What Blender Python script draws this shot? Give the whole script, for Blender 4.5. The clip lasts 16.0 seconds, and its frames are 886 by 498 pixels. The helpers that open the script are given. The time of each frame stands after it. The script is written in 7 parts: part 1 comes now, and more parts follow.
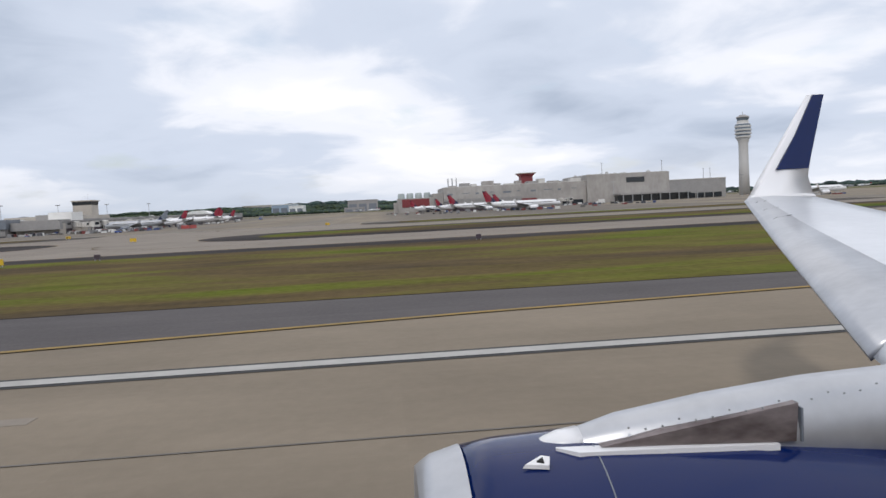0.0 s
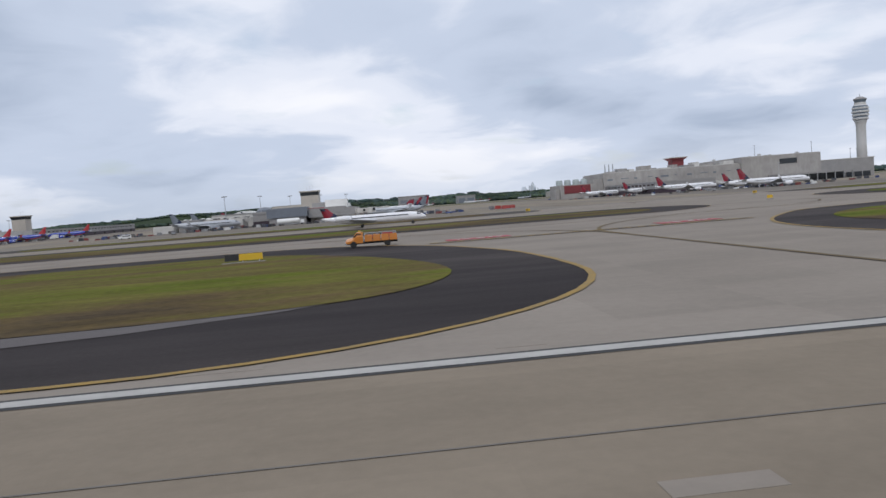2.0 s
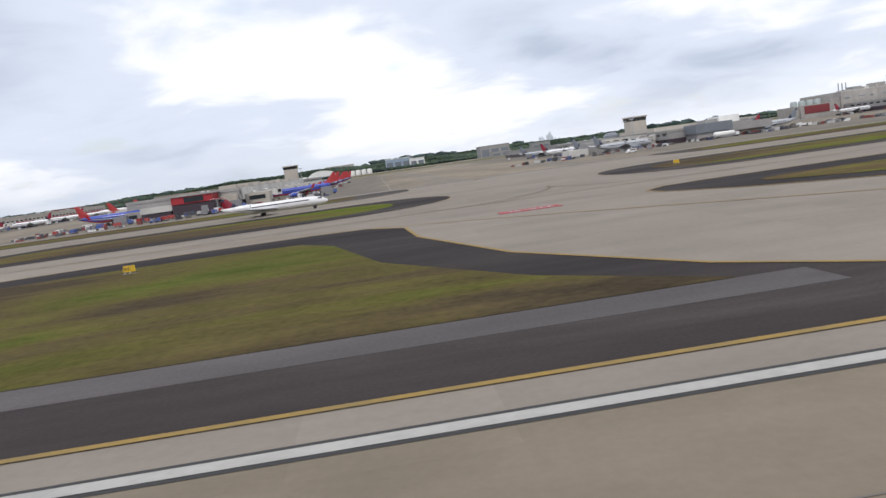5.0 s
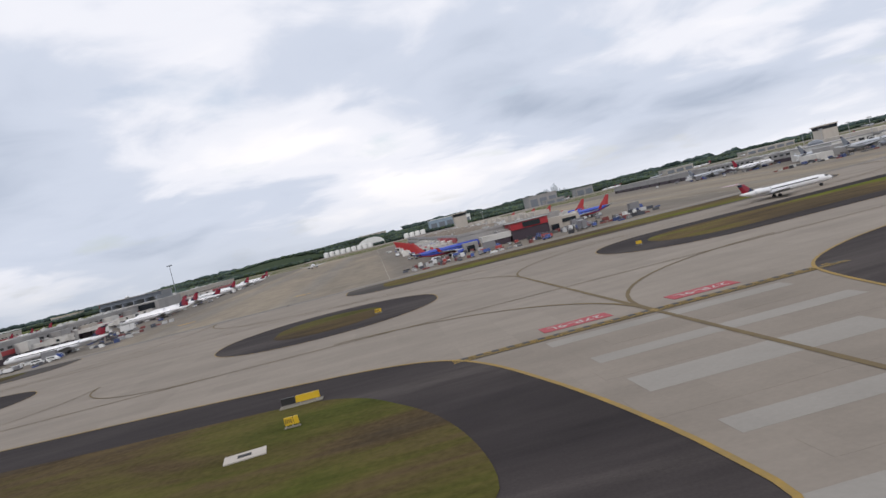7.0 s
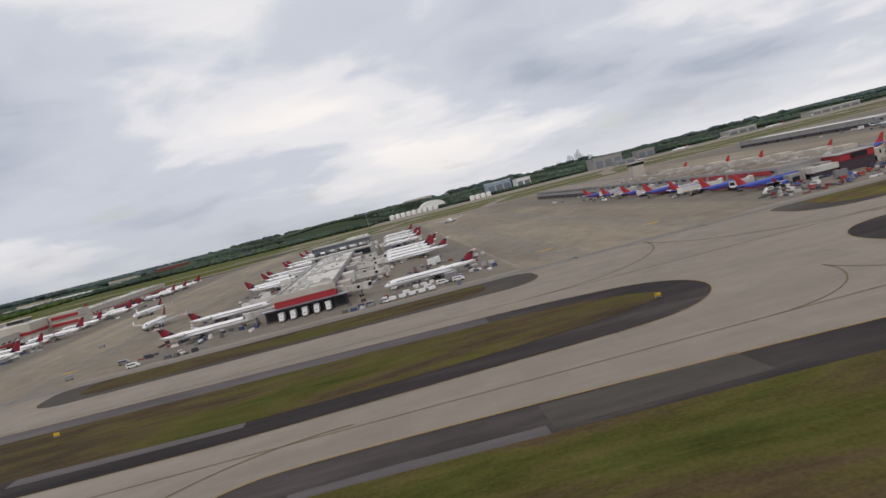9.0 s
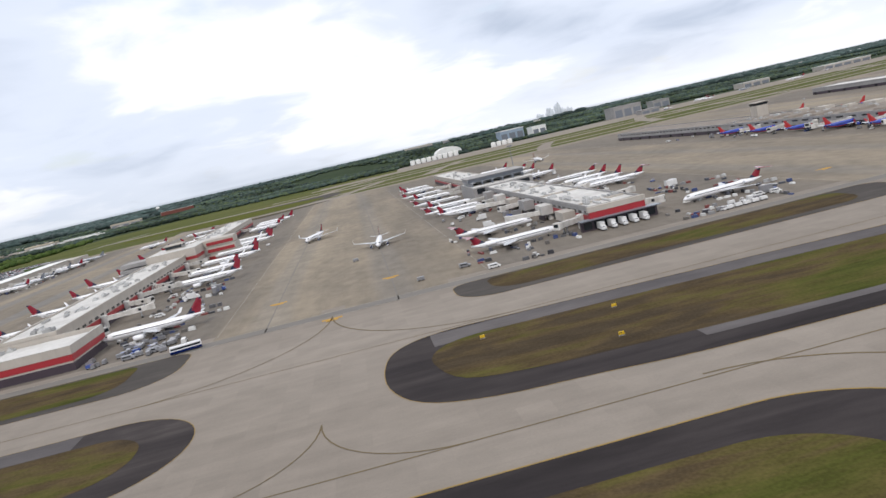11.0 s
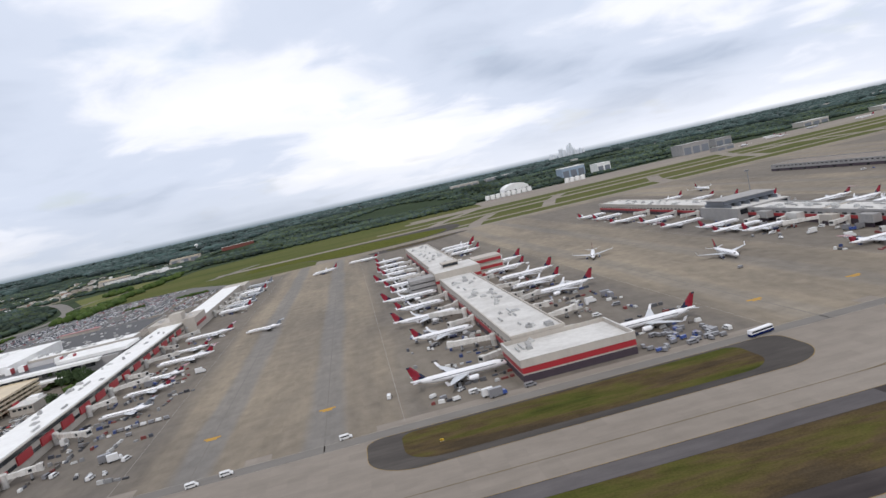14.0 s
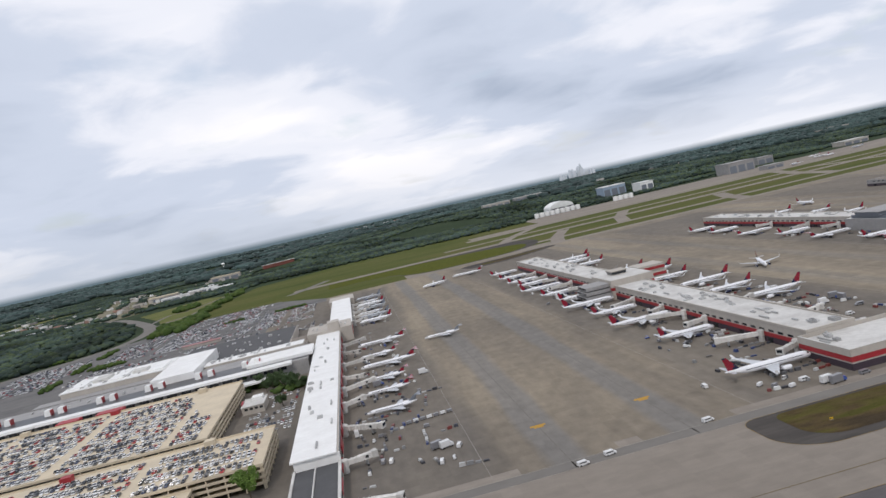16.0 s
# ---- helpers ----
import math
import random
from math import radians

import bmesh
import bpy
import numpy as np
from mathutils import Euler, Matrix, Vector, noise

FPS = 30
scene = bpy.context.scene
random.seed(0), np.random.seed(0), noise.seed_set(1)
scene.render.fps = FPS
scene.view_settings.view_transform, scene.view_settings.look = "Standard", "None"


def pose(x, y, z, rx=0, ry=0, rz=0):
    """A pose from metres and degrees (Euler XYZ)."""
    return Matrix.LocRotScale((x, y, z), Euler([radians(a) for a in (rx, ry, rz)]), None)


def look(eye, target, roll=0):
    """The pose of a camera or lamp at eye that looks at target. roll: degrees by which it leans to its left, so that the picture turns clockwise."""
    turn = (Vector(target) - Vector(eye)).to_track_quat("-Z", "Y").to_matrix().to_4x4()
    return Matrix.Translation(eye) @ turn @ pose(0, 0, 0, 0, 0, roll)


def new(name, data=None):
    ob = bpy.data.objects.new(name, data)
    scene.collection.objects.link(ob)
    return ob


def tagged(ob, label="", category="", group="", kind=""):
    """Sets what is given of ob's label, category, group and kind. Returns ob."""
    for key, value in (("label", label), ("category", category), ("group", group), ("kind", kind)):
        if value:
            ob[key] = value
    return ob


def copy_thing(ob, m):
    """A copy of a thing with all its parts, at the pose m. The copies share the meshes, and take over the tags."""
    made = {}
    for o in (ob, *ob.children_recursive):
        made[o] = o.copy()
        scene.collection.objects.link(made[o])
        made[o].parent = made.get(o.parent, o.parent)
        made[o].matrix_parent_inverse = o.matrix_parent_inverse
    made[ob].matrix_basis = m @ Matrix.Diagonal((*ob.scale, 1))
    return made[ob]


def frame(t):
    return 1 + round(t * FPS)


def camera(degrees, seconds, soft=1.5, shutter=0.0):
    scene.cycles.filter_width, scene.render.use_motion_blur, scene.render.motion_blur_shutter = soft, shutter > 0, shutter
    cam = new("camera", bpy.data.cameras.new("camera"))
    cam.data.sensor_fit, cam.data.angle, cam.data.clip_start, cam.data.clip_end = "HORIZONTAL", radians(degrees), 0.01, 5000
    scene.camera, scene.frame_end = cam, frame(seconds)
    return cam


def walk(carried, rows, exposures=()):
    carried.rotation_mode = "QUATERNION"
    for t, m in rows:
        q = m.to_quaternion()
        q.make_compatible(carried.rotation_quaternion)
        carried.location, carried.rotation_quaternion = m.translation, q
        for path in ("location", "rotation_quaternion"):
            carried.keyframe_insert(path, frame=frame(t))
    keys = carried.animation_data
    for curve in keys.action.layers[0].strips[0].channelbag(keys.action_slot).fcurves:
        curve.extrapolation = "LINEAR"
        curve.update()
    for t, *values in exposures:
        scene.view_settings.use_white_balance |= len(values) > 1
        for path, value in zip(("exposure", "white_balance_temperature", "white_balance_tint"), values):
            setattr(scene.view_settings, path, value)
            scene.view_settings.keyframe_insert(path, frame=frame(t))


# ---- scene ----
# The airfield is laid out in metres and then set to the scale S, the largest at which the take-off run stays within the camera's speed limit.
S = 0.4677
cam = camera(63.0, 16.0, soft=1.5)
# seconds, x, y, z in metres; pitch, roll, yaw in degrees
PATH = [
    (0, -0.3, -0.21, 5.33, -3.45, 2.91, -4.73),
    (0.5, -40.6, -0.06, 5.37, -3.73, 1.68, -5.20),
    (1, -81.0, 0.10, 5.42, -3.54, 3.39, -4.70),
    (1.5, -121.5, 0.25, 5.48, -3.75, 2.10, -4.81),
    (2, -162.0, 0.39, 5.58, -3.64, 4.41, -5.00),
    (2.5, -202.7, 0.53, 5.73, -3.71, 4.68, -4.93),
    (3, -243.5, 0.67, 5.96, -3.61, 7.11, -5.05),
    (3.5, -284.3, 0.80, 6.26, -3.94, 7.97, -5.12),
    (4, -325.0, 0.92, 6.71, -4.99, 7.83, -4.94),
    (4.5, -365.7, 1.03, 7.59, -6.21, 7.63, -4.64),
    (5, -406.2, 1.12, 9.15, -6.95, 7.88, -4.44),
    (5.5, -446.9, 1.21, 11.07, -6.52, 9.09, -4.56),
    (5.8, -471.4, 1.25, 12.14, -5.42, 10.50, -4.88),
    (6, -487.7, 1.28, 12.77, -4.38, 11.51, -5.15),
    (6.5, -528.8, 1.34, 14.42, -2.86, 11.45, -5.14),
    (7, -570.0, 1.38, 17.07, -1.98, 13.67, -5.24),
    (7.5, -611.1, 1.40, 21.47, -1.23, 14.33, -5.29),
    (8, -652.0, 1.41, 26.95, -0.19, 15.57, -5.00),
    (8.5, -692.6, 1.40, 32.56, -0.72, 15.46, -4.55),
    (9, -732.9, 1.36, 37.80, -4.20, 13.92, -3.85),
    (9.5, -773.3, 1.31, 42.45, -7.36, 13.76, -3.67),
    (9.7, -789.4, 1.29, 44.24, -7.93, 13.42, -4.09),
    (10, -813.8, 1.25, 46.97, -8.46, 13.01, -4.69),
    (10.5, -854.6, 1.17, 52.02, -8.79, 12.82, -5.34),
    (11, -895.5, 1.07, 58.02, -8.50, 12.94, -5.68),
    (11.5, -936.4, 0.97, 64.63, -7.66, 13.04, -5.86),
    (11.8, -960.8, 0.90, 68.67, -6.92, 12.95, -5.96),
    (12, -976.9, 0.85, 71.30, -6.39, 12.83, -6.05),
    (12.5, -1016.9, 0.72, 77.60, -5.92, 12.75, -6.41),
    (13, -1056.4, 0.58, 83.57, -5.88, 12.48, -6.69),
    (13.5, -1095.6, 0.44, 89.41, -5.57, 12.56, -6.75),
    (14, -1134.7, 0.29, 95.27, -5.46, 12.74, -6.80),
    (14.5, -1173.8, 0.14, 101.31, -5.76, 12.65, -7.02),
    (15, -1212.9, -0.02, 107.50, -5.58, 12.20, -7.14),
    (15.5, -1252.0, -0.18, 113.79, -4.63, 12.95, -7.25),
    (16, -1291.0, -0.35, 120.14, -3.85, 12.69, -7.27),
]
walk(cam, [(t, pose(x * S, y * S, z * S, 90 + p, 0, w) @ pose(0, 0, 0, 0, 0, -r)) for t, x, y, z, p, r, w in PATH],
     exposures=[(0, 0.12, 6500, 13), (0.5, 0.06, 6400, 13), (1.5, 0.0, 6250, 13), (2.5, -0.1, 6250, 13), (3, 0.0, 6350, 13), (3.5, -0.1, 6550, 13), (6, 0.5, 6600, 13), (6.5, 0.42, 6600, 13), (7, 0.06, 6600, 14), (8, -0.02, 6600, 14), (9, -0.12, 6900, 14), (9.5, 0.02, 6800, 14),
                (12, 0.44, 6550, 13), (13, 0.2, 6450, 13), (14, 0.2, 6500, 14), (15, 0.24, 6500, 14), (16, 0.04, 6500, 14)])

# ---- world and sun ----
SUN_ELEVATION, SUN_AZIMUTH = 48, 205      # degrees; azimuth from +Y, clockwise


def make_world():
    w = bpy.data.worlds.new("overcast_sky")
    scene.world = w
    w.use_nodes = True
    nt = w.node_tree
    nt.nodes.clear()
    n, l = nt.nodes.new, nt.links.new
    out = n("ShaderNodeOutputWorld")
    bg = n("ShaderNodeBackground")
    sky = n("ShaderNodeTexSky")
    sky.sky_type, sky.sun_disc = "NISHITA", False
    sky.sun_elevation, sky.sun_rotation = radians(SUN_ELEVATION), radians(SUN_AZIMUTH)
    sky.air_density, sky.dust_density = 1.2, 2.0
    dim = n("ShaderNodeVectorMath")
    dim.operation = "SCALE"
    dim.inputs[3].default_value = 0.13
    l(sky.outputs[0], dim.inputs[0])
    tc = n("ShaderNodeTexCoord")
    sep = n("ShaderNodeSeparateXYZ")
    l(tc.outputs["Generated"], sep.inputs[0])

    def math_node(op, a, b=None, clamp=False):
        m = n("ShaderNodeMath")
        m.operation, m.use_clamp = op, clamp
        for k, v in enumerate((a, b)):
            if v is None:
                continue
            if isinstance(v, (int, float)):
                m.inputs[k].default_value = v
            else:
                l(v, m.inputs[k])
        return m.outputs[0]

    # a flat cloud deck: each direction meets it at (x, y) / z
    zz = math_node("ADD", math_node("MAXIMUM", sep.outputs[2], 0.0), 0.2)
    com = n("ShaderNodeCombineXYZ")
    l(math_node("DIVIDE", sep.outputs[0], zz), com.inputs[0])
    l(math_node("DIVIDE", sep.outputs[1], zz), com.inputs[1])

    def fbm(scale, detail, rough, offset, dist=0.0):
        mp = n("ShaderNodeMapping")
        mp.inputs["Location"].default_value = offset
        l(com.outputs[0], mp.inputs[0])
        t = n("ShaderNodeTexNoise")
        t.inputs["Scale"].default_value, t.inputs["Detail"].default_value = scale, detail
        t.inputs["Roughness"].default_value, t.inputs["Distortion"].default_value = rough, dist
        l(mp.outputs[0], t.inputs[0])
        return t.outputs["Fac"]

    big = fbm(0.42, 2.0, 0.4, (11.4, 5.9, 0.0), 0.3)
    mid = fbm(0.8, 6.0, 0.44, (2.6, 13.7, 0.0), 0.3)
    tufts = fbm(2.4, 7.0, 0.52, (4.7, 0.6, 0.0), 0.5)
    dens = math_node("ADD", math_node("MULTIPLY", big, 0.55), math_node("MULTIPLY", mid, 0.70))
    dens = math_node("ADD", dens, math_node("MULTIPLY", math_node("SUBTRACT", tufts, 0.5), 0.26))
    dens = math_node("ADD", math_node("MULTIPLY", math_node("SUBTRACT", dens, 0.62), 1.0), 0.634)
    dens = math_node("ADD", dens, math_node("MULTIPLY", sep.outputs[0], 0.06))      # thicker cloud in the west
    ramp = n("ShaderNodeValToRGB")
    ramp.color_ramp.interpolation = "EASE"
    ramp.color_ramp.elements[0].position, ramp.color_ramp.elements[0].color = 0.38, (0.36, 0.435, 0.545, 1)
    ramp.color_ramp.elements[1].position, ramp.color_ramp.elements[1].color = 0.80, (0.98, 0.99, 1.0, 1)
    e = ramp.color_ramp.elements.new(0.60)
    e.color = (0.60, 0.675, 0.785, 1)
    e = ramp.color_ramp.elements.new(0.69)
    e.color = (0.83, 0.87, 0.93, 1)
    l(dens, ramp.inputs[0])
    # a few thin places where the blue shows
    gap = n("ShaderNodeValToRGB")
    gap.color_ramp.elements[0].position, gap.color_ramp.elements[1].position = 0.60, 0.80
    l(fbm(2.3, 5.0, 0.5, (9.3, 4.1, 0.0), 0.2), gap.inputs[0])
    mix = n("ShaderNodeMix")
    mix.data_type = "RGBA"
    l(math_node("MULTIPLY", gap.outputs[0], 0.55), mix.inputs[0])
    l(ramp.outputs[0], mix.inputs[6])
    l(dim.outputs[0], mix.inputs[7])
    # brighter, whiter band low over the horizon
    low = math_node("MULTIPLY", math_node("SUBTRACT", 0.075, sep.outputs[2], True), 9.0, True)
    mix2 = n("ShaderNodeMix")
    mix2.data_type = "RGBA"
    l(low, mix2.inputs[0])
    l(mix.outputs[2], mix2.inputs[6])
    veil = n("ShaderNodeMix")      # rain-grey in the west, bright in the east
    veil.data_type = "RGBA"
    l(math_node("ADD", math_node("MULTIPLY", sep.outputs[0], 1.05), 0.58, True), veil.inputs[0])
    veil.inputs[6].default_value, veil.inputs[7].default_value = (0.40, 0.47, 0.55, 1), (0.84, 0.88, 0.93, 1)
    l(veil.outputs[2], mix2.inputs[7])
    # below the horizon: distant country in haze
    under = math_node("MULTIPLY", math_node("SUBTRACT", 0.0, sep.outputs[2]), 130.0, True)
    mix3 = n("ShaderNodeMix")
    mix3.data_type = "RGBA"
    l(under, mix3.inputs[0])
    l(mix2.outputs[2], mix3.inputs[6])
    mix3.inputs[7].default_value = (0.13, 0.185, 0.215, 1)
    l(mix3.outputs[2], bg.inputs[0])
    bg.inputs[1].default_value = 1.0
    l(bg.outputs[0], out.inputs[0])


make_world()
sun = new("sun", bpy.data.lights.new("sun", "SUN"))
sun.data.energy, sun.data.angle, sun.data.color = 1.2, radians(6), (1.0, 0.95, 0.87)
_a, _e = radians(SUN_AZIMUTH), radians(SUN_ELEVATION)
sun.matrix_world = look((math.sin(_a) * math.cos(_e), math.cos(_a) * math.cos(_e), math.sin(_e)), (0, 0, 0))

# ---- materials ----
def mat(name, color, rough=0.7, metal=0.0, dark=None, scale=1.0, amount=0.5, fine=6.0, bump=0.0, stretch=(1, 1, 1), coat=0.0, vary=0.0, spread=0.15, gloss=0.5):
    """A procedural surface: color drifts towards dark in patches of 1/scale metres, with finer grain on top."""
    m = bpy.data.materials.new(name)
    m.use_nodes = True
    nt = m.node_tree
    n, l = nt.nodes.new, nt.links.new
    b = nt.nodes["Principled BSDF"]
    b.inputs["Roughness"].default_value, b.inputs["Metallic"].default_value = rough, metal
    b.inputs["Coat Weight"].default_value = coat
    b.inputs["Specular IOR Level"].default_value = gloss
    dark = dark or tuple(c * 0.72 for c in color)
    tc = n("ShaderNodeTexCoord")
    mp = n("ShaderNodeMapping")
    mp.inputs["Scale"].default_value = stretch
    l(tc.outputs["Object"], mp.inputs[0])
    t1, t2 = n("ShaderNodeTexNoise"), n("ShaderNodeTexNoise")
    for t, s, d in ((t1, scale, 4.0), (t2, scale * fine, 3.0)):
        t.inputs["Scale"].default_value, t.inputs["Detail"].default_value = s, d
        l(mp.outputs[0], t.inputs[0])
    r = n("ShaderNodeMapRange")
    r.inputs[1].default_value, r.inputs[2].default_value = 0.5 - spread, 0.5 + spread
    l(t1.outputs["Fac"], r.inputs[0])
    r2 = n("ShaderNodeMapRange")
    r2.inputs[1].default_value, r2.inputs[2].default_value = 0.3, 0.7
    l(t2.outputs["Fac"], r2.inputs[0])
    av = n("ShaderNodeMath")
    av.operation = "MULTIPLY_ADD"
    l(r2.outputs[0], av.inputs[0])
    av.inputs[1].default_value = 0.4
    sc = n("ShaderNodeMath")
    sc.operation = "MULTIPLY"
    l(r.outputs[0], sc.inputs[0])
    sc.inputs[1].default_value = 0.6
    l(sc.outputs[0], av.inputs[2])
    am = n("ShaderNodeMath")
    am.operation = "MULTIPLY"
    l(av.outputs[0], am.inputs[0])
    am.inputs[1].default_value = amount
    mx = n("ShaderNodeMix")
    mx.data_type = "RGBA"
    l(am.outputs[0], mx.inputs[0])
    mx.inputs[6].default_value, mx.inputs[7].default_value = (*color, 1), (*dark, 1)
    last = mx.outputs[2]
    if vary:
        oi = n("ShaderNodeObjectInfo")
        hs = n("ShaderNodeHueSaturation")
        mr = n("ShaderNodeMapRange")
        mr.inputs[3].default_value, mr.inputs[4].default_value = 1 - vary, 1 + vary
        l(oi.outputs["Random"], mr.inputs[0])
        l(mr.outputs[0], hs.inputs["Value"])
        l(last, hs.inputs["Color"])
        last = hs.outputs[0]
    l(last, b.inputs["Base Color"])
    if bump:
        bp = n("ShaderNodeBump")
        bp.inputs["Strength"].default_value, bp.inputs["Distance"].default_value = bump, 0.05
        l(t2.outputs["Fac"], bp.inputs["Height"])
        l(bp.outputs[0], b.inputs["Normal"])
    return m


def island_mat(name, colors, rough=0.4, coat=0.0, sheen=0.0, patch=0.0):
    """One of several paints, picked for each loose piece of a joined mesh."""
    m = bpy.data.materials.new(name)
    m.use_nodes = True
    nt = m.node_tree
    b = nt.nodes["Principled BSDF"]
    b.inputs["Roughness"].default_value, b.inputs["Coat Weight"].default_value = rough, coat
    b.inputs["Specular IOR Level"].default_value = 0.5 if rough < 0.7 else 0.05
    b.inputs["Sheen Weight"].default_value = sheen
    b.inputs["Sheen Roughness"].default_value = 0.7
    g = nt.nodes.new("ShaderNodeNewGeometry")
    r = nt.nodes.new("ShaderNodeValToRGB")
    r.color_ramp.interpolation = "CONSTANT"
    el = r.color_ramp.elements
    while len(el) < len(colors):
        el.new(0.5)
    for k, c in enumerate(colors):
        el[k].position, el[k].color = k / len(colors), (*c, 1)
    nt.links.new(g.outputs["Random Per Island"], r.inputs[0])
    last = r.outputs[0]
    if patch:      # stands of darker and lighter trees
        g2 = nt.nodes.new("ShaderNodeTexNoise")
        g2.inputs["Scale"].default_value, g2.inputs["Detail"].default_value = 1 / (patch * S), 4.0
        nt.links.new(g.outputs["Position"], g2.inputs[0])
        mr = nt.nodes.new("ShaderNodeMapRange")
        mr.inputs[1].default_value, mr.inputs[2].default_value, mr.inputs[3].default_value, mr.inputs[4].default_value = 0.36, 0.66, 0.7, 2.2
        nt.links.new(g2.outputs["Fac"], mr.inputs[0])
        hs = nt.nodes.new("ShaderNodeHueSaturation")
        nt.links.new(mr.outputs[0], hs.inputs["Value"])
        nt.links.new(last, hs.inputs["Color"])
        last = hs.outputs[0]
    nt.links.new(last, b.inputs["Base Color"])
    return m


def ground_mat(name, colors, rough=0.9, patch=40.0, stretch=(1, 1), grain=3.0, slab=0.0, tint=0.0, streak=0.0, streak_size=(0.01, 0.5), lane=None, bump=0.2, gloss=0.1, grain_amount=0.25, contrast=1.0, shift=0.0, onset=None):
    """Ground seen over kilometres: broad patches through a ramp of colours, streaks, slabs of uneven tint and fine grain, in metres of the plan.
    lane: colour, half width and soft edge of a worn track along the object's own y axis; onset: where along x a newer, darker coat ends, how softly, and its colour."""
    m = bpy.data.materials.new(name)
    m.use_nodes = True
    nt = m.node_tree
    n, l = nt.nodes.new, nt.links.new
    b = nt.nodes["Principled BSDF"]
    b.inputs["Roughness"].default_value, b.inputs["Specular IOR Level"].default_value = rough, gloss
    geo = n("ShaderNodeNewGeometry")
    pos = n("ShaderNodeVectorMath")
    pos.operation = "SCALE"
    pos.inputs[3].default_value = 1 / S
    l(geo.outputs["Position"], pos.inputs[0])

    def noise(sx, sy, detail, rough_=0.55, dist=0.0, at=0.0):
        mp = n("ShaderNodeMapping")
        mp.inputs["Scale"].default_value = (sx, sy, 0.0)
        mp.inputs["Location"].default_value = (at, at * 0.7, 0.0)
        l(pos.outputs[0], mp.inputs[0])
        t = n("ShaderNodeTexNoise")
        t.inputs["Scale"].default_value, t.inputs["Detail"].default_value = 1.0, detail
        t.inputs["Roughness"].default_value, t.inputs["Distortion"].default_value = rough_, dist
        l(mp.outputs[0], t.inputs[0])
        return t.outputs["Fac"]

    def calc(op, a, c, clamp=False):
        q = n("ShaderNodeMath")
        q.operation, q.use_clamp = op, clamp
        for k, v in enumerate((a, c)):
            if isinstance(v, (int, float)):
                q.inputs[k].default_value = v
            else:
                l(v, q.inputs[k])
        return q.outputs[0]

    broad = noise(stretch[0] / patch, stretch[1] / patch, 9.0, 0.62, 0.4)
    fac = calc("ADD", calc("MULTIPLY", calc("SUBTRACT", broad, 0.5), 1.9 * contrast), 0.5 + shift)
    ramp = n("ShaderNodeValToRGB")
    el = ramp.color_ramp.elements
    while len(el) < len(colors):
        el.new(0.5)
    for k, c in enumerate(colors):
        el[k].position, el[k].color = k / (len(colors) - 1), (*c, 1)
    l(fac, ramp.inputs[0])
    value = calc("ADD", calc("MULTIPLY", calc("SUBTRACT", noise(grain, grain, 3.0, 0.6, at=7.0), 0.5), grain_amount * 2), 1.0)
    value = calc("ADD", value, calc("MULTIPLY", calc("SUBTRACT", noise(0.16 * stretch[0] ** 0.5, 0.16 * stretch[1] ** 0.5, 4.0, 0.6, at=3.0), 0.5), 0.5 * contrast))
    if streak:
        value = calc("SUBTRACT", value, calc("MULTIPLY", calc("SUBTRACT", noise(streak_size[0], streak_size[1], 3.0, 0.6, at=11.0), 0.45), streak * 2))
    if slab:
        snap = n("ShaderNodeVectorMath")
        snap.operation = "SNAP"
        snap.inputs[1].default_value = (slab, slab, 100.0)
        l(pos.outputs[0], snap.inputs[0])
        wn = n("ShaderNodeTexWhiteNoise")
        l(snap.outputs[0], wn.inputs[0])
        value = calc("ADD", value, calc("MULTIPLY", calc("SUBTRACT", wn.outputs[0], 0.5), tint * 2))
    color = ramp.outputs[0]
    if lane:
        tc = n("ShaderNodeTexCoord")
        sep = n("ShaderNodeSeparateXYZ")
        l(tc.outputs["Object"], sep.inputs[0])
        away = calc("ABSOLUTE", sep.outputs[0], 0.0)
        away = calc("ADD", away, calc("MULTIPLY", calc("SUBTRACT", noise(0.05, 0.008, 5.0, 0.6, at=5.0), 0.5), lane[2] * 1.6))
        inside = n("ShaderNodeMapRange")
        inside.interpolation_type = "SMOOTHSTEP"
        inside.inputs[1].default_value, inside.inputs[2].default_value = lane[1], lane[1] - lane[2]
        l(away, inside.inputs[0])
        mx = n("ShaderNodeMix")
        mx.data_type = "RGBA"
        l(calc("MULTIPLY", inside.outputs[0], lane[3]), mx.inputs[0])
        l(color, mx.inputs[6])
        mx.inputs[7].default_value = (*lane[0], 1)
        color = mx.outputs[2]
    if onset:
        along = n("ShaderNodeSeparateXYZ")
        l(pos.outputs[0], along.inputs[0])
        ragged = calc("ADD", calc("SUBTRACT", along.outputs[0], onset[0]), calc("MULTIPLY", calc("SUBTRACT", noise(0.07, 0.45, 6.0, 0.6, 0.3, at=4.0), 0.5), 44.0))
        mx = n("ShaderNodeMix")
        mx.data_type = "RGBA"
        l(calc("DIVIDE", ragged, onset[1], True), mx.inputs[0])
        mx.inputs[6].default_value = (*onset[2], 1)
        l(color, mx.inputs[7])
        color = mx.outputs[2]
    hs = n("ShaderNodeHueSaturation")
    l(value, hs.inputs["Value"])
    l(color, hs.inputs["Color"])
    l(hs.outputs[0], b.inputs["Base Color"])
    if bump:
        bp = n("ShaderNodeBump")
        bp.inputs["Strength"].default_value, bp.inputs["Distance"].default_value = bump, 0.03
        l(noise(grain * 2, grain * 2, 3.0, at=2.0), bp.inputs["Height"])
        l(bp.outputs[0], b.inputs["Normal"])
    return m


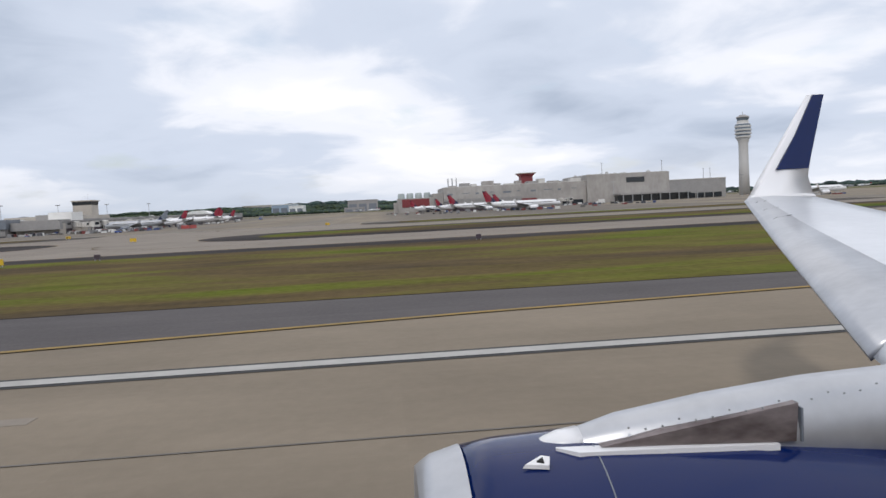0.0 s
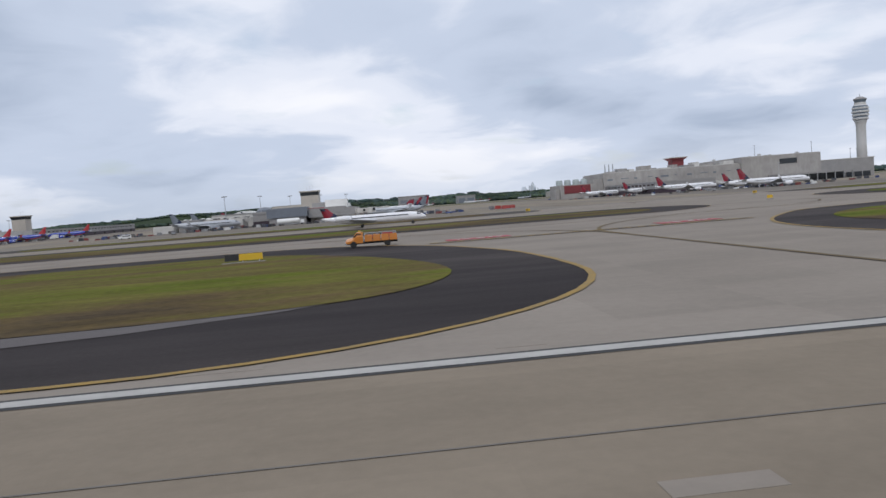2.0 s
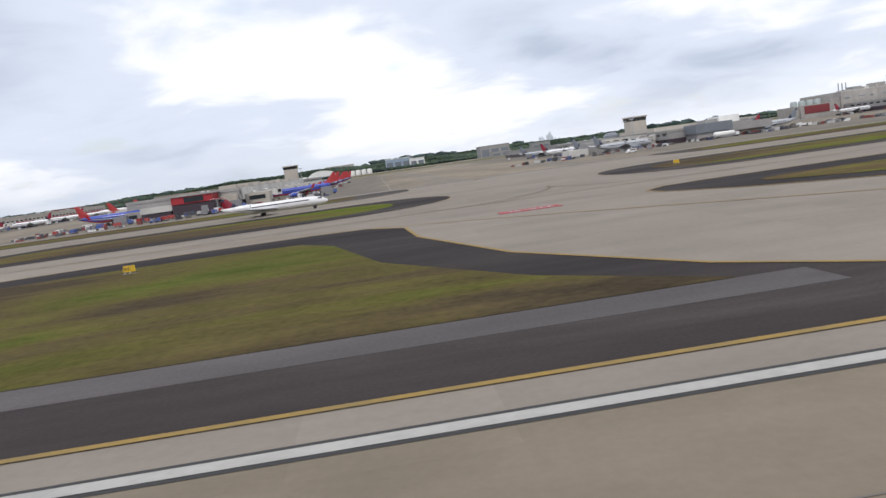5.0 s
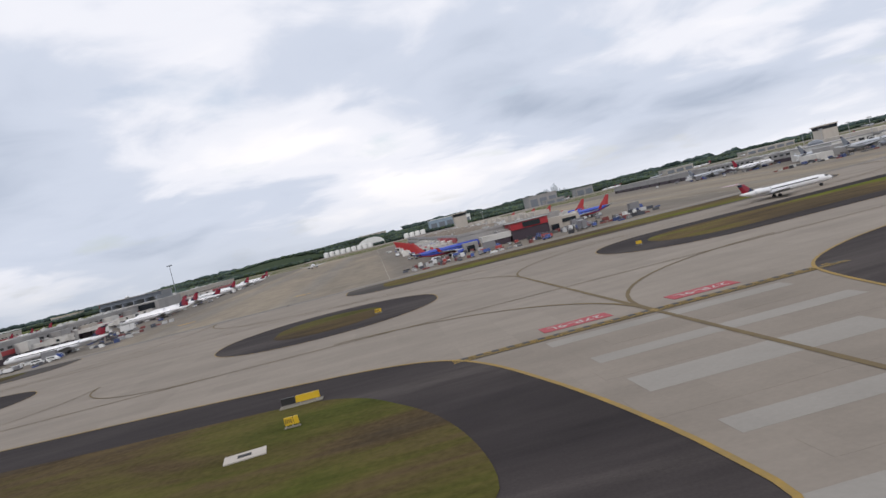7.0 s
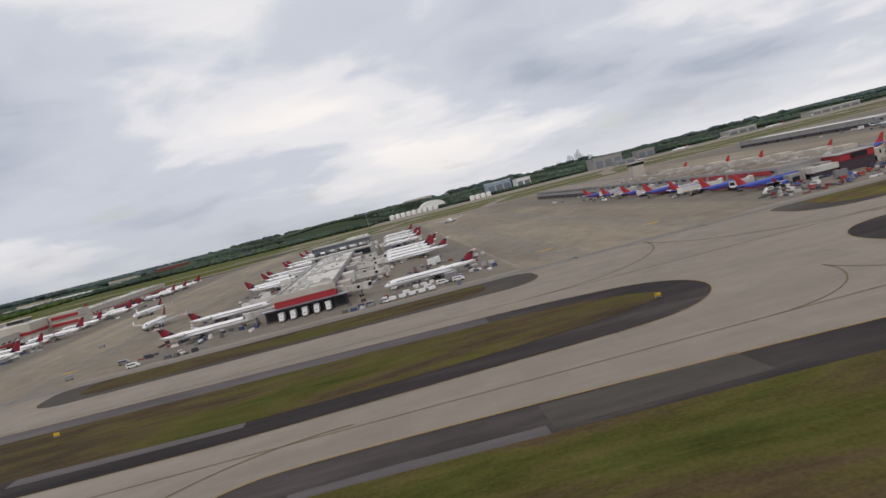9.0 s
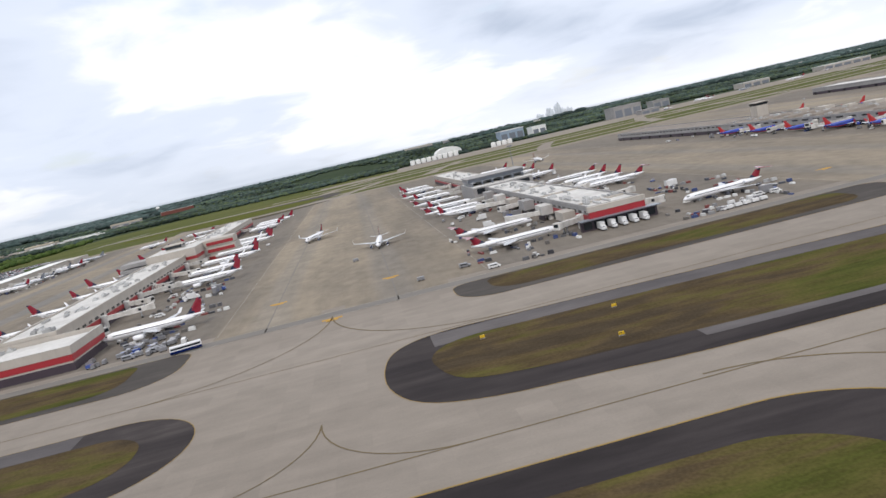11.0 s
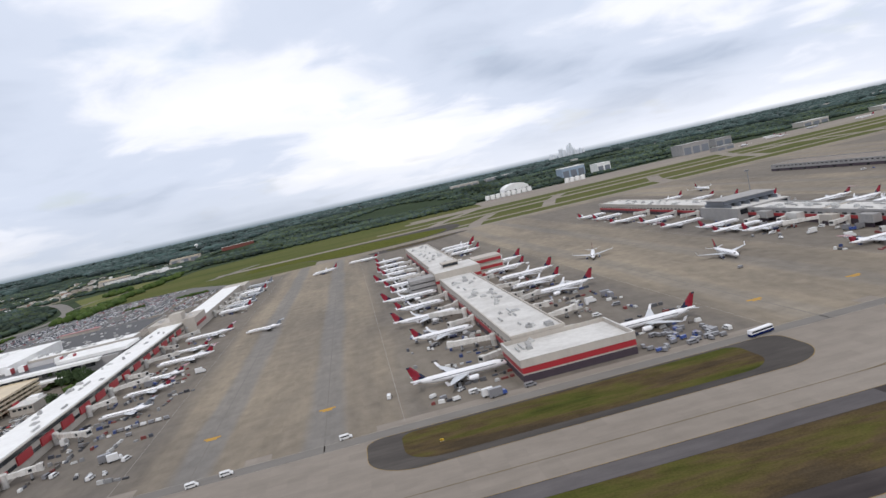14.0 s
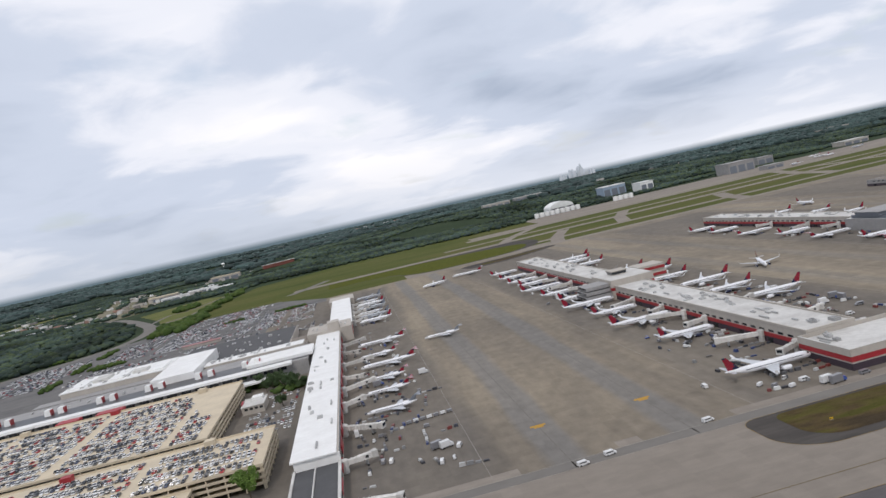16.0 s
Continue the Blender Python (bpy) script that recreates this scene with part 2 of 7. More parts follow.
CONCRETE = ground_mat("runway_concrete", [(0.1597, 0.1344, 0.1040), (0.1963, 0.1647, 0.1257), (0.2282, 0.1907, 0.1456), (0.2557, 0.2167, 0.1681)], 0.85, 26, (0.35, 1), 2.2, 7.6, 0.035, 0.10, (0.004, 0.22), grain_amount=0.10, contrast=1.0)
TAXI = ground_mat("taxiway_concrete", [(0.1763, 0.1541, 0.1305), (0.2180, 0.1902, 0.1602), (0.2505, 0.2201, 0.1871), (0.2876, 0.2509, 0.2106)], 0.85, 70, (0.35, 1), 1.8, 7.6, 0.04, 0.12, (0.006, 0.16), grain_amount=0.10, contrast=0.7)
APRON = ground_mat("apron_concrete", [(0.136, 0.119, 0.099), (0.192, 0.165, 0.130), (0.246, 0.208, 0.157), (0.288, 0.245, 0.182)], 0.85, 75, (1, 0.3), 1.2, 7.6, 0.05, 0.16, (0.11, 0.005), grain_amount=0.10, contrast=1.15)
LANE = ground_mat("worn_taxilane_concrete", [(0.136, 0.119, 0.099), (0.192, 0.165, 0.130), (0.246, 0.208, 0.157), (0.288, 0.245, 0.182)], 0.85, 75, (1, 0.3), 1.2, 7.6, 0.05, 0.16, (0.11, 0.005), grain_amount=0.10, contrast=1.15, lane=((0.178, 0.175, 0.170), 11.5, 6.0, 0.65))
FAINT_LANE = ground_mat("faint_taxilane_concrete", [(0.136, 0.119, 0.099), (0.192, 0.165, 0.130), (0.246, 0.208, 0.157), (0.288, 0.245, 0.182)], 0.85, 75, (1, 0.3), 1.2, 7.6, 0.05, 0.16, (0.11, 0.005), grain_amount=0.10, contrast=1.15, lane=((0.178, 0.175, 0.170), 11.5, 7.0, 0.28))
STAND = ground_mat("stand_concrete", [(0.136, 0.119, 0.099), (0.192, 0.165, 0.130), (0.246, 0.208, 0.157), (0.288, 0.245, 0.182)], 0.85, 75, (1, 0.3), 1.2, 7.6, 0.05, 0.16, (0.11, 0.005), grain_amount=0.10, contrast=1.15, lane=((0.128, 0.117, 0.106), 90.0, 16.0, 0.6))
PALE_SLAB = ground_mat("pale_new_concrete", [(0.225, 0.2115, 0.189), (0.261, 0.2448, 0.2205), (0.288, 0.27, 0.243)], 0.85, 20, (0.5, 1), 2.0, grain_amount=0.1, contrast=0.6)
ROAD = ground_mat("service_road_concrete", [(0.14, 0.132, 0.122), (0.18, 0.168, 0.152), (0.215, 0.2, 0.18)], 0.85, 40, (0.3, 1), 1.5, grain_amount=0.1, contrast=0.7)
ASPHALT = ground_mat("dark_asphalt", [(0.020, 0.0170, 0.0180), (0.032, 0.0275, 0.0280), (0.050, 0.0430, 0.0420), (0.092, 0.0800, 0.0750)], 0.95, 26, (0.22, 1), 4.0, streak=0.28, streak_size=(0.02, 0.32), contrast=1.25)
OLD_ASPHALT = ground_mat("weathered_asphalt", [(0.06656, 0.06174, 0.06402), (0.0936, 0.08624, 0.0873), (0.1196, 0.1098, 0.1086), (0.156, 0.1411, 0.1358)], 0.95, 40, (0.3, 1), 4.0, streak=0.15, streak_size=(0.008, 0.4))
WORN_ASPHALT = ground_mat("worn_brownish_asphalt", [(0.044, 0.040, 0.038), (0.060, 0.054, 0.050), (0.082, 0.074, 0.067), (0.11, 0.098, 0.088)], 0.95, 30, (0.3, 1), 4.0, streak=0.2, streak_size=(0.02, 0.4))
MIXED_ASPHALT = ground_mat("patchy_asphalt", [(0.06656, 0.06174, 0.06402), (0.0936, 0.08624, 0.0873), (0.1196, 0.1098, 0.1086), (0.156, 0.1411, 0.1358)], 0.95, 40, (0.3, 1), 4.0, streak=0.15, streak_size=(0.008, 0.4), onset=(-75, 9, (0.042, 0.0355, 0.035)))
GRASS = ground_mat("airfield_grass", [(0.060, 0.090, 0.008), (0.094, 0.116, 0.012), (0.112, 0.104, 0.024), (0.105, 0.076, 0.034), (0.070, 0.052, 0.031)], 0.97, 22, (0.3, 1.0), 1.3, contrast=2.0, streak=0.22, streak_size=(0.03, 0.6), bump=0.6, gloss=0.05, grain_amount=0.45, shift=0.14)
LUSH_GRASS = ground_mat("part_green_airfield_grass", [(0.058, 0.076, 0.012), (0.082, 0.090, 0.018), (0.096, 0.084, 0.026), (0.084, 0.064, 0.030), (0.058, 0.044, 0.026)], 0.97, 22, (0.4, 1.0), 1.3, contrast=2.0, streak=0.22, streak_size=(0.03, 0.6), bump=0.6, gloss=0.05, grain_amount=0.45, shift=0.18, onset=(-497, 22, (0.080, 0.088, 0.013)))
DRY_GRASS = ground_mat("dry_airfield_grass", [(0.042, 0.050, 0.011), (0.062, 0.066, 0.015), (0.080, 0.070, 0.022), (0.078, 0.056, 0.028), (0.056, 0.042, 0.026)], 0.97, 22, (0.3, 1.0), 1.3, contrast=2.0, streak=0.22, streak_size=(0.03, 0.6), bump=0.6, gloss=0.05, grain_amount=0.45, shift=0.16)
FORECOURT = ground_mat("car_park_asphalt", [(0.105, 0.103, 0.104), (0.138, 0.134, 0.131), (0.165, 0.16, 0.154), (0.20, 0.19, 0.18)], 0.95, 40, (0.3, 1), 4.0, streak=0.15, streak_size=(0.008, 0.4))
MEADOW = ground_mat("light_meadow_grass", [(0.085, 0.105, 0.03), (0.115, 0.13, 0.04), (0.14, 0.14, 0.055), (0.19, 0.165, 0.085)], 0.97, 60, (0.4, 1), 0.6, bump=0.3, gloss=0.05, grain_amount=0.3)
BARE = ground_mat("bare_yard_soil", [(0.17, 0.145, 0.11), (0.12, 0.125, 0.06), (0.26, 0.225, 0.175), (0.32, 0.29, 0.24)], 0.95, 60, (0.4, 1), 0.6, grain_amount=0.2)
FAR_GRASS = ground_mat("meadow_grass", [(0.0525, 0.06696, 0.0171), (0.0756, 0.08928, 0.0228), (0.0945, 0.09858, 0.0304), (0.1155, 0.09765, 0.04275)], 0.97, 120, (0.4, 1), 0.6, bump=0.3, gloss=0.05, grain_amount=0.3)
WOODLAND = ground_mat("woodland_floor", [(0.024, 0.038, 0.02), (0.03, 0.046, 0.024), (0.04, 0.058, 0.03), (0.07, 0.088, 0.045)], 0.95, 260, (1, 1), 0.05, bump=0.0, gloss=0.05, grain_amount=0.4)
YELLOW = mat("yellow_marking_paint", (0.30, 0.185, 0.03), 0.8, dark=(0.17, 0.125, 0.05), scale=0.4, amount=0.8)
WHITE_PAINT = mat("white_marking_paint", (0.42, 0.41, 0.385), 0.7, dark=(0.28, 0.27, 0.25), scale=0.4, amount=0.7)
WORN_WHITE = mat("worn_white_line_paint", (0.34, 0.32, 0.29), 0.8, dark=(0.22, 0.2, 0.17), scale=0.15, amount=0.9)
ORANGE_PAINT = mat("orange_marking_paint", (0.46, 0.25, 0.02), 0.8, dark=(0.33, 0.19, 0.03), scale=0.4, amount=0.7)
RED_PAINT = mat("red_marking_paint", (0.33, 0.03, 0.045), 0.7, dark=(0.25, 0.06, 0.06), scale=0.5, amount=0.7)
BLACK_PAINT = mat("black_marking_paint", (0.03, 0.03, 0.03), 0.8, scale=0.5)
OLIVE = mat("dirty_yellow_line_paint", (0.16, 0.118, 0.060), 0.85, dark=(0.118, 0.098, 0.068), scale=0.3, amount=0.9, gloss=0.1)
STAIN = mat("rubber_stained_concrete", (0.11, 0.1, 0.088), 0.85, dark=(0.17, 0.155, 0.135), scale=0.2, amount=0.8)
WALL_BEIGE = mat("beige_wall_panels", (0.46, 0.42, 0.37), 0.75, dark=(0.36, 0.33, 0.29), scale=0.12, amount=0.8, stretch=(1, 1, 0.4))
WALL_GREY = mat("grey_wall_panels", (0.33, 0.32, 0.31), 0.7, dark=(0.23, 0.225, 0.22), scale=0.1, amount=0.8)
RED_BAND = mat("red_metal_band", (0.34, 0.022, 0.028), 0.5, dark=(0.24, 0.022, 0.026), scale=0.2, amount=0.6)
MAROON = mat("maroon_wall_base", (0.05, 0.034, 0.046), 0.6, scale=0.3)
ROOF = mat("white_membrane_roof", (0.62, 0.61, 0.58), 0.8, dark=(0.40, 0.385, 0.36), scale=0.07, amount=0.85, fine=5)
ROOF_BRIGHT = mat("bright_metal_roof", (0.82, 0.82, 0.80), 0.5, dark=(0.62, 0.61, 0.58), scale=0.08, amount=0.6, fine=5)
ROOF_DARK = mat("dark_gravel_roof", (0.085, 0.085, 0.088), 0.9, scale=0.1, amount=0.8)
GLASS_DARK = mat("dark_window_glass", (0.02, 0.025, 0.03), 0.12, scale=0.5)
STEEL = mat("galvanised_steel", (0.42, 0.43, 0.44), 0.45, 0.7, scale=0.8)
UNIT = mat("roof_equipment_metal", (0.45, 0.45, 0.44), 0.55, 0.2, dark=(0.28, 0.28, 0.27), scale=0.4, vary=0.25)
BRIDGE = mat("jet_bridge_panels", (0.66, 0.645, 0.61), 0.6, dark=(0.36, 0.34, 0.31), scale=0.35, amount=0.8, vary=0.2)
RUBBER = mat("black_rubber", (0.02, 0.02, 0.02), 0.8, scale=2)
WHITE_SKIN = mat("white_aircraft_paint", (0.80, 0.80, 0.81), 0.28, dark=(0.70, 0.70, 0.71), scale=0.15, amount=0.6, coat=0.3)
GREY_SKIN = mat("light_grey_wing_paint", (0.52, 0.54, 0.56), 0.35, dark=(0.43, 0.45, 0.47), scale=0.3, amount=0.7)
NAVY = mat("navy_gloss_paint", (0.003, 0.013, 0.08), 0.12, dark=(0.003, 0.011, 0.07), scale=0.4, coat=0.15, gloss=0.3)
FLEET_NAVY = mat("dark_navy_tail_paint", (0.010, 0.014, 0.045), 0.25, scale=0.4, coat=0.2)
RED_TRIM = mat("bright_red_wall_panels", (0.37, 0.020, 0.028), 0.5, dark=(0.28, 0.022, 0.028), scale=0.3, amount=0.6)
TAIL_RED = mat("red_gloss_paint", (0.25, 0.012, 0.028), 0.25, scale=0.4, coat=0.3)
ROYAL = mat("royal_blue_gloss_paint", (0.04, 0.075, 0.40), 0.22, scale=0.4, coat=0.3)
ORANGE_RED = mat("orange_red_gloss_paint", (0.40, 0.028, 0.03), 0.3, scale=0.4, coat=0.3)
SLATE = mat("slate_grey_paint", (0.17, 0.19, 0.22), 0.3, scale=0.4)
ALU = mat("polished_aluminium", (0.72, 0.73, 0.74), 0.22, 0.9, dark=(0.6, 0.61, 0.62), scale=0.6)
DECK = mat("parking_deck_concrete", (0.62, 0.53, 0.385), 0.85, dark=(0.46, 0.39, 0.29), scale=0.07, amount=0.8)
TREE_A = mat("tree_foliage", (0.15, 0.25, 0.04), 0.9, dark=(0.06, 0.10, 0.022), scale=0.4, amount=0.9, bump=0.5)
BARK = mat("tree_bark", (0.09, 0.07, 0.05), 0.9, scale=2)
CAR_PAINTS = island_mat("car_paints", [(0.84, 0.84, 0.83), (0.03, 0.03, 0.035), (0.50, 0.505, 0.51), (0.86, 0.86, 0.85), (0.05, 0.05, 0.055), (0.42, 0.02, 0.025), (0.7, 0.7, 0.7), (0.86, 0.86, 0.85), (0.06, 0.08, 0.15), (0.84, 0.84, 0.83), (0.12, 0.12, 0.12), (0.86, 0.86, 0.85), (0.62, 0.62, 0.61)], 0.35, 0.2)
CROWNS = island_mat("woodland_foliage", [(0.032, 0.047, 0.037), (0.036, 0.051, 0.040), (0.040, 0.056, 0.037), (0.034, 0.048, 0.043), (0.046, 0.062, 0.034)], 0.9, patch=170)
# Bluer than the near foliage: distance haze is mixed into these greens.
HAZED_CROWNS = island_mat("hazed_woodland_foliage", [(0.030, 0.049, 0.045), (0.031, 0.050, 0.047), (0.033, 0.052, 0.048)], 0.9, sheen=0.06, patch=420)
LOT_CROWNS = island_mat("planted_tree_foliage", [(0.05, 0.08, 0.022), (0.06, 0.095, 0.026), (0.042, 0.068, 0.02), (0.07, 0.1, 0.03)], 0.85)
CLUTTER = island_mat("ramp_equipment_paints", [(0.03, 0.03, 0.035), (0.08, 0.08, 0.085), (0.05, 0.055, 0.07), (0.2, 0.2, 0.2), (0.42, 0.42, 0.41), (0.03, 0.05, 0.14), (0.1, 0.09, 0.08), (0.6, 0.6, 0.58), (0.16, 0.035, 0.03)], 0.5)
ROOFTOPS = island_mat("distant_building_paints", [(0.42, 0.39, 0.35), (0.3, 0.27, 0.23), (0.62, 0.62, 0.6), (0.2, 0.19, 0.18), (0.32, 0.2, 0.16), (0.48, 0.46, 0.44), (0.7, 0.7, 0.7)], 0.8)


# ---- mesh helpers ----
def part(name, bm, material, parent=None, label="", smooth=False):
    """Links a bmesh as one mesh object under a thing or a part."""
    me = bpy.data.meshes.new(name)
    bmesh.ops.recalc_face_normals(bm, faces=bm.faces)
    if smooth:
        for fc in bm.faces:
            fc.smooth = True
    bm.to_mesh(me)
    bm.free()
    for m in material if isinstance(material, (list, tuple)) else [material]:
        me.materials.append(m)
    ob = new(name, me)
    ob.parent = parent
    if label:
        ob["label"] = label
    return ob


def thing(name, label, category, group="", at=(0, 0, 0), rz=0.0, kind=""):
    ob = new(name)
    ob.empty_display_size = 1
    ob.matrix_basis = pose(*at, 0, 0, rz)
    return tagged(ob, label, category, group, kind)


def box(bm, x0, x1, y0, y1, z0, z1, mi=0, taper=0.0):
    vs = [bm.verts.new(p) for p in ((x0, y0, z0), (x1, y0, z0), (x1, y1, z0), (x0, y1, z0),
                                    (x0 + taper, y0 + taper, z1), (x1 - taper, y0 + taper, z1), (x1 - taper, y1 - taper, z1), (x0 + taper, y1 - taper, z1))]
    for q in ((3, 2, 1, 0), (4, 5, 6, 7), (0, 1, 5, 4), (1, 2, 6, 5), (2, 3, 7, 6), (3, 0, 4, 7)):
        bm.faces.new([vs[i] for i in q]).material_index = mi
    return vs


def boxes(*rows):
    bm = bmesh.new()
    for r in rows:
        box(bm, *r)
    return bm


def loft(rings, caps=True):
    """A skin through rings of points, each a list of the same length."""
    bm = bmesh.new()
    rs = [[bm.verts.new(p) for p in ring] for ring in rings]
    k = len(rs[0])
    for a, b in zip(rs, rs[1:]):
        for i in range(k):
            bm.faces.new((a[i], a[(i + 1) % k], b[(i + 1) % k], b[i]))
    if caps:
        bm.faces.new(rs[0])
        bm.faces.new(rs[-1][::-1])
    return bm


def turned(profile, seg=16, axis="x", caps=True):
    """A body of revolution about x or z through (place, radius) pairs."""
    rings = []
    for p, r in profile:
        ring = []
        for i in range(seg):
            a = 2 * math.pi * i / seg
            c, s = r * math.cos(a), r * math.sin(a)
            ring.append((p, c, s) if axis == "x" else (c, s, p))
        rings.append(ring)
    return loft(rings, caps)


def shifted(bm, x=0, y=0, z=0, m=None):
    if m is not None:
        bm.transform(m)
    bmesh.ops.translate(bm, verts=bm.verts, vec=(x, y, z))
    return bm


def merged(*bms):
    out = bmesh.new()
    for b in bms:
        me = bpy.data.meshes.new("tmp")
        b.to_mesh(me)
        b.free()
        out.from_mesh(me)
        bpy.data.meshes.remove(me)
    return out

# ---- ground ----
def sheet(name, pts, z, material, parent=None, kind="structure", label=""):
    bm = bmesh.new()
    vs = [bm.verts.new((x, y, z)) for x, y in pts]
    f = bm.faces.new(vs)
    f.normal_update()
    if f.normal.z < 0:
        f.normal_flip()
    bmesh.ops.triangulate(bm, faces=bm.faces, ngon_method="EAR_CLIP")
    ob = part(name, bm, material, parent)
    if parent is None:
        tagged(ob, label, "ground", "", kind)
    return ob


def rounded(x0, x1, y0, y1, r, seg=12):
    """Outline of a rectangle with rounded corners; r: radii at south-east, north-east, north-west, south-west."""
    most = min(x1 - x0, y1 - y0) / 2 - 0.1
    se, ne, nw, sw = [min(v, most) for v in (r if isinstance(r, tuple) else (r,) * 4)]
    pts = []
    for cx, cy, rr, a0 in ((x1 - se, y0 + se, se, -90), (x1 - ne, y1 - ne, ne, 0), (x0 + nw, y1 - nw, nw, 90), (x0 + sw, y0 + sw, sw, 180)):
        for i in range(seg + 1):
            a = radians(a0 + 90 * i / seg)
            pts.append((cx + rr * math.cos(a), cy + rr * math.sin(a)))
    return pts


def ribbon(bm, pts, width, z, closed=False):
    """A painted line of that width along points in plan."""
    n = len(pts)
    edge = []
    for i, (x, y) in enumerate(pts):
        a = pts[i - 1] if i or closed else pts[0]
        b = pts[(i + 1) % n] if i < n - 1 or closed else pts[-1]
        dx, dy = b[0] - a[0], b[1] - a[1]
        q = math.hypot(dx, dy) or 1
        ox, oy = -dy / q * width / 2, dx / q * width / 2
        edge.append((bm.verts.new((x + ox, y + oy, z)), bm.verts.new((x - ox, y - oy, z))))
    for i in range(n if closed else n - 1):
        a, b = edge[i], edge[(i + 1) % n]
        bm.faces.new((a[0], a[1], b[1], b[0]))


def arc(cx, cy, r, a0, a1, seg=14):
    return [(cx + r * math.cos(radians(a0 + (a1 - a0) * i / seg)), cy + r * math.sin(radians(a0 + (a1 - a0) * i / seg))) for i in range(seg + 1)]


def smooth(pts, n=6):
    """A smooth curve through points in plan."""
    out = []
    for k in range(len(pts) - 1):
        p0, p1, p2, p3 = pts[max(k - 1, 0)], pts[k], pts[k + 1], pts[min(k + 2, len(pts) - 1)]
        for i in range(n):
            t = i / n
            out.append(tuple(0.5 * (2 * b + (c - a) * t + (2 * a - 5 * b + 4 * c - d) * t * t + (3 * b - a - 3 * c + d) * t ** 3) for a, b, c, d in zip(p0, p1, p2, p3)))
    return out + [pts[-1]]


sheet("ground", [(-10600, -1500), (10600, -1500), (10600, 10600), (-10600, 10600)], -0.4, WOODLAND, label="dark wooded country reaching to the horizon")
sheet("airfield_meadow", [(-2300, -900), (3200, -900), (3200, 1900), (-1000, 2080), (-1310, 2075), (-1550, 1950), (-1615, 1470), (-1640, 1300), (-1700, 1150), (-2300, 1000)], -0.2, FAR_GRASS, label="mown green grass of the wider airfield")
sheet("runway", [(-3200, -28), (3000, -28), (3000, 25.7), (-3200, 25.7)], 0.0, CONCRETE, label="tan concrete runway with worn wheel tracks")
sheet("apron_pavement", [(-3200, 25.71), (3000, 25.71), (3000, 300), (-3200, 300)], 0.0, TAXI, label="pale concrete of taxiways and exits")
sheet("ramp_pavement", [(-1345, 300.01), (700, 300.01), (700, 1235), (-1345, 1235)], 0.0, APRON, label="brownish concrete ramp between the concourses")
sheet("terminal_forecourt_pavement", [(-2050, 300.01), (-1345.01, 300.01), (-1345.01, 1235), (-1440, 1375), (-1560, 1375), (-1690, 1240), (-1840, 1130), (-2050, 900)], 0.0, FORECOURT,
      label="grey asphalt of car parks and terminal roads")

part("runway_edge_strip", boxes((-40, 900, 25.71, 41, -0.02, 0.008)), CONCRETE, bpy.data.objects["runway"])
# runway edge line with dark borders, and a sealed joint along the slabs
bm = bmesh.new()
ribbon(bm, [(-3200, 25.2), (3000, 25.2)], 1.5, 0.02)
part("edge_line_border", bm, BLACK_PAINT, bpy.data.objects["runway"])
bm = bmesh.new()
ribbon(bm, [(-3200, 25.2), (3000, 25.2)], 0.85, 0.035)
part("edge_line", bm, WHITE_PAINT, bpy.data.objects["runway"])
bm = bmesh.new()
for y in (16.4, 8.2):
    ribbon(bm, [(-3200, y), (3000, y)], 0.09, 0.02)
part("slab_joint", bm, STAIN, bpy.data.objects["runway"])

EXITS = ((-131.5, 15.5), (-537.5, 18.5), (-792, 16))      # taxiway exits off the runway: centre and half width
MARKS = []      # outlines that carry a yellow edge line


def verge(name, x0, x1, y0, y1, r, inset, grass_r, label, pavement=ASPHALT):
    """A paved shoulder with grass in its middle; inset: west, east, south, north."""
    out = rounded(x0, x1, y0, y1, r)
    a = sheet(name, out, 0.02, pavement, label=label)
    MARKS.append(out)
    w, e, s, n = inset
    sheet("grass", rounded(x0 + w, x1 - e, y0 + s, y1 - n, grass_r), 0.07, DRY_GRASS if x1 < -550 else GRASS, a)
    return a


# two verges on either side of the rapid exit that leaves the runway at a slant
def verge_outline(out, grass, label, turf=None):
    a = sheet("shoulder", out, 0.02, ASPHALT, label=label)
    MARKS.append(out)
    sheet("grass", grass, 0.07, turf or GRASS, a)


verge_outline(arc(-93, 49, 22.5, 180, 270, 12) + [(-70, 26.6), (-54, 27), (-42, 27.8), (-28, 29.6), (-16, 31.8), (4, 34.6), (21, 36.2), (50, 38.2), (140, 39), (900, 39), (900, 118)] + smooth([(-76, 118), (-92, 113.5), (-104, 101), (-111, 90), (-114.5, 80), (-116, 70), (-116, 60)], 4),
              rounded(-106, 889, 43.3, 106, (20, 20, 30, 20)), "dark asphalt shoulder round a long grass verge")
verge_outline(arc(-174.5, 54.8, 27.5, -90, 0, 12) + smooth([(-147, 62), (-148, 74), (-150.5, 84), (-154, 94), (-158.5, 102), (-166, 111), (-176, 117), (-186, 118)], 4) + [(-352, 118), (-360, 116.5), (-364.5, 112), (-364, 106), (-357, 95), (-342, 81), (-318, 68), (-297, 58.5), (-278, 50), (-259, 42.3), (-240, 36.8), (-226, 33.2), (-212, 30.3), (-195, 28), (-184, 27.3)],
              smooth([(-180, 41.6), (-170, 42.9), (-163, 45.6), (-158.5, 51), (-156.3, 59), (-157.5, 69), (-162, 81), (-167, 90), (-174, 100), (-184, 106)], 3) + [(-345, 106), (-350, 104), (-351, 100), (-343, 92), (-326, 80), (-298, 67.2), (-273, 57.5), (-247, 47.6), (-230, 43.5), (-215, 41.3)],
              "dark asphalt shoulder round a wedge of mown grass")
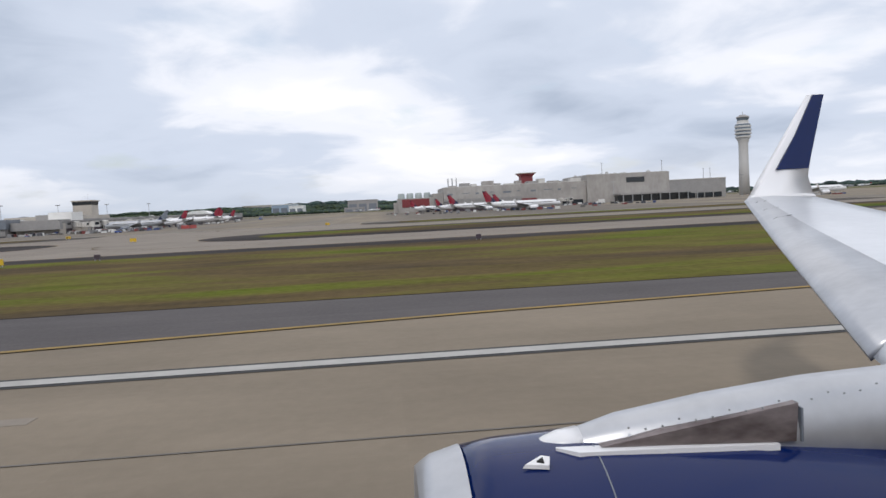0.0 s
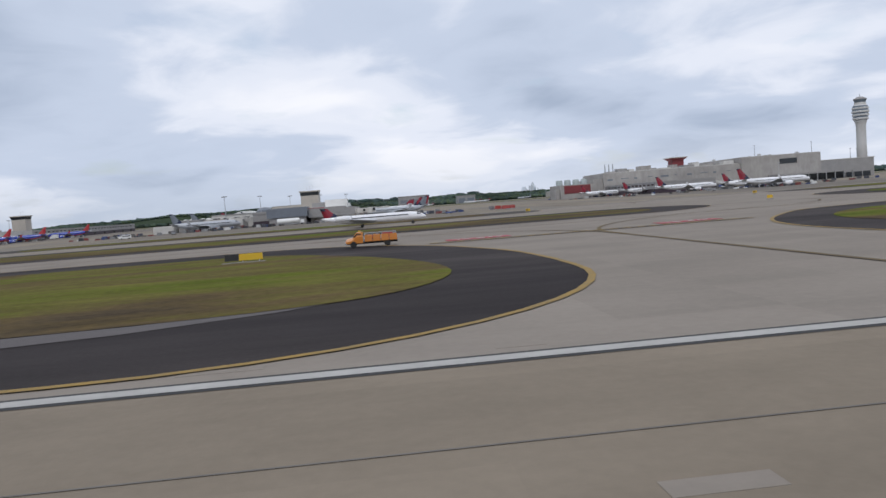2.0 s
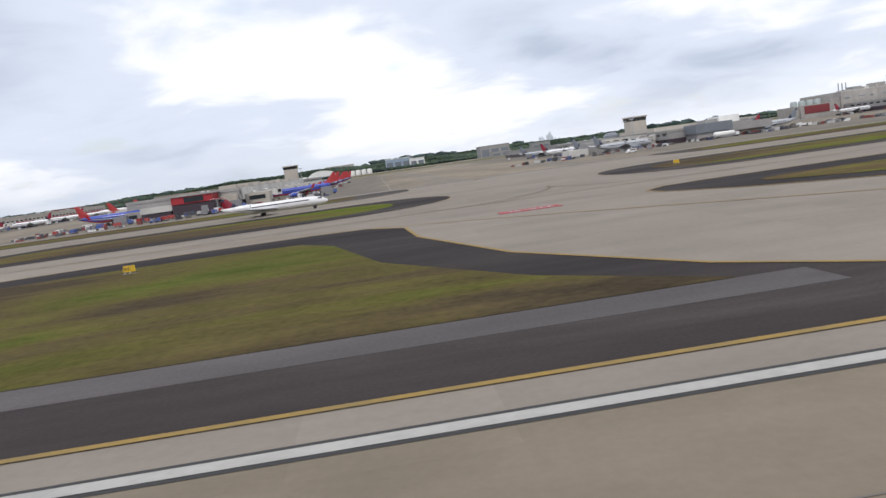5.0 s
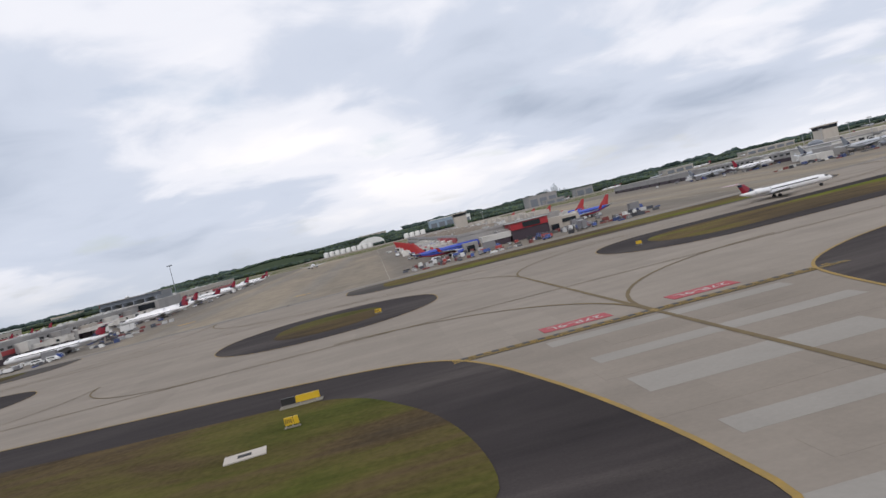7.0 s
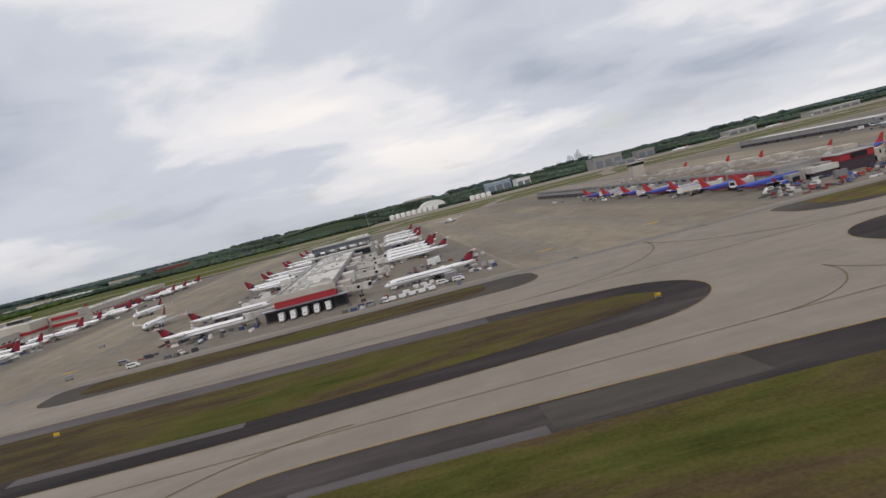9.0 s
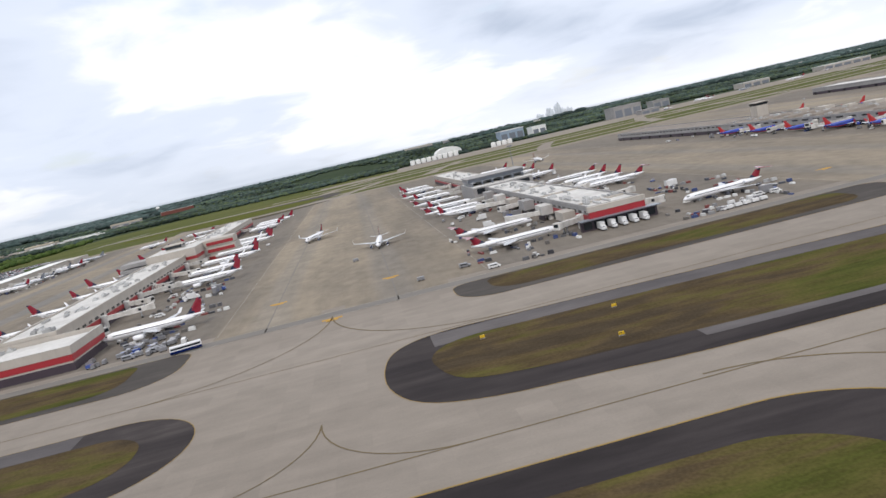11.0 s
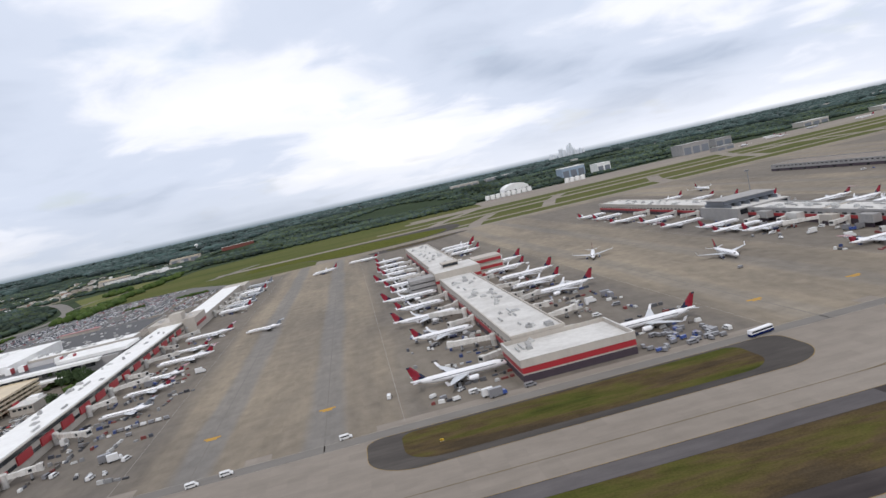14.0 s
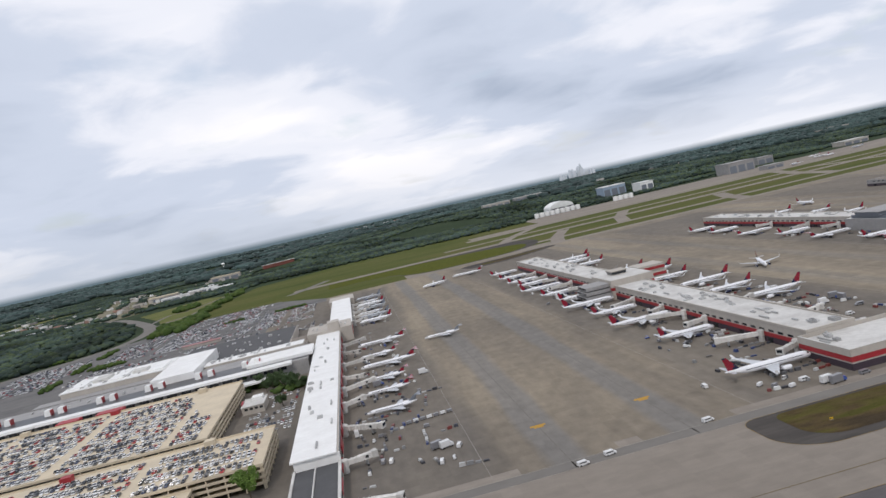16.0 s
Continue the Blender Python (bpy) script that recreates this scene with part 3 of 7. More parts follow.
verge_outline([(-362, 29.3), (-372, 33), (-385, 47), (-395, 66), (-402, 92), (-403, 108), (-409, 116), (-418, 118), (-440, 118)] + smooth([(-455, 117), (-474, 114), (-494, 108), (-506, 101), (-513, 94), (-516.5, 86), (-520, 70), (-523, 52), (-524, 40), (-523, 33), (-518, 29.3)], 4),
              [(-386, 41.3), (-396, 52), (-407, 72), (-413, 96), (-418, 104), (-428, 106)] + smooth([(-446, 105.6), (-462, 104), (-478, 101), (-493, 97), (-502, 90), (-506.5, 81), (-509, 68), (-511, 54), (-511.5, 46), (-509, 41.3)], 4),
              "dark asphalt shoulder round a lush green grass verge", LUSH_GRASS)
verge_outline(smooth([(-560, 29.3), (-553.5, 33), (-553, 42), (-554.5, 56), (-557, 70), (-560.5, 84), (-565, 93), (-573, 99), (-586, 103), (-605, 107.5), (-640, 113.5), (-675, 117), (-720, 119.5), (-755, 120), (-768, 117), (-776, 109), (-781, 99), (-783, 85)], 4) + [(-783, 50)] + arc(-758, 54.3, 25, 180, 270, 8),
              smooth([(-569, 41.3), (-566, 46), (-566, 56), (-568, 67), (-571.5, 76), (-576, 84), (-584, 89), (-606, 92.2), (-636, 97.5), (-665, 101), (-700, 103), (-740, 104.8), (-757, 104.5), (-766, 99), (-769, 88)], 4) + [(-769, 62)] + arc(-754, 60, 15, 180, 250, 6) + [(-744, 41.3)],
              "dark asphalt shoulder round a mown grass verge", DRY_GRASS)
verge("shoulder", -1800, -806, 29.3, 118, (28, 30, 26, 28), (12, 20, 12, 12), 20, "dark asphalt shoulder round a mown grass verge")
for x0, x1 in ((-612, -558), (-515, -389), (-350, -80), (-44, 700), (-1330, -949)):
    short = x1 - x0 < 70
    verge("island", x0, x1, 151, 207, 27.5 if not short else 26, (14, 14, 11, 11), 16, "grass island in a dark asphalt surround between taxiways")
verge_outline(smooth([(-690, 152), (-676, 155), (-665, 163), (-658.5, 175), (-659, 188), (-667, 199), (-682, 205), (-709, 209.5), (-780, 215), (-850, 219), (-880, 219.5), (-894, 212), (-899, 198), (-899, 178), (-892, 162), (-876, 154), (-852, 151), (-827, 147.8), (-780, 146.5), (-755, 147.8), (-722, 150), (-690, 152)], 4),
              smooth([(-740, 160.4), (-720, 162), (-692, 167), (-673, 174.5), (-670, 183), (-682, 193), (-709, 199), (-780, 204), (-850, 207), (-874, 207), (-884, 200), (-886, 188), (-880, 171), (-862, 165.3), (-844, 163.6), (-800, 160.6), (-770, 159.2), (-740, 160.4)], 4),
              "grass island in a dark asphalt surround between taxiways", DRY_GRASS)
for x0, x1 in ((-584, -395), (-300, -102), (-8, 190), (-868, -683), (-1148, -970), (290, 520)):
    verge("island", x0, x1, 251 if x0 == -868 else 243, 283.5, (31, 8, 8, 31), (14, 20, 6, 2), (14, 6, 6, 14), "narrow grass strip with asphalt edge beside the ramp road", WORN_ASPHALT)

bm = bmesh.new()
k = MARKS[0].index((-70, 26.6))      # the first edge line has a worn-away stretch
ribbon(bm, MARKS[0][k:] + MARKS[0][:k], 0.5, 0.06)
for out in MARKS[1:5]:
    ribbon(bm, out, 0.5, 0.06, True)
for out in MARKS[5:]:
    ribbon(bm, out, 0.22, 0.06, True)
# taxiway centre lines and lead-in curves
bl = bmesh.new()
for y in (134, 222):
    ribbon(bl, [(-1700, y), (900, y)], 0.45, 0.045)
tagged(part("taxiway_centre_line", bl, OLIVE), "dirty yellow taxiway centre line", "road marking", "", "structure")
for xc, hw in EXITS:
    be = bmesh.new()
    if xc == -537.5:
        ribbon(be, [(xc, 17), (xc, 173)], 0.7, 0.052)
        for s in (-1, 1):
            ribbon(be, arc(xc + s * 46, 173, 46, 180 if s > 0 else 0, 90, 14), 0.5, 0.06 + s * 0.002)
    else:
        ribbon(be, [(xc, 17), (xc, 88)], 0.55, 0.052)
    for s in (-1, 1):
        ribbon(be, [(xc, 86)] + arc(xc + s * 44, 92, 44, 180 if s > 0 else 0, 90)[1:], 0.6, 0.056 + s * 0.002)
    tagged(part("exit_line", be, OLIVE), "dirty yellow lead-off line curving off the runway", "road marking", "", "structure")
br = bmesh.new()
for xc in (-916, -635, -368, -62, 240):
    for s in (-1, 1):
        ribbon(br, arc(xc + s * 62, 284, 62, 180 if s > 0 else 0, 270 if s > 0 else -90, 16), 0.5, 0.062 + s * 0.002)
    for s in (-1, 1):
        ribbon(br, arc(xc + s * 31, 165, 31, 180 if s > 0 else 0, 270 if s > 0 else -90, 12), 0.34, 0.07 + s * 0.002)
tagged(part("ramp_lead_line", br, OLIVE), "dirty yellow lines curving between taxiway and ramp", "road marking", "", "structure")
ribbon(bm, smooth([(-470, 134), (-430, 127), (-395, 106), (-360, 76), (-324, 46), (-305.5, 32.8), (-294, 26.5), (-282, 19), (-262, 11), (-230, 3), (-190, 0)]), 0.36, 0.05)
tagged(part("taxiway_marking", bm, YELLOW), "faded yellow taxiway lines on concrete", "road marking", "", "structure")
# holding position bars and red surface boxes with white characters
bm, bk = bmesh.new(), bmesh.new()
for xc, hw in EXITS:
    y = 90 if xc == -537.5 else 98 if xc < -700 else 101
    ribbon(bk, [(xc - hw - 8, y), (xc + hw + 8, y)], 2.6, 0.03)
    for k in (-0.9, -0.3):
        ribbon(bm, [(xc - hw - 8, y + k), (xc + hw + 8, y + k)], 0.32, 0.07)
    for k in (0.3, 0.9):
        x = xc - hw - 8
        while x < xc + hw + 7:
            ribbon(bm, [(x, y + k), (x + 1.1, y + k)], 0.32, 0.07)
            x += 2.0
tagged(part("holding_bar_background", bk, BLACK_PAINT), "black painted background of holding position bars", "road marking", "", "structure")
tagged(part("holding_bar", bm, YELLOW), "yellow solid and dashed holding position bars", "road marking", "", "structure")


def surface_sign(x, y):
    t = thing("surface_sign", "red painted taxiway surface sign with white runway characters", "road marking", "surface signs", (x, y, 0), 180)
    part("panel", boxes((-4.7, 4.7, -1.9, 1.9, 0.02, 0.06)), RED_PAINT, t)
    cu = bpy.data.curves.new("characters", "FONT")
    cu.body, cu.size, cu.align_x, cu.align_y, cu.extrude = "27R-9L", 2.6, "CENTER", "CENTER", 0.01
    ob = new("characters", cu)
    ob.parent, ob.location = t, (0, 0, 0.075)
    ob.data.materials.append(WHITE_PAINT)


for xc, hw in EXITS:
    for s in (-1, 1):
        surface_sign(xc + s * {-131.5: 16, -537.5: 9, -792: 7.6}[xc], {-131.5: 106, -537.5: 95.5, -792: 103}[xc])
surface_sign(-384, 109)

# ramp: worn lanes, darker stands beside the concourses, service roads
LANES = (-1220, -1165, -943, -889, -662, -608, -375, -320, -90, -35, 225, 280)
lane_thing = bpy.data.objects["ramp_pavement"]
for x in LANES:
    ob = part("taxilane", boxes((-22, 22, 292, 1225, 0.0, 0.024)), LANE if x < -1100 else FAINT_LANE, lane_thing)
    ob.location.x = x
    bm = bmesh.new()
    ribbon(bm, [(x, 285), (x, 1225)], 0.55, 0.03)
    part("lane_line", bm, STAIN, lane_thing)
for a, b in ((-1318, -1254), (-1128, -966), (-848, -684), (-566, -402), (-282, -118), (-20, 190)):
    ob = part("stand_area", boxes((-92, 92, 300, 1190, 0.0, 0.012)), STAND, lane_thing)
    ob.location.x = (a + b) / 2 if b - a > 100 else -1330
bm = bmesh.new()
for x in (-1254, -1131, -964, -849, -683, -567, -401, -283, -117, -21, 191):
    ribbon(bm, [(x, 296), (x, 1190)], 0.2, 0.045)
for y in (283.6, 292.4):
    ribbon(bm, [(-1500, y), (600, y)], 0.25, 0.045)
part("road_edge_line", bm, WORN_WHITE, lane_thing)
part("service_road", boxes((-1500, 600, 284, 292, 0.0, 0.03)), ROAD, bpy.data.objects["apron_pavement"])
bm = bmesh.new()
for x, y in ((-1220, 346), (-1165, 345), (-943, 343), (-889, 340), (-916, 279), (-662, 344), (-608, 344)):
    ribbon(bm, [(x - 4, y), (x + 4, y)], 2.4, 0.06)
    ribbon(bm, [(x - 2.4, y - 2.4), (x + 2.4, y - 2.4)], 2.0, 0.06)
part("lane_designation", bm, ORANGE_PAINT, lane_thing)

# patches of older or newer asphalt on the shoulders
def patch(x0, x1, y0, y1, material, name="asphalt_patch", z=0.045):
    tagged(part(name, boxes((x0, x1, y0, y1, 0.0, z)), material), "asphalt of another age laid along a shoulder", "pavement", "", "structure")


def band(rows, material, z=0.045):
    """A strip of asphalt of another age along a shoulder; rows: x, south edge, north edge."""
    bm = bmesh.new()
    vs = [(bm.verts.new((x, a, z)), bm.verts.new((x, b, z))) for x, a, b in rows]
    for (a, b), (c, d) in zip(vs, vs[1:]):
        bm.faces.new((a, c, d, b))
    tagged(part("asphalt_patch", bm, material), "paler asphalt laid along a shoulder beside grass", "pavement", "", "structure")


band([(-94, 31, 38), (-86, 28.5, 41.5), (-78, 27.1, 42.9), (-70, 27.2, 43.2), (-54, 27.3, 43.25), (-42, 28.1, 43.25), (-28, 29.9, 43.25), (-16, 32.1, 43.25), (4, 34.9, 43.25), (21, 36.5, 43.25), (50, 38.5, 43.25), (140, 39.3, 43.25), (889, 39.3, 43.25)], MIXED_ASPHALT)
band([(-240, 45.6, 45.9), (-230, 41.6, 43.3), (-222, 39, 42.2), (-212, 37.4, 41.25), (-200, 36.9, 41.25), (-185, 37.2, 41.25), (-176, 39, 41.9), (-168, 42.4, 44.2), (-163, 46.2, 47.2)], OLD_ASPHALT)
patch(-503, -382, 37.0, 41.28, OLD_ASPHALT)
band([(-824, 156.8, 162.6), (-800, 156, 161), (-773, 155.3, 159.6)], OLD_ASPHALT)
band([(-757, 104.4, 108.2), (-740, 104.7, 108.6), (-717, 103.6, 107.8)], OLD_ASPHALT)
patch(-716, -681, 105.5, 118.0, WORN_ASPHALT)
band([(-884, 204.6, 218.4), (-850, 207.2, 218.6), (-780, 204.3, 214.6), (-712, 199.8, 209.2)], OLD_ASPHALT)
patch(-1300, -985, 196.2, 206.6, OLD_ASPHALT)
rnd = random.Random(4)
for x, y, w, d in ((-312, 34, 1.9, 1.2), (-286, 26.6, 2.0, 1.2), (-243, 35, 3.0, 1.0), (-222, 31.5, 2.2, 1.6), (-297, 42, 2.6, 1.0)):
    tagged(part("concrete_repair", boxes((x, x + w, y, y + d, 0, 0.014)), PALE_SLAB), "pale repair patch in exit concrete", "pavement", "", "structure")
for k in range(26):
    x = rnd.uniform(-330, 10)
    y = rnd.uniform(26.5, 28.4) if k % 2 else rnd.uniform(6, 22)
    tagged(part("concrete_repair", boxes((x, x + rnd.uniform(0.8, 3.2), y, y + rnd.uniform(0.5, 1.1), 0, 0.012)), TAXI), "pale repair patch in runway concrete", "pavement", "", "structure")
for k in range(9):      # paler and darker bays across the exits
    for xc, hw in EXITS[1:2]:
        y, d = 31 + k * 6.6, rnd.uniform(3.2, 6.2)
        tagged(part("slab_bay", boxes((xc - hw + 1 + rnd.uniform(0, 9), xc + hw - 1 - rnd.uniform(0, 9), y, y + d, 0, 0.012)), (PALE_SLAB, TAXI)[k % 2]), "bay of concrete slabs of another tint in an exit", "pavement", "", "structure")

# ---- concourses and terminal ----
def roof_units(t, x0, x1, y0, y1, z, n, seed):
    rnd = random.Random(seed)
    for k in range(n):
        x, y = rnd.uniform(x0, x1), rnd.uniform(y0, y1)
        w, d, h = rnd.uniform(0.6, 2.4), rnd.uniform(0.8, 3.4), rnd.uniform(0.5, 1.9)
        bm = boxes((x - w, x + w, y - d, y + d, z, z + h, 0, 0.15), (x - w * 0.5, x + w * 0.4, y - d * 0.6, y + d * 0.2, z + h, z + h + 0.5, 0, 0.1))
        part("roof_unit", bm, UNIT, t)
    for k in range(n // 2):
        x, y = rnd.uniform(x0, x1), rnd.uniform(y0, y1 - 10)
        part("duct", boxes((x - 0.5, x + 0.5, y, y + rnd.uniform(4, 12), z + 0.3, z + 1.1, 0, 0.1)), UNIT, t)


def hall(t, x0, x1, y0, y1, h, band=RED_BAND, wall=WALL_BEIGE, roof=ROOF, parapet=1.0, base=3.6, band_h=2.4, bays=9.0):
    """A long hall: dark ground storey, band, windows, parapet and a flat roof."""
    part("wall", boxes((x0, x1, y0, y1, 0, h)), wall, t)
    part("ground_storey", boxes((x0 - 0.12, x1 + 0.12, y0 - 0.12, y1 + 0.12, 0, base)), MAROON, t, "dark maroon ground storey")
    part("band", boxes((x0 - 0.25, x1 + 0.25, y0 - 0.25, y1 + 0.25, base + 0.02, base + band_h)), band, t, "red metal band")
    part("roof", boxes((x0 + 0.5, x1 - 0.5, y0 + 0.5, y1 - 0.5, h, h + 0.12)), roof, t)
    part("parapet", boxes((x0 - 0.3, x1 + 0.3, y0 - 0.3, y0 + 0.4, h - 0.4, h + parapet), (x0 - 0.3, x1 + 0.3, y1 - 0.4, y1 + 0.3, h - 0.4, h + parapet),
                          (x0 - 0.3, x0 + 0.4, y0 + 0.4, y1 - 0.4, h - 0.4, h + parapet), (x1 - 0.4, x1 + 0.3, y0 + 0.4, y1 - 0.4, h - 0.4, h + parapet)), wall, t)
    zw = base + band_h + 0.5
    if h - zw > 1.6:
        y = y0 + 3
        while y < y1 - bays:
            for xs in (x0, x1):
                part("window", boxes((xs - 0.08, xs + 0.08, y, y + bays * 0.55, zw, min(h - 0.9, zw + 1.3))), GLASS_DARK, t)
            y += bays
    # doors and dark bays of the ground storey
    y = y0 + 2
    while y < y1 - 6:
        for xs in (x0, x1):
            part("service_bay", boxes((xs - 0.2, xs + 0.2, y, y + 4.5, 0.1, 3.0)), GLASS_DARK, t)
        y += 30


TAN_ROOF = mat("tan_gravel_roof", (0.24, 0.205, 0.17), 0.9, dark=(0.14, 0.12, 0.10), scale=0.1, amount=0.8)
DULL_RED = mat("dull_red_metal_panels", (0.22, 0.032, 0.036), 0.55, dark=(0.15, 0.03, 0.034), scale=0.15, amount=0.8)
TANK_GREEN = mat("pale_green_grey_sheet_metal", (0.42, 0.47, 0.46), 0.5, dark=(0.3, 0.34, 0.34), scale=0.3, amount=0.7)
PALE_PRECAST = mat("pale_precast_concrete", (0.56, 0.555, 0.54), 0.7, dark=(0.45, 0.445, 0.43), scale=0.08, amount=0.8, stretch=(1, 1, 0.4))
BLUE_GLASS = mat("blue_grey_tower_glass", (0.16, 0.2, 0.24), 0.12, scale=0.2)
WALL_HAZE = mat("warm_grey_precast_wall", (0.40, 0.38, 0.355), 0.8, dark=(0.27, 0.255, 0.24), scale=0.09, amount=0.9, stretch=(1, 1, 0.5), fine=4)


# concourse with a broad block at its southern end
c = thing("concourse", "long concourse with white roof, red band and maroon base", "airport concourse")
hall(c, -1071, -1043, 344, 610, 11.5)
roof_units(c, -1066, -1048, 350, 600, 11.6, 26, 1)
part("south_block", boxes((-1076, -1023, 305, 344, 0, 8.4)), WALL_BEIGE, c)
part("south_base", boxes((-1076.15, -1022.85, 304.85, 344.1, 0, 3.3)), MAROON, c, "dark maroon wall base")
part("south_band", boxes((-1076.2, -1022.8, 304.8, 344.15, 4.1, 6.8)), RED_TRIM, c, "red metal band")
part("south_parapet", boxes((-1076.4, -1022.6, 304.6, 305.2, 6.82, 10.4), (-1076.4, -1022.6, 343.6, 344.3, 6.82, 10.4), (-1076.4, -1075.8, 305.2, 343.6, 6.82, 10.4),
                            (-1023.2, -1022.6, 305.2, 343.6, 6.82, 10.4)), WALL_BEIGE, c)
part("south_coping", boxes((-1076.5, -1022.5, 304.5, 305.3, 10.4, 10.55), (-1076.5, -1075.7, 305.3, 343.5, 10.4, 10.55), (-1023.3, -1022.5, 305.3, 343.5, 10.4, 10.55)), ROOF, c)
part("south_roof", boxes((-1075.6, -1023.4, 305.4, 343.4, 8.4, 8.52)), ROOF, c)
roof_units(c, -1072, -1062, 325, 341, 8.5, 4, 2)
part("hub", boxes((-1074, -1034, 610, 660, 0, 17)), WALL_BEIGE, c)
part("hub_roof", boxes((-1073.5, -1034.5, 610.5, 659.5, 17, 17.3)), ROOF, c)
part("hub_band", boxes((-1074.2, -1033.8, 609.8, 660.2, 8, 10.5)), RED_BAND, c, "red metal band")
hall(c, -1068, -1038, 660, 985, 11.5)
roof_units(c, -1063, -1043, 665, 975, 11.6, 26, 3)
for k in range(3):
    part("wing_storey", boxes((-1098 + k, -1074.3, 612 + k, 640 - k, 4 + k * 4, 7 + k * 4)), WALL_GREY, c)
    part("wing_window", boxes((-1098.3 + k, -1097.9 + k, 614 + k, 638 - k, 5 + k * 4, 6.6 + k * 4)), GLASS_DARK, c)
    part("tower_storey", boxes((-1033.7, -1006 - k, 640 + k, 668 - k, 0 + k * 6, 5.6 + k * 6)), WALL_BEIGE, c)
    part("tower_panel", boxes((-1031, -1008, 639.6 + k, 640.0 + k, 1 + k * 6, 3.6 + k * 6)), RED_BAND, c)

# concourse with a canopy of loading docks at its end
c = thing("concourse", "concourse with stained white roof and truck docks at its red end", "airport concourse")
hall(c, -790, -764, 334, 600, 10.2, base=4.2, band_h=2.4, wall=WALL_GREY)
part("red_front", boxes((-791, -763, 331.4, 333.6, 5.2, 8.4)), RED_TRIM, c, "red metal end wall")
part("front_parapet", boxes((-791.5, -762.5, 331.2, 333.7, 8.4, 11.0)), WALL_BEIGE, c)
# Not set back: the dark colour gives the docks a recess's shade.
part("dock_wall", boxes((-796, -758, 330.6, 333.5, 0, 5.1)), MAROON, c, "dark dock wall coloured as a shaded recess")
part("dock_roof", boxes((-797, -757, 327.5, 333.4, 5.1, 5.5)), SLATE, c)
for k in range(7):
    part("dock_door", boxes((-795 + k * 5.3, -791 + k * 5.3, 330.3, 330.6, 0.9, 4.2)), GLASS_DARK, c)
for k in range(3):
    part("roof_step", boxes((-789, -765, 352 + k * 74, 353.2 + k * 74, 10.3, 11.2)), WALL_BEIGE, c)
for k in range(6):
    for x0, x1 in ((-797, -790.3), (-763.7, -757)):
        part("gate_house", boxes((x0, x1, 356 + k * 41, 370 + k * 41, 3.4, 8.0 + (k % 3) * 0.6)), (WALL_BEIGE, ROOF, WALL_GREY)[k % 3], c)
        part("gate_house_post", boxes((x0 + 1, x0 + 1.6, 357 + k * 41, 369 + k * 41, 0, 3.4)), MAROON, c)
roof_units(c, -786, -768, 338, 590, 10.3, 34, 4)
part("hub", boxes((-800, -748, 600, 668, 0, 11.5)), WALL_GREY, c)
part("hub_roof", boxes((-799, -749, 601, 667, 11.5, 11.8)), ROOF, c)
part("hub_window", boxes((-797, -751, 599.7, 600.1, 6, 10.5)), GLASS_DARK, c)
for k in range(6):
    part("roof_frame", boxes((-798 + k * 9, -797.2 + k * 9, 612, 660, 11.8, 15.0)), SLATE, c)
part("roof_gallery", boxes((-800, -750, 620, 652, 15.0, 18.2)), SLATE, c, "dark glazed roof gallery")
part("gallery_roof", boxes((-801, -749, 618, 654, 18.2, 18.8)), WALL_GREY, c)
hall(c, -788, -760, 668, 980, 10.8)
roof_units(c, -784, -764, 672, 970, 10.9, 22, 5)

# concourse used by blue jets
c = thing("concourse", "low concourse with tan roofs, red entrance hall and dark end windows", "airport concourse")
hall(c, -528, -474, 366, 690, 8.6, band=WALL_GREY, wall=WALL_GREY, roof=TAN_ROOF, bays=14.0)
part("east_cladding", boxes((-473.8, -473.1, 370, 686, 3.4, 9.4)), ROOF, c, "pale wall cladding")
for k, (y, d, h) in enumerate(((374, 9, 2.6), (388, 6, 2.0), (398, 14, 2.8), (420, 8, 2.2), (436, 12, 3.0), (458, 7, 2.0), (476, 16, 2.6), (506, 9, 2.2), (528, 15, 2.9), (560, 8, 2.1), (590, 14, 2.6), (626, 10, 2.3))):
    part("roof_house", boxes((-485, -476.5 + k % 3, y, y + d, 8.75, 8.75 + h, 0, 0.1)), WALL_BEIGE, c)
part("east_lounge", boxes((-473, -461, 376, 386, 0, 5.8)), WALL_BEIGE, c)
part("east_lounge_window", boxes((-471, -463, 375.8, 376.0, 2.6, 4.6)), GLASS_DARK, c)
for y in (372, 398, 424, 450):
    part("red_strip", boxes((-528.5, -527.8, y, y + 22, 5.6, 8.2)), RED_TRIM, c, "red metal wall panel")
part("hall_base", boxes((-503, -484, 352, 366, 0, 5.4)), MAROON, c, "dark recessed ground storey")
part("red_hall", boxes((-503, -484, 351.6, 366, 5.4, 8.8)), RED_TRIM, c, "red metal clad hall")
part("red_hall_glazing", boxes((-497, -488, 351.3, 351.6, 5.9, 8.3)), GLASS_DARK, c)
part("hall_roof", boxes((-504, -483, 351, 366.2, 8.8, 9.1)), WALL_GREY, c)
part("white_link", boxes((-518, -503.2, 352.5, 357.8, 3.0, 5.8)), ROOF, c)
part("white_link_base", boxes((-517, -504, 353, 357, 0, 3.0)), MAROON, c)
for k in range(6):
    part("low_shed", boxes((-527 + k * 9, -519.5 + k * 9, 358.2 + (k % 2) * 3, 365.9, 0, 4.6 + (k % 3) * 1.1)), (WALL_GREY, WALL_BEIGE)[k % 2], c)
    part("shed_door", boxes((-525.5 + k * 9, -521.5 + k * 9, 358.0 + (k % 2) * 3, 358.2 + (k % 2) * 3, 0.1, 3.2)), GLASS_DARK, c)
roof_units(c, -524, -480, 372, 680, 8.7, 34, 6)
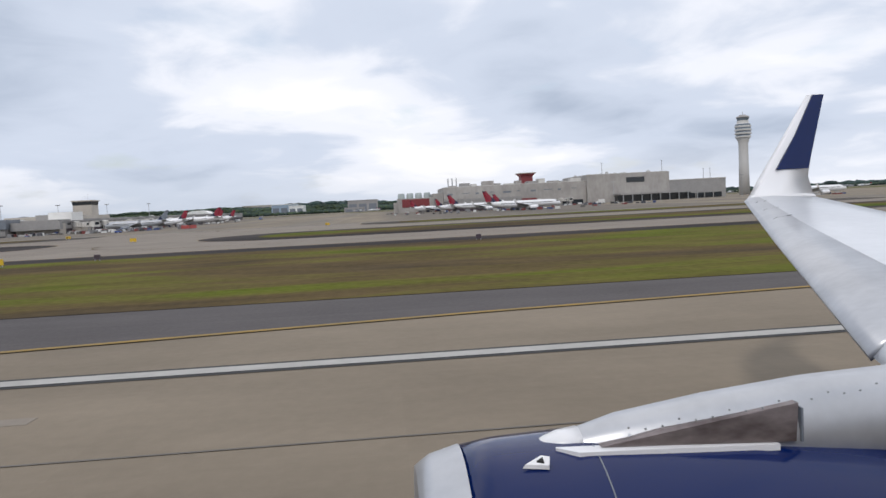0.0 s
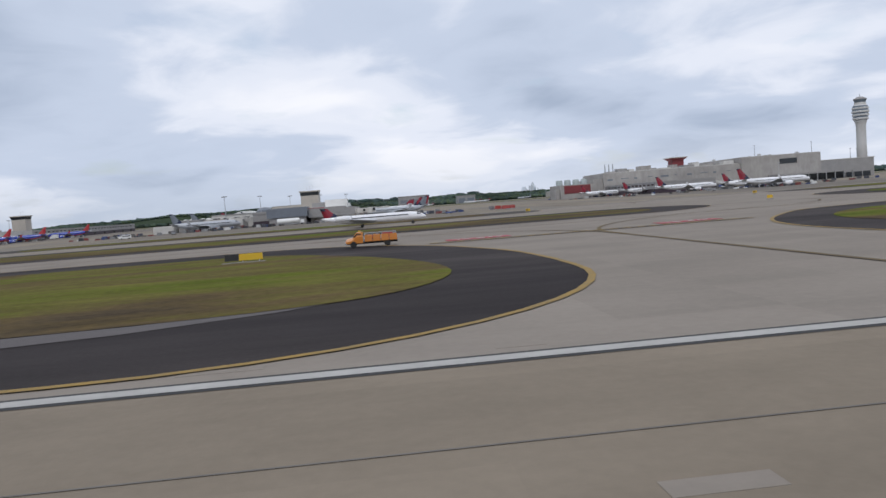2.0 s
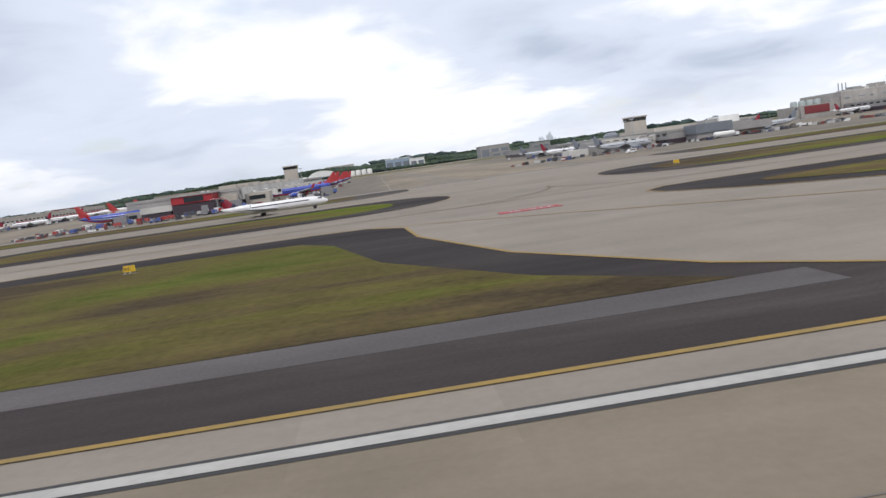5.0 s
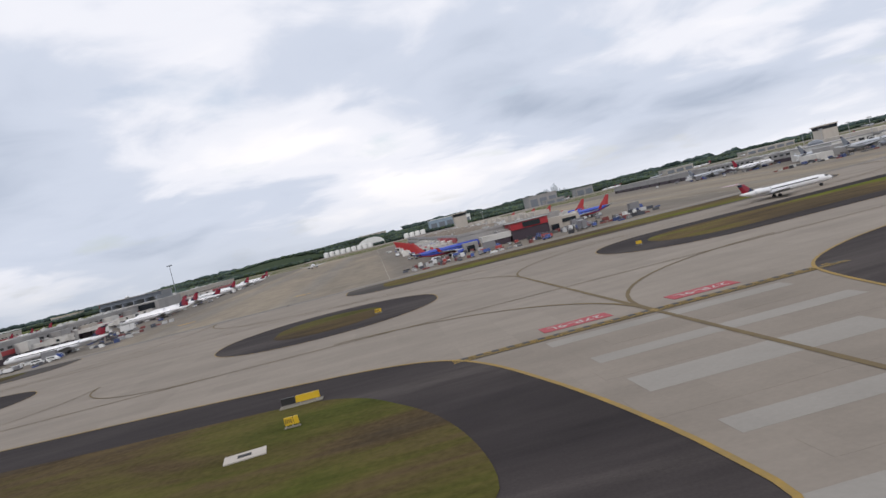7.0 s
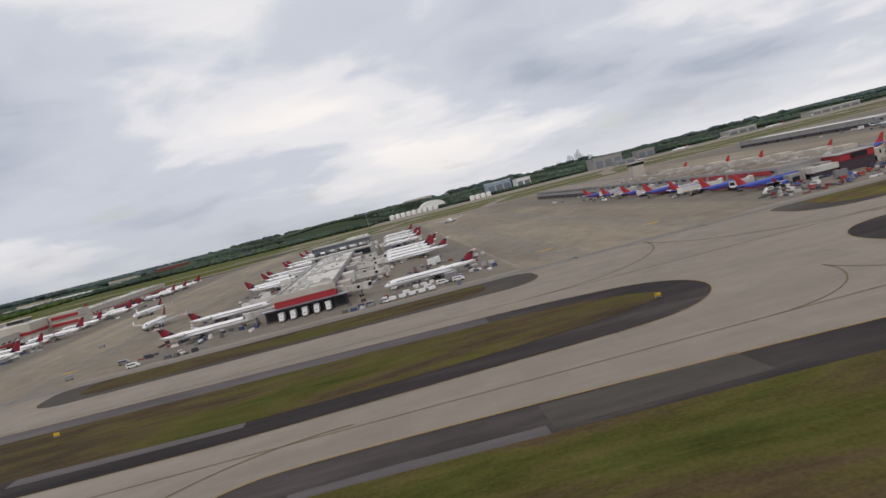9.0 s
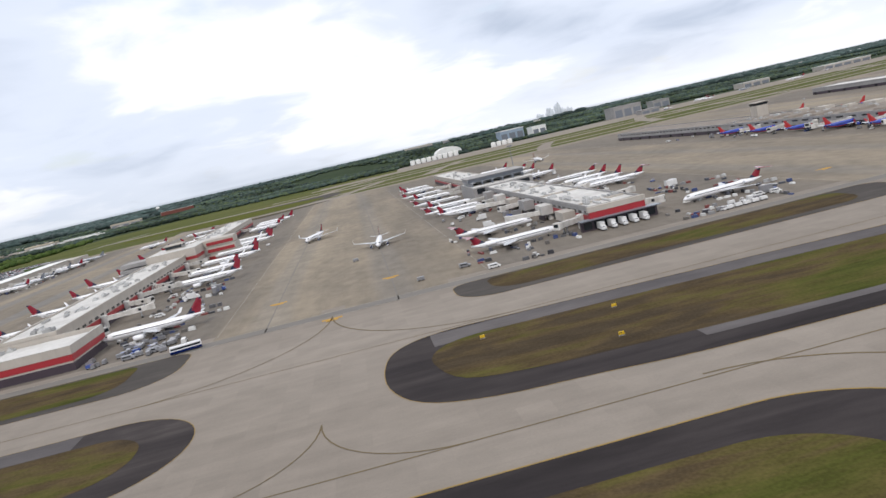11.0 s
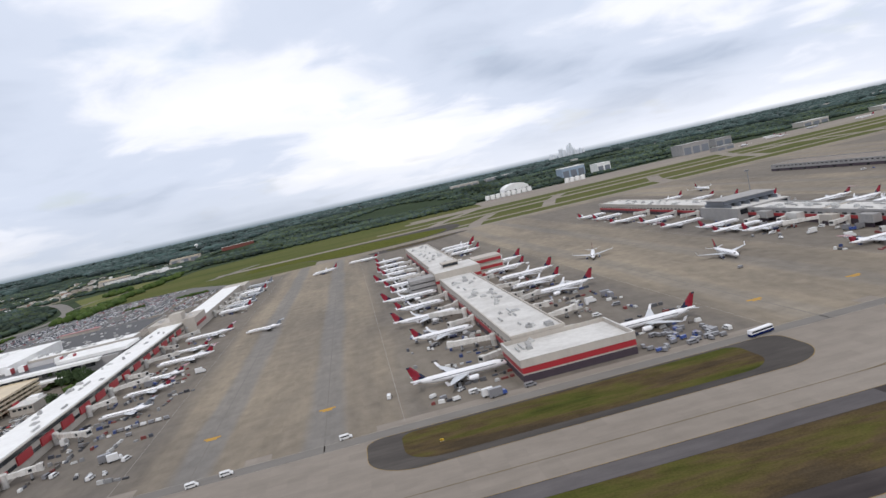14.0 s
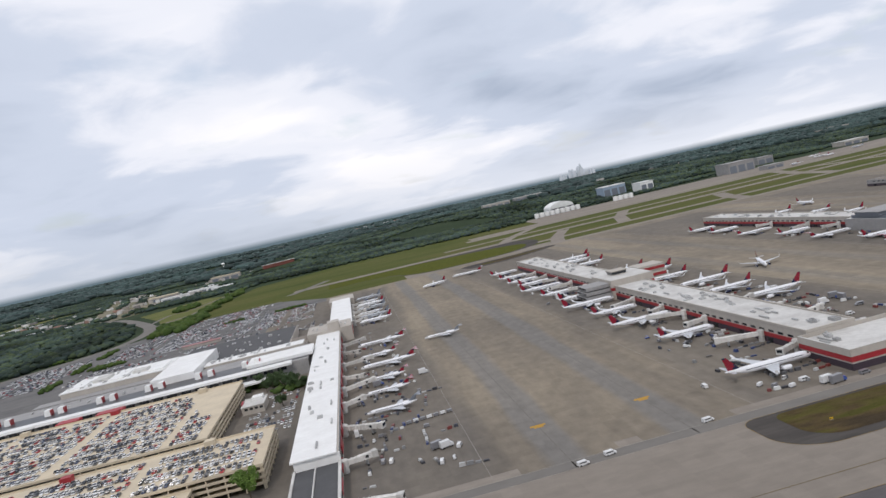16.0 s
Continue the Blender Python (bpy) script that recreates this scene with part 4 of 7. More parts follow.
for k in range(7):
    part("sawtooth_roof", boxes((-526, -500, 400 + k * 36, 409 + k * 36, 8.7, 10.6, 0, 1.2)), TAN_ROOF, c)
hall(c, -524, -478, 690, 980, 8.4, band=WALL_GREY, wall=WALL_GREY, roof=TAN_ROOF)

c = thing("concourse", "grey concourse with dark glazed block and white jet bridges", "airport concourse")
hall(c, -232, -180, 420, 700, 7.4, band=WALL_GREY, wall=WALL_GREY, base=3.0, band_h=1.6)
part("dark_block", boxes((-222, -200, 404, 420, 4.2, 9.4)), SLATE, c, "dark glazed upper storey")
part("dark_block_base", boxes((-221, -201, 405, 420, 0, 4.2)), WALL_GREY, c)
part("grey_link", boxes((-199.8, -174, 408, 412, 3.0, 7.4)), WALL_GREY, c)
part("link_shed", boxes((-199, -176, 412.2, 420, 0, 6.2)), WALL_BEIGE, c)
part("white_box", boxes((-192, -179, 436, 452, 7.5, 12.6)), ROOF_BRIGHT, c)
part("grey_box", boxes((-200, -192.2, 438, 450, 7.5, 11.4)), WALL_GREY, c)
part("west_shed", boxes((-262, -232.3, 452, 500, 0, 8.2)), ROOF, c)
part("west_shed_roof", boxes((-262.5, -232.2, 451.5, 500.5, 8.2, 8.6)), WALL_GREY, c)
part("dark_dome", shifted(turned([(0, 5.5), (2, 5.4), (3.6, 3.4), (4.1, 0.6)], 16, "z"), -238, 505, 8.0), SLATE, c)
for k in range(9):
    x = -290 + k * 13
    part("low_building", boxes((x, x + 11.5, 428 + (k % 3) * 5, 446 + (k % 3) * 5, 0, 4.2 + (k * 7 % 4) * 0.9)), (ROOF, WALL_GREY, WALL_BEIGE)[k % 3], c) if not -233 < x + 6 < -180 else None
for k in range(5):
    part("building_window", boxes((-261 + k * 6, -257 + k * 6, 451.7, 452.0, 4.6, 6.6)), GLASS_DARK, c)
part("upper_block", boxes((-226, -188, 455, 520, 7.5, 10.8)), WALL_BEIGE, c)
roof_units(c, -228, -184, 426, 690, 7.5, 30, 7)
hall(c, -228, -184, 700, 980, 8.0, band=WALL_GREY, wall=WALL_GREY)

c = thing("concourse", "large beige international concourse with stepped roofs and red hall", "airport concourse")
part("wall", boxes((60, 199, 690, 760, 0, 22)), WALL_HAZE, c)
part("roof", boxes((61, 198, 691, 759, 22, 22.4)), ROOF, c)
part("tall_block", boxes((199.2, 281, 686, 780, 0, 27.5)), WALL_HAZE, c)
part("tall_roof", boxes((200, 280, 687, 779, 27.5, 27.9)), ROOF, c)
part("block_window", boxes((238, 256, 685.7, 686.0, 18.5, 23.5)), GLASS_DARK, c)
part("low_block", boxes((281.2, 340, 690, 770, 0, 18.5)), WALL_GREY, c)
# Dark panels stand in for the shade of an open undercroft.
for k in range(4):
    part("low_block_undercroft", boxes((300.6 + k * 9, 308.4 + k * 9, 689.4, 690, 0.2, 5.2)), GLASS_DARK, c)
part("low_block_coping", boxes((280.8, 340.4, 689.6, 690.4, 18.5, 19.2)), ROOF, c)
for x, y, z in ((216, 692, 28), (277, 694, 28), (322, 700, 18.5), (329, 700, 18.5)):
    part("roof_lamp_mast", shifted(turned([(0, 0.3), (10, 0.2), (10.1, 0.9), (10.6, 0.9)], 8, "z"), x, y, z), STEEL, c)
part("loading_canopy", boxes((225, 300, 664, 686, 6.5, 8)), WALL_GREY, c)
for k in range(9):
    part("canopy_post", boxes((227 + k * 9, 227.7 + k * 9, 664.5, 665.2, 0, 6.5)), STEEL, c)
# Dark glass slab below the canopy, put in for the shade there.
part("undercroft_fill", boxes((226, 299, 678, 685.9, 0, 6.4)), GLASS_DARK, c)
part("red_hall", boxes((16, 50, 688, 730, 0, 13.5)), WALL_HAZE, c)
part("red_panel", boxes((20, 46, 687.6, 688, 5, 12.6)), DULL_RED, c, "red metal wall panel")
part("stepped_roof", boxes((50.2, 59.8, 692, 740, 0, 17)), WALL_HAZE, c)
part("lower_red_band", boxes((62, 150, 689.5, 690, 5.4, 8.2)), DULL_RED, c, "red metal band")
part("hall_front", boxes((12, 15.8, 690, 700, 0, 10)), WALL_HAZE, c)
for k in range(4):
    part("cooling_tower", shifted(turned([(0, 3.4), (3, 3.4), (5, 2.9), (5.2, 2.2)], 14, "z"), 20 + k * 8.4, 706, 13.5), TANK_GREEN, c)
for k in range(3):
    part("chimney", shifted(turned([(0, 0.6), (9, 0.5)], 8, "z"), 66 + k * 4, 702, 22), STEEL, c)
for k in range(12):
    part("roof_house", boxes((66 + k * 10.9, 66 + k * 10.9 + (7, 9.5, 5, 10.4)[k % 4], 691 + (k * 5) % 7, 706, 22.4, 23.2 + (0.2, 2.4, 1.2, 3.4, 0.8)[k % 5])), (WALL_HAZE, WALL_GREY, ROOF)[k % 3], c)
for k in range(10):
    part("louvre", boxes((64 + k * 13.4, 64 + k * 13.4 + (5, 8, 3)[k % 3], 689.7, 690.0, 14.4 + (k % 2), 16)), SLATE, c)
    # Dark strip along the wall's foot, coloured as undercroft shade.
    part("undercroft_panel", boxes((64 + k * 13.4, 75 + k * 13.4, 689.3, 690.0, 0.2, 4.6)), GLASS_DARK, c)
roof_units(c, 205, 275, 692, 770, 27.9, 10, 8)
hall(c, 60, 110, 560, 686, 8.5, band=WALL_GREY, wall=WALL_GREY)

# concourse beside the terminal: long bright roof, lower dark roof at its end
c = thing("concourse", "narrow concourse with bright white roof and red wall panels", "airport concourse")
part("wall", boxes((-1340, -1318, 352, 745, 0, 11.6)), WALL_BEIGE, c)
part("window_strip", boxes((-1318, -1317.5, 353, 744, 9.2, 11.3)), GLASS_DARK, c)
part("roof", boxes((-1342, -1319, 350, 746, 11.6, 12.3)), ROOF_BRIGHT, c)
part("end_wall", boxes((-1340.5, -1317.6, 351, 352.2, 6.5, 11.6)), ROOF_BRIGHT, c)
roof_units(c, -1339, -1322, 356, 740, 12.3, 14, 9)
part("low_wing", boxes((-1341, -1318, 240, 351, 0, 6.8)), WALL_BEIGE, c)
part("low_roof", boxes((-1340, -1319, 241, 350.5, 6.8, 7.0)), ROOF_DARK, c)
part("low_parapet", boxes((-1341.3, -1340, 240, 351, 6.5, 7.8), (-1319, -1317.6, 240, 351, 6.5, 7.8), (-1330.6, -1330, 241, 350, 7.0, 7.7)), ROOF, c)
for k in range(17):
    y = 256 + k * 28.5
    part("red_panel", boxes((-1318, -1317.2, y, y + 17, 4.2, 8.8 if y > 352 else 6.2)), RED_TRIM, c, "red metal wall panel")
    part("window", boxes((-1317.95, -1317.4, y + 17.5, y + 27, 4.4, 6.2)), GLASS_DARK, c)
part("hub", boxes((-1352, -1306, 746, 800, 0, 15)), WALL_BEIGE, c)
part("hub_tower", boxes((-1330, -1318, 747, 765, 15, 22)), WALL_BEIGE, c)
part("hub_band", boxes((-1306.1, -1305.6, 750, 798, 5, 8)), RED_BAND, c)
part("north_wing", boxes((-1330, -1306, 800, 1060, 0, 10)), WALL_BEIGE, c)
part("north_roof", boxes((-1331, -1305, 800.2, 1061, 10, 10.5)), ROOF_BRIGHT, c)
part("north_block", boxes((-1336, -1300, 1061.2, 1120, 0, 9)), WALL_BEIGE, c)
roof_units(c, -1348, -1310, 750, 795, 15, 8, 10)

SKYLIGHT = mat("dark_skylight_glass", (0.028, 0.032, 0.036), 0.4, dark=(0.05, 0.052, 0.055), scale=0.2)
t = thing("terminal", "long terminal with white canopies and red-sided roof vents", "airport terminal")
part("hall", boxes((-1760, -1346, 628, 700, 0, 13)), WALL_GREY, t)
part("hall_roof", boxes((-1759, -1347, 635, 664, 13, 13.4)), SKYLIGHT, t, "dark strip of skylights")
part("grey_roof", boxes((-1759, -1347, 664.2, 699, 13, 13.5)), WALL_GREY, t)
part("canopy", boxes((-1762, -1372, 606, 618, 5.5, 7.0)), ROOF_BRIGHT, t)
part("upper_canopy", boxes((-1762, -1360, 622, 634, 11.5, 13.6)), ROOF_BRIGHT, t)
for x0, x1 in ((-1546, -1529), (-1515, -1495)):
    part("red_canopy", boxes((x0, x1, 600, 612, 11.2, 13.4)), RED_TRIM, t, "red canopy over the kerbside")
for k in range(34):
    part("window", boxes((-1756 + k * 11.6, -1748 + k * 11.6, 627.6, 628.0, 7.6, 11.0)), GLASS_DARK, t)
part("main_roof", boxes((-1585, -1488.2, 719, 784, 0, 19)), WALL_BEIGE, t)
part("low_roof", boxes((-1604, -1488.2, 700.2, 718.8, 0, 14.5)), WALL_GREY, t)
part("main_roof_top", boxes((-1586, -1488, 718.5, 785, 19, 20)), ROOF_BRIGHT, t)
part("east_block", boxes((-1487.8, -1449, 665, 784, 0, 19.5)), ROOF_BRIGHT, t)
part("east_block_panel", boxes((-1488.1, -1487.8, 667, 700, 14, 18.5)), RED_BAND, t, "red side panel")
for k in range(5):
    part("roof_step", boxes((-1580 + k * 19, -1566 + k * 19, 724 + (k % 2) * 14, 752 + (k % 3) * 9, 20, 21.4 + (k % 2))), (ROOF_BRIGHT, ROOF)[k % 2], t)
part("east_hall", boxes((-1448.8, -1353, 701, 724, 0, 15)), WALL_BEIGE, t)
part("east_court", boxes((-1371.8, -1352.4, 726, 784, 0, 10)), WALL_BEIGE, t)
part("east_court_roof", boxes((-1371, -1353, 727, 783, 10, 10.4)), TAN_ROOF, t)
part("east_roof", boxes((-1448.4, -1353.5, 701.5, 723.5, 15, 15.5)), ROOF_BRIGHT, t)
part("link", boxes((-1400, -1342, 640, 680, 13.4, 16)), ROOF_BRIGHT, t)
roof_units(t, -1580, -1494, 723, 780, 20, 12, 11)
roof_units(t, -1444, -1360, 703, 722, 15.5, 12, 12)
roof_units(t, -1600, -1494, 667, 697, 13.5, 9, 14)
for xr in (-1735, -1678, -1604, -1560, -1517, -1476, -1433, -1392):
    for off in (-11, 0):
        v = shifted(boxes((-2.6, 2.6, -4, 4, 13, 18.5, 0, 0.5)), xr + off, 655)
        vent = part("roof_vent", v, ROOF_BRIGHT, t)
        part("vent_side", boxes((xr + off + 2.2, xr + off + 2.75, 651.6, 658.4, 13.4, 18.0)), RED_BAND, vent, "red side panel")
b = thing("terminal_annex", "broad dark-roofed terminal annex with pale walls", "building")
part("wall", boxes((-1500, -1372, 724.5, 892, 0, 9.5)), WALL_BEIGE, b)
part("roof", boxes((-1499, -1373, 725.5, 891, 9.5, 9.8)), ROOF_DARK, b)
part("red_strip", boxes((-1500.3, -1440, 892.2, 893, 7, 9.4)), RED_BAND, b)
roof_units(b, -1490, -1380, 730, 880, 9.8, 22, 13)


def ramp_tower(x, y, z0, z1, w, label, shaft=WALL_BEIGE, cab=GLASS_DARK, flare=1.0, roofm=WALL_BEIGE):
    t = thing("ramp_tower", label, "control tower", "ramp towers", (x, y, 0))
    part("shaft", boxes((-w * 0.42, w * 0.42, -w * 0.42, w * 0.42, z0, z1 - 3.4)), shaft, t)
    h = w * 0.42
    part("cab", loft([[(-h, -h, z1 - 3.4), (h, -h, z1 - 3.4), (h, h, z1 - 3.4), (-h, h, z1 - 3.4)],
                      [(-h * flare, -h * flare, z1 - 0.8), (h * flare, -h * flare, z1 - 0.8), (h * flare, h * flare, z1 - 0.8), (-h * flare, h * flare, z1 - 0.8)]]), cab, t)
    part("roof", boxes((-h * flare * 1.08, h * flare * 1.08, -h * flare * 1.08, h * flare * 1.08, z1 - 0.8, z1)), roofm, t)
    for k in range(3):
        part("aerial", shifted(turned([(0, 0.06), (2.5 + k, 0.04)], 6, "z"), (k - 1) * 2, 0, z1), STEEL, t)


ramp_tower(146, 719, 22.3, 33.5, 14, "dull red flared ramp control tower on a concourse roof", DULL_RED, DULL_RED, 1.45, WALL_BEIGE)
ramp_tower(-209, 534, 7.5, 21.6, 15, "beige square ramp control tower with dark window band", flare=1.06)
ramp_tower(-484, 692, 8.5, 23.2, 14, "squat beige ramp control tower with dark window band", flare=1.1)
ramp_tower(-1056, 640, 17.3, 21.5, 16, "low beige ramp control room on a concourse roof", flare=1.05)


def control_tower():
    t = thing("control_tower", "tall pale concrete airport control tower with ringed head", "control tower", "", (446, 857, 0))
    part("shaft", turned([(0, 6.5), (40, 5.6), (62, 5.6), (66, 6.6), (69, 8.2)], 24, "z"), PALE_PRECAST, t, smooth=True)
    for k, (z, r) in enumerate(((69, 9.0), (73.2, 9.6), (77.4, 9.8), (81.6, 9.4))):
        part("ring_floor", turned([(z, r - 0.6), (z + 0.3, r), (z + 2.2, r), (z + 2.4, r - 0.6)], 24, "z"), PALE_PRECAST, t)
        part("ring_window", turned([(z + 2.4, r - 0.8), (z + 4.2, r - 0.8)], 24, "z"), BLUE_GLASS, t)
    part("neck", turned([(85.8, 8.2), (87.5, 6.8), (90, 6.4)], 24, "z"), PALE_PRECAST, t)
    part("cab", turned([(90, 6.0), (93.6, 7.4)], 16, "z"), BLUE_GLASS, t)
    part("cab_roof", turned([(93.6, 7.8), (94.6, 7.6), (96.4, 4.0), (97, 3.6)], 16, "z"), WALL_GREY, t)
    part("mast", turned([(97, 0.5), (101, 0.2)], 8, "z"), STEEL, t)


control_tower()


def light_mast(x, y, h, label="tall steel floodlight mast with a ring of lamps", ring_=1.5, paint_=STEEL):
    t = thing("light_mast", label, "floodlight", "light masts", (x, y, 0))
    part("pole", turned([(0, 0.008 * h + 0.1), (h, 0.004 * h + 0.06)], 10, "z"), paint_, t)
    part("lamp_ring", boxes((-ring_, ring_, -0.3, 0.3, h - 0.4 * ring_, h), (-0.3, 0.3, -ring_, ring_, h - 0.4 * ring_, h)), paint_, t)


light_mast(-749, 660, 38, "tall dark floodlight mast with a ring of lamps", 2.4, SLATE)
for x, y in ((-249, 430), (-235, 470), (-222, 520), (-204, 560), (-186, 600), (210, 640), (262, 720), (310, 600), (170, 760), (-470, 640), (-1290, 640)):
    light_mast(x, y, 19)

# ---- aircraft ----
def ring(x, r, z, seg=16, squash=1.0):
    return [(x, r * math.cos(2 * math.pi * i / seg), z + squash * r * math.sin(2 * math.pi * i / seg)) for i in range(seg)]


def blade(root, tip, thick_root, thick_tip, mid=None):
    """A wing-like slab with a rounded nose and a sharp tail; root and tip: (x lead, x trail, y, z)."""
    rings = []
    for (xl, xt, y, z), th in ((root, thick_root), (tip, thick_tip)):
        c = xl - xt
        rings.append([(xl, y, z), (xl - 0.08 * c, y, z + th * 0.42), (xl - 0.32 * c, y, z + th * 0.5), (xl - 0.7 * c, y, z + th * 0.28), (xt, y, z),
                      (xl - 0.6 * c, y, z - th * 0.26), (xl - 0.25 * c, y, z - th * 0.42), (xl - 0.06 * c, y, z - th * 0.32)])
    return loft(rings)


def fin(x0, x1, x2, x3, z0, z1, th, name_y=0.0):
    """An upright fin: x0, x1 lead and trail at the root, x2, x3 at the tip."""
    rings = []
    for a, b, z, t in ((x0, x1, z0, th), (x2, x3, z1, th * 0.45)):
        c = a - b
        rings.append([(a, 0, z), (a - 0.25 * c, t / 2, z), (a - 0.6 * c, t / 2, z), (b, 0, z), (a - 0.6 * c, -t / 2, z), (a - 0.25 * c, -t / 2, z)])
    return loft(rings)


def airliner(kind, label, body, tail, tail2, engine, belly=None, group="parked airliners"):
    """An airliner with its nose to +x, standing on its wheels, nose at x = 0."""
    t = thing("airliner", label, "airliner", group)
    L, R, span, tall = {"narrow": (38, 1.95, 34, 11.8), "long": (47, 1.95, 39, 13.4), "rear": (45, 1.7, 33, 9.2), "small": (32, 1.35, 23, 7.4)}[kind]
    zc = {"narrow": 3.5, "long": 4.0, "rear": 3.1, "small": 2.5}[kind]
    prof = [(0.0, 0.12, -0.35), (-0.5, 0.42, -0.3), (-1.4, 0.66, -0.22), (-2.8, 0.86, -0.1), (-4.6, 0.97, -0.02), (-6.5, 1.0, 0), (-L * 0.4, 1.0, 0), (-L * 0.66, 1.0, 0),
            (-L * 0.76, 0.93, 0.06), (-L * 0.86, 0.68, 0.26), (-L * 0.94, 0.4, 0.46), (-L * 0.985, 0.2, 0.6), (-L, 0.06, 0.66)]
    part("fuselage", loft([ring(x, R * r, zc + R * dz, 18) for x, r, dz in prof]), body, t, smooth=True)
    if belly:
        part("belly", loft([[(x, R * r * 1.012 * math.cos(a), zc + R * dz + R * r * 1.012 * math.sin(a)) for a in [math.pi * 1.18 + math.pi * 0.64 * i / 8 for i in range(9)]] for x, r, dz in prof[2:-2]], False),
             belly, t, "orange-red belly", smooth=True)
    part("windscreen", loft([[(-1.5, R * 0.60 * s, zc + R * 0.26), (-2.9, R * 0.84 * s, zc + R * 0.30), (-2.9, R * 0.66 * s, zc + R * 0.62), (-1.75, R * 0.38 * s, zc + R * 0.48)] for s in (-1, 1)]), GLASS_DARK, t)
    for s in (-1, 1):
        part("window_strip", boxes((-L * 0.78, -5.5, s * R * 0.985 - 0.03, s * R * 0.985 + 0.03, zc + 0.3, zc + 0.58)), GLASS_DARK, t)
    rear = kind in ("rear", "small")
    wx = -L * (0.42 if not rear else 0.50)
    zr = zc - R * 0.55
    for s in (-1, 1):
        tip_z = zr + span * 0.045
        tip = (wx - span * 0.26, wx - span * 0.26 - 1.7, s * span / 2, tip_z)
        w = part("wing", blade((wx + 1.5, wx - 6.6, s * R * 0.5, zr), tip, 0.85, 0.22), GREY_SKIN, t)
        if not rear:
            part("winglet", loft([[(tip[0], s * span / 2, tip_z), (tip[1], s * span / 2, tip_z), (tip[1], s * (span / 2 + 0.12), tip_z)],
                                  [(tip[0] - 1.6, s * (span / 2 + 0.7), tip_z + 2.3), (tip[1] - 1.2, s * (span / 2 + 0.7), tip_z + 2.3), (tip[1] - 1.2, s * (span / 2 + 0.78), tip_z + 2.3)]]), tail2 if belly else body, w)
            ey, ez, er = s * span * 0.155, zr - 1.15, 1.12 if kind == "narrow" else 1.3
            e = part("engine", shifted(turned([(3.4, er * 0.9), (3.2, er), (1.6, er * 1.06), (-0.4, er * 0.98), (-1.2, er * 0.8)], 14), wx + 0.9, ey, ez), engine, t, smooth=True)
            part("inlet_lip", shifted(turned([(3.35, er * 1.0), (3.62, er * 0.93), (3.55, er * 0.8), (3.1, er * 0.76)], 14, caps=False), wx + 0.9, ey, ez), ALU, e)
            part("exhaust_cone", shifted(turned([(-1.1, er * 0.55), (-2.3, er * 0.2)], 10), wx + 0.9, ey, ez), STEEL, e)
            part("pylon", boxes((wx - 1.2, wx + 3.0, ey - 0.16, ey + 0.16, ez + er * 0.8, zr + 0.35)), GREY_SKIN, e)
        else:
            e = part("engine", shifted(turned([(2.6, 0.62), (2.3, 0.78), (0.4, 0.84), (-1.6, 0.74), (-2.4, 0.55)], 12), -L * 0.79, s * (R + 0.85), zc + R * 0.45), engine, t, smooth=True)
            part("inlet_lip", shifted(turned([(2.5, 0.74), (2.75, 0.68), (2.6, 0.55)], 12, caps=False), -L * 0.79, s * (R + 0.85), zc + R * 0.45), ALU, e)
            part("pylon", boxes((-L * 0.79 - 1.6, -L * 0.79 + 1.2, min(s * R * 0.6, s * (R + 0.3)), max(s * R * 0.6, s * (R + 0.3)), zc + R * 0.35, zc + R * 0.6)), GREY_SKIN, e)
        sz = zc + R * 0.5 if not rear else tall - 0.5
        sx = -L * 0.88 if not rear else -L * 0.955
        part("stabiliser", blade((sx, sx - 3.6, s * 0.15, sz), (sx - 3.4, sx - 4.9, s * span * 0.19, sz + (0.9 if not rear else 0.1)), 0.35, 0.14), GREY_SKIN if not rear else tail, t)
    a, b, z0 = -L * 0.825, -L * 0.965, zc + R * 0.75
    a2, b2 = -L * 0.962, -L * 1.012
    tall -= 0.9
    if rear:
        a, b, a2, b2 = -L * 0.83, -L * 0.965, -L * 0.93, -L * 1.0
    part("tail_fin", fin(a, b, a2, b2, z0, tall, 0.5), tail, t, smooth=False)
    k = 0.42
    part("fin_panel", fin(a + 0.25, b + (b - a) * -0.12, a + (a2 - a) * k + 0.2, b + (b2 - b) * k + 1.5, z0 - 0.05, z0 + (tall - z0) * k, 0.62), tail2, t, "contrasting lower fin panel")
    part("fin_tip", fin(a2 - 0.3, b2 + 0.2, a2 - 0.5, b2 - 0.05, tall - 0.7, tall + 0.02, 0.5), tail2, t, "dark fin tip")
    for gx, gy in ((-L * 0.13, 0), (wx - 3.6, R * 1.3), (wx - 3.6, -R * 1.3)):
        g = part("landing_gear", shifted(turned([(0.4, 0.13), (zc - R * 0.4, 0.15)], 8, "z"), gx, gy), STEEL, t)
        part("wheel", shifted(turned([(-0.4, 0.32), (-0.34, 0.5), (0.34, 0.5), (0.4, 0.32)], 12),
                               gx, gy, 0.5, pose(0, 0, 0, 0, 0, 90)), RUBBER, g)
    return t


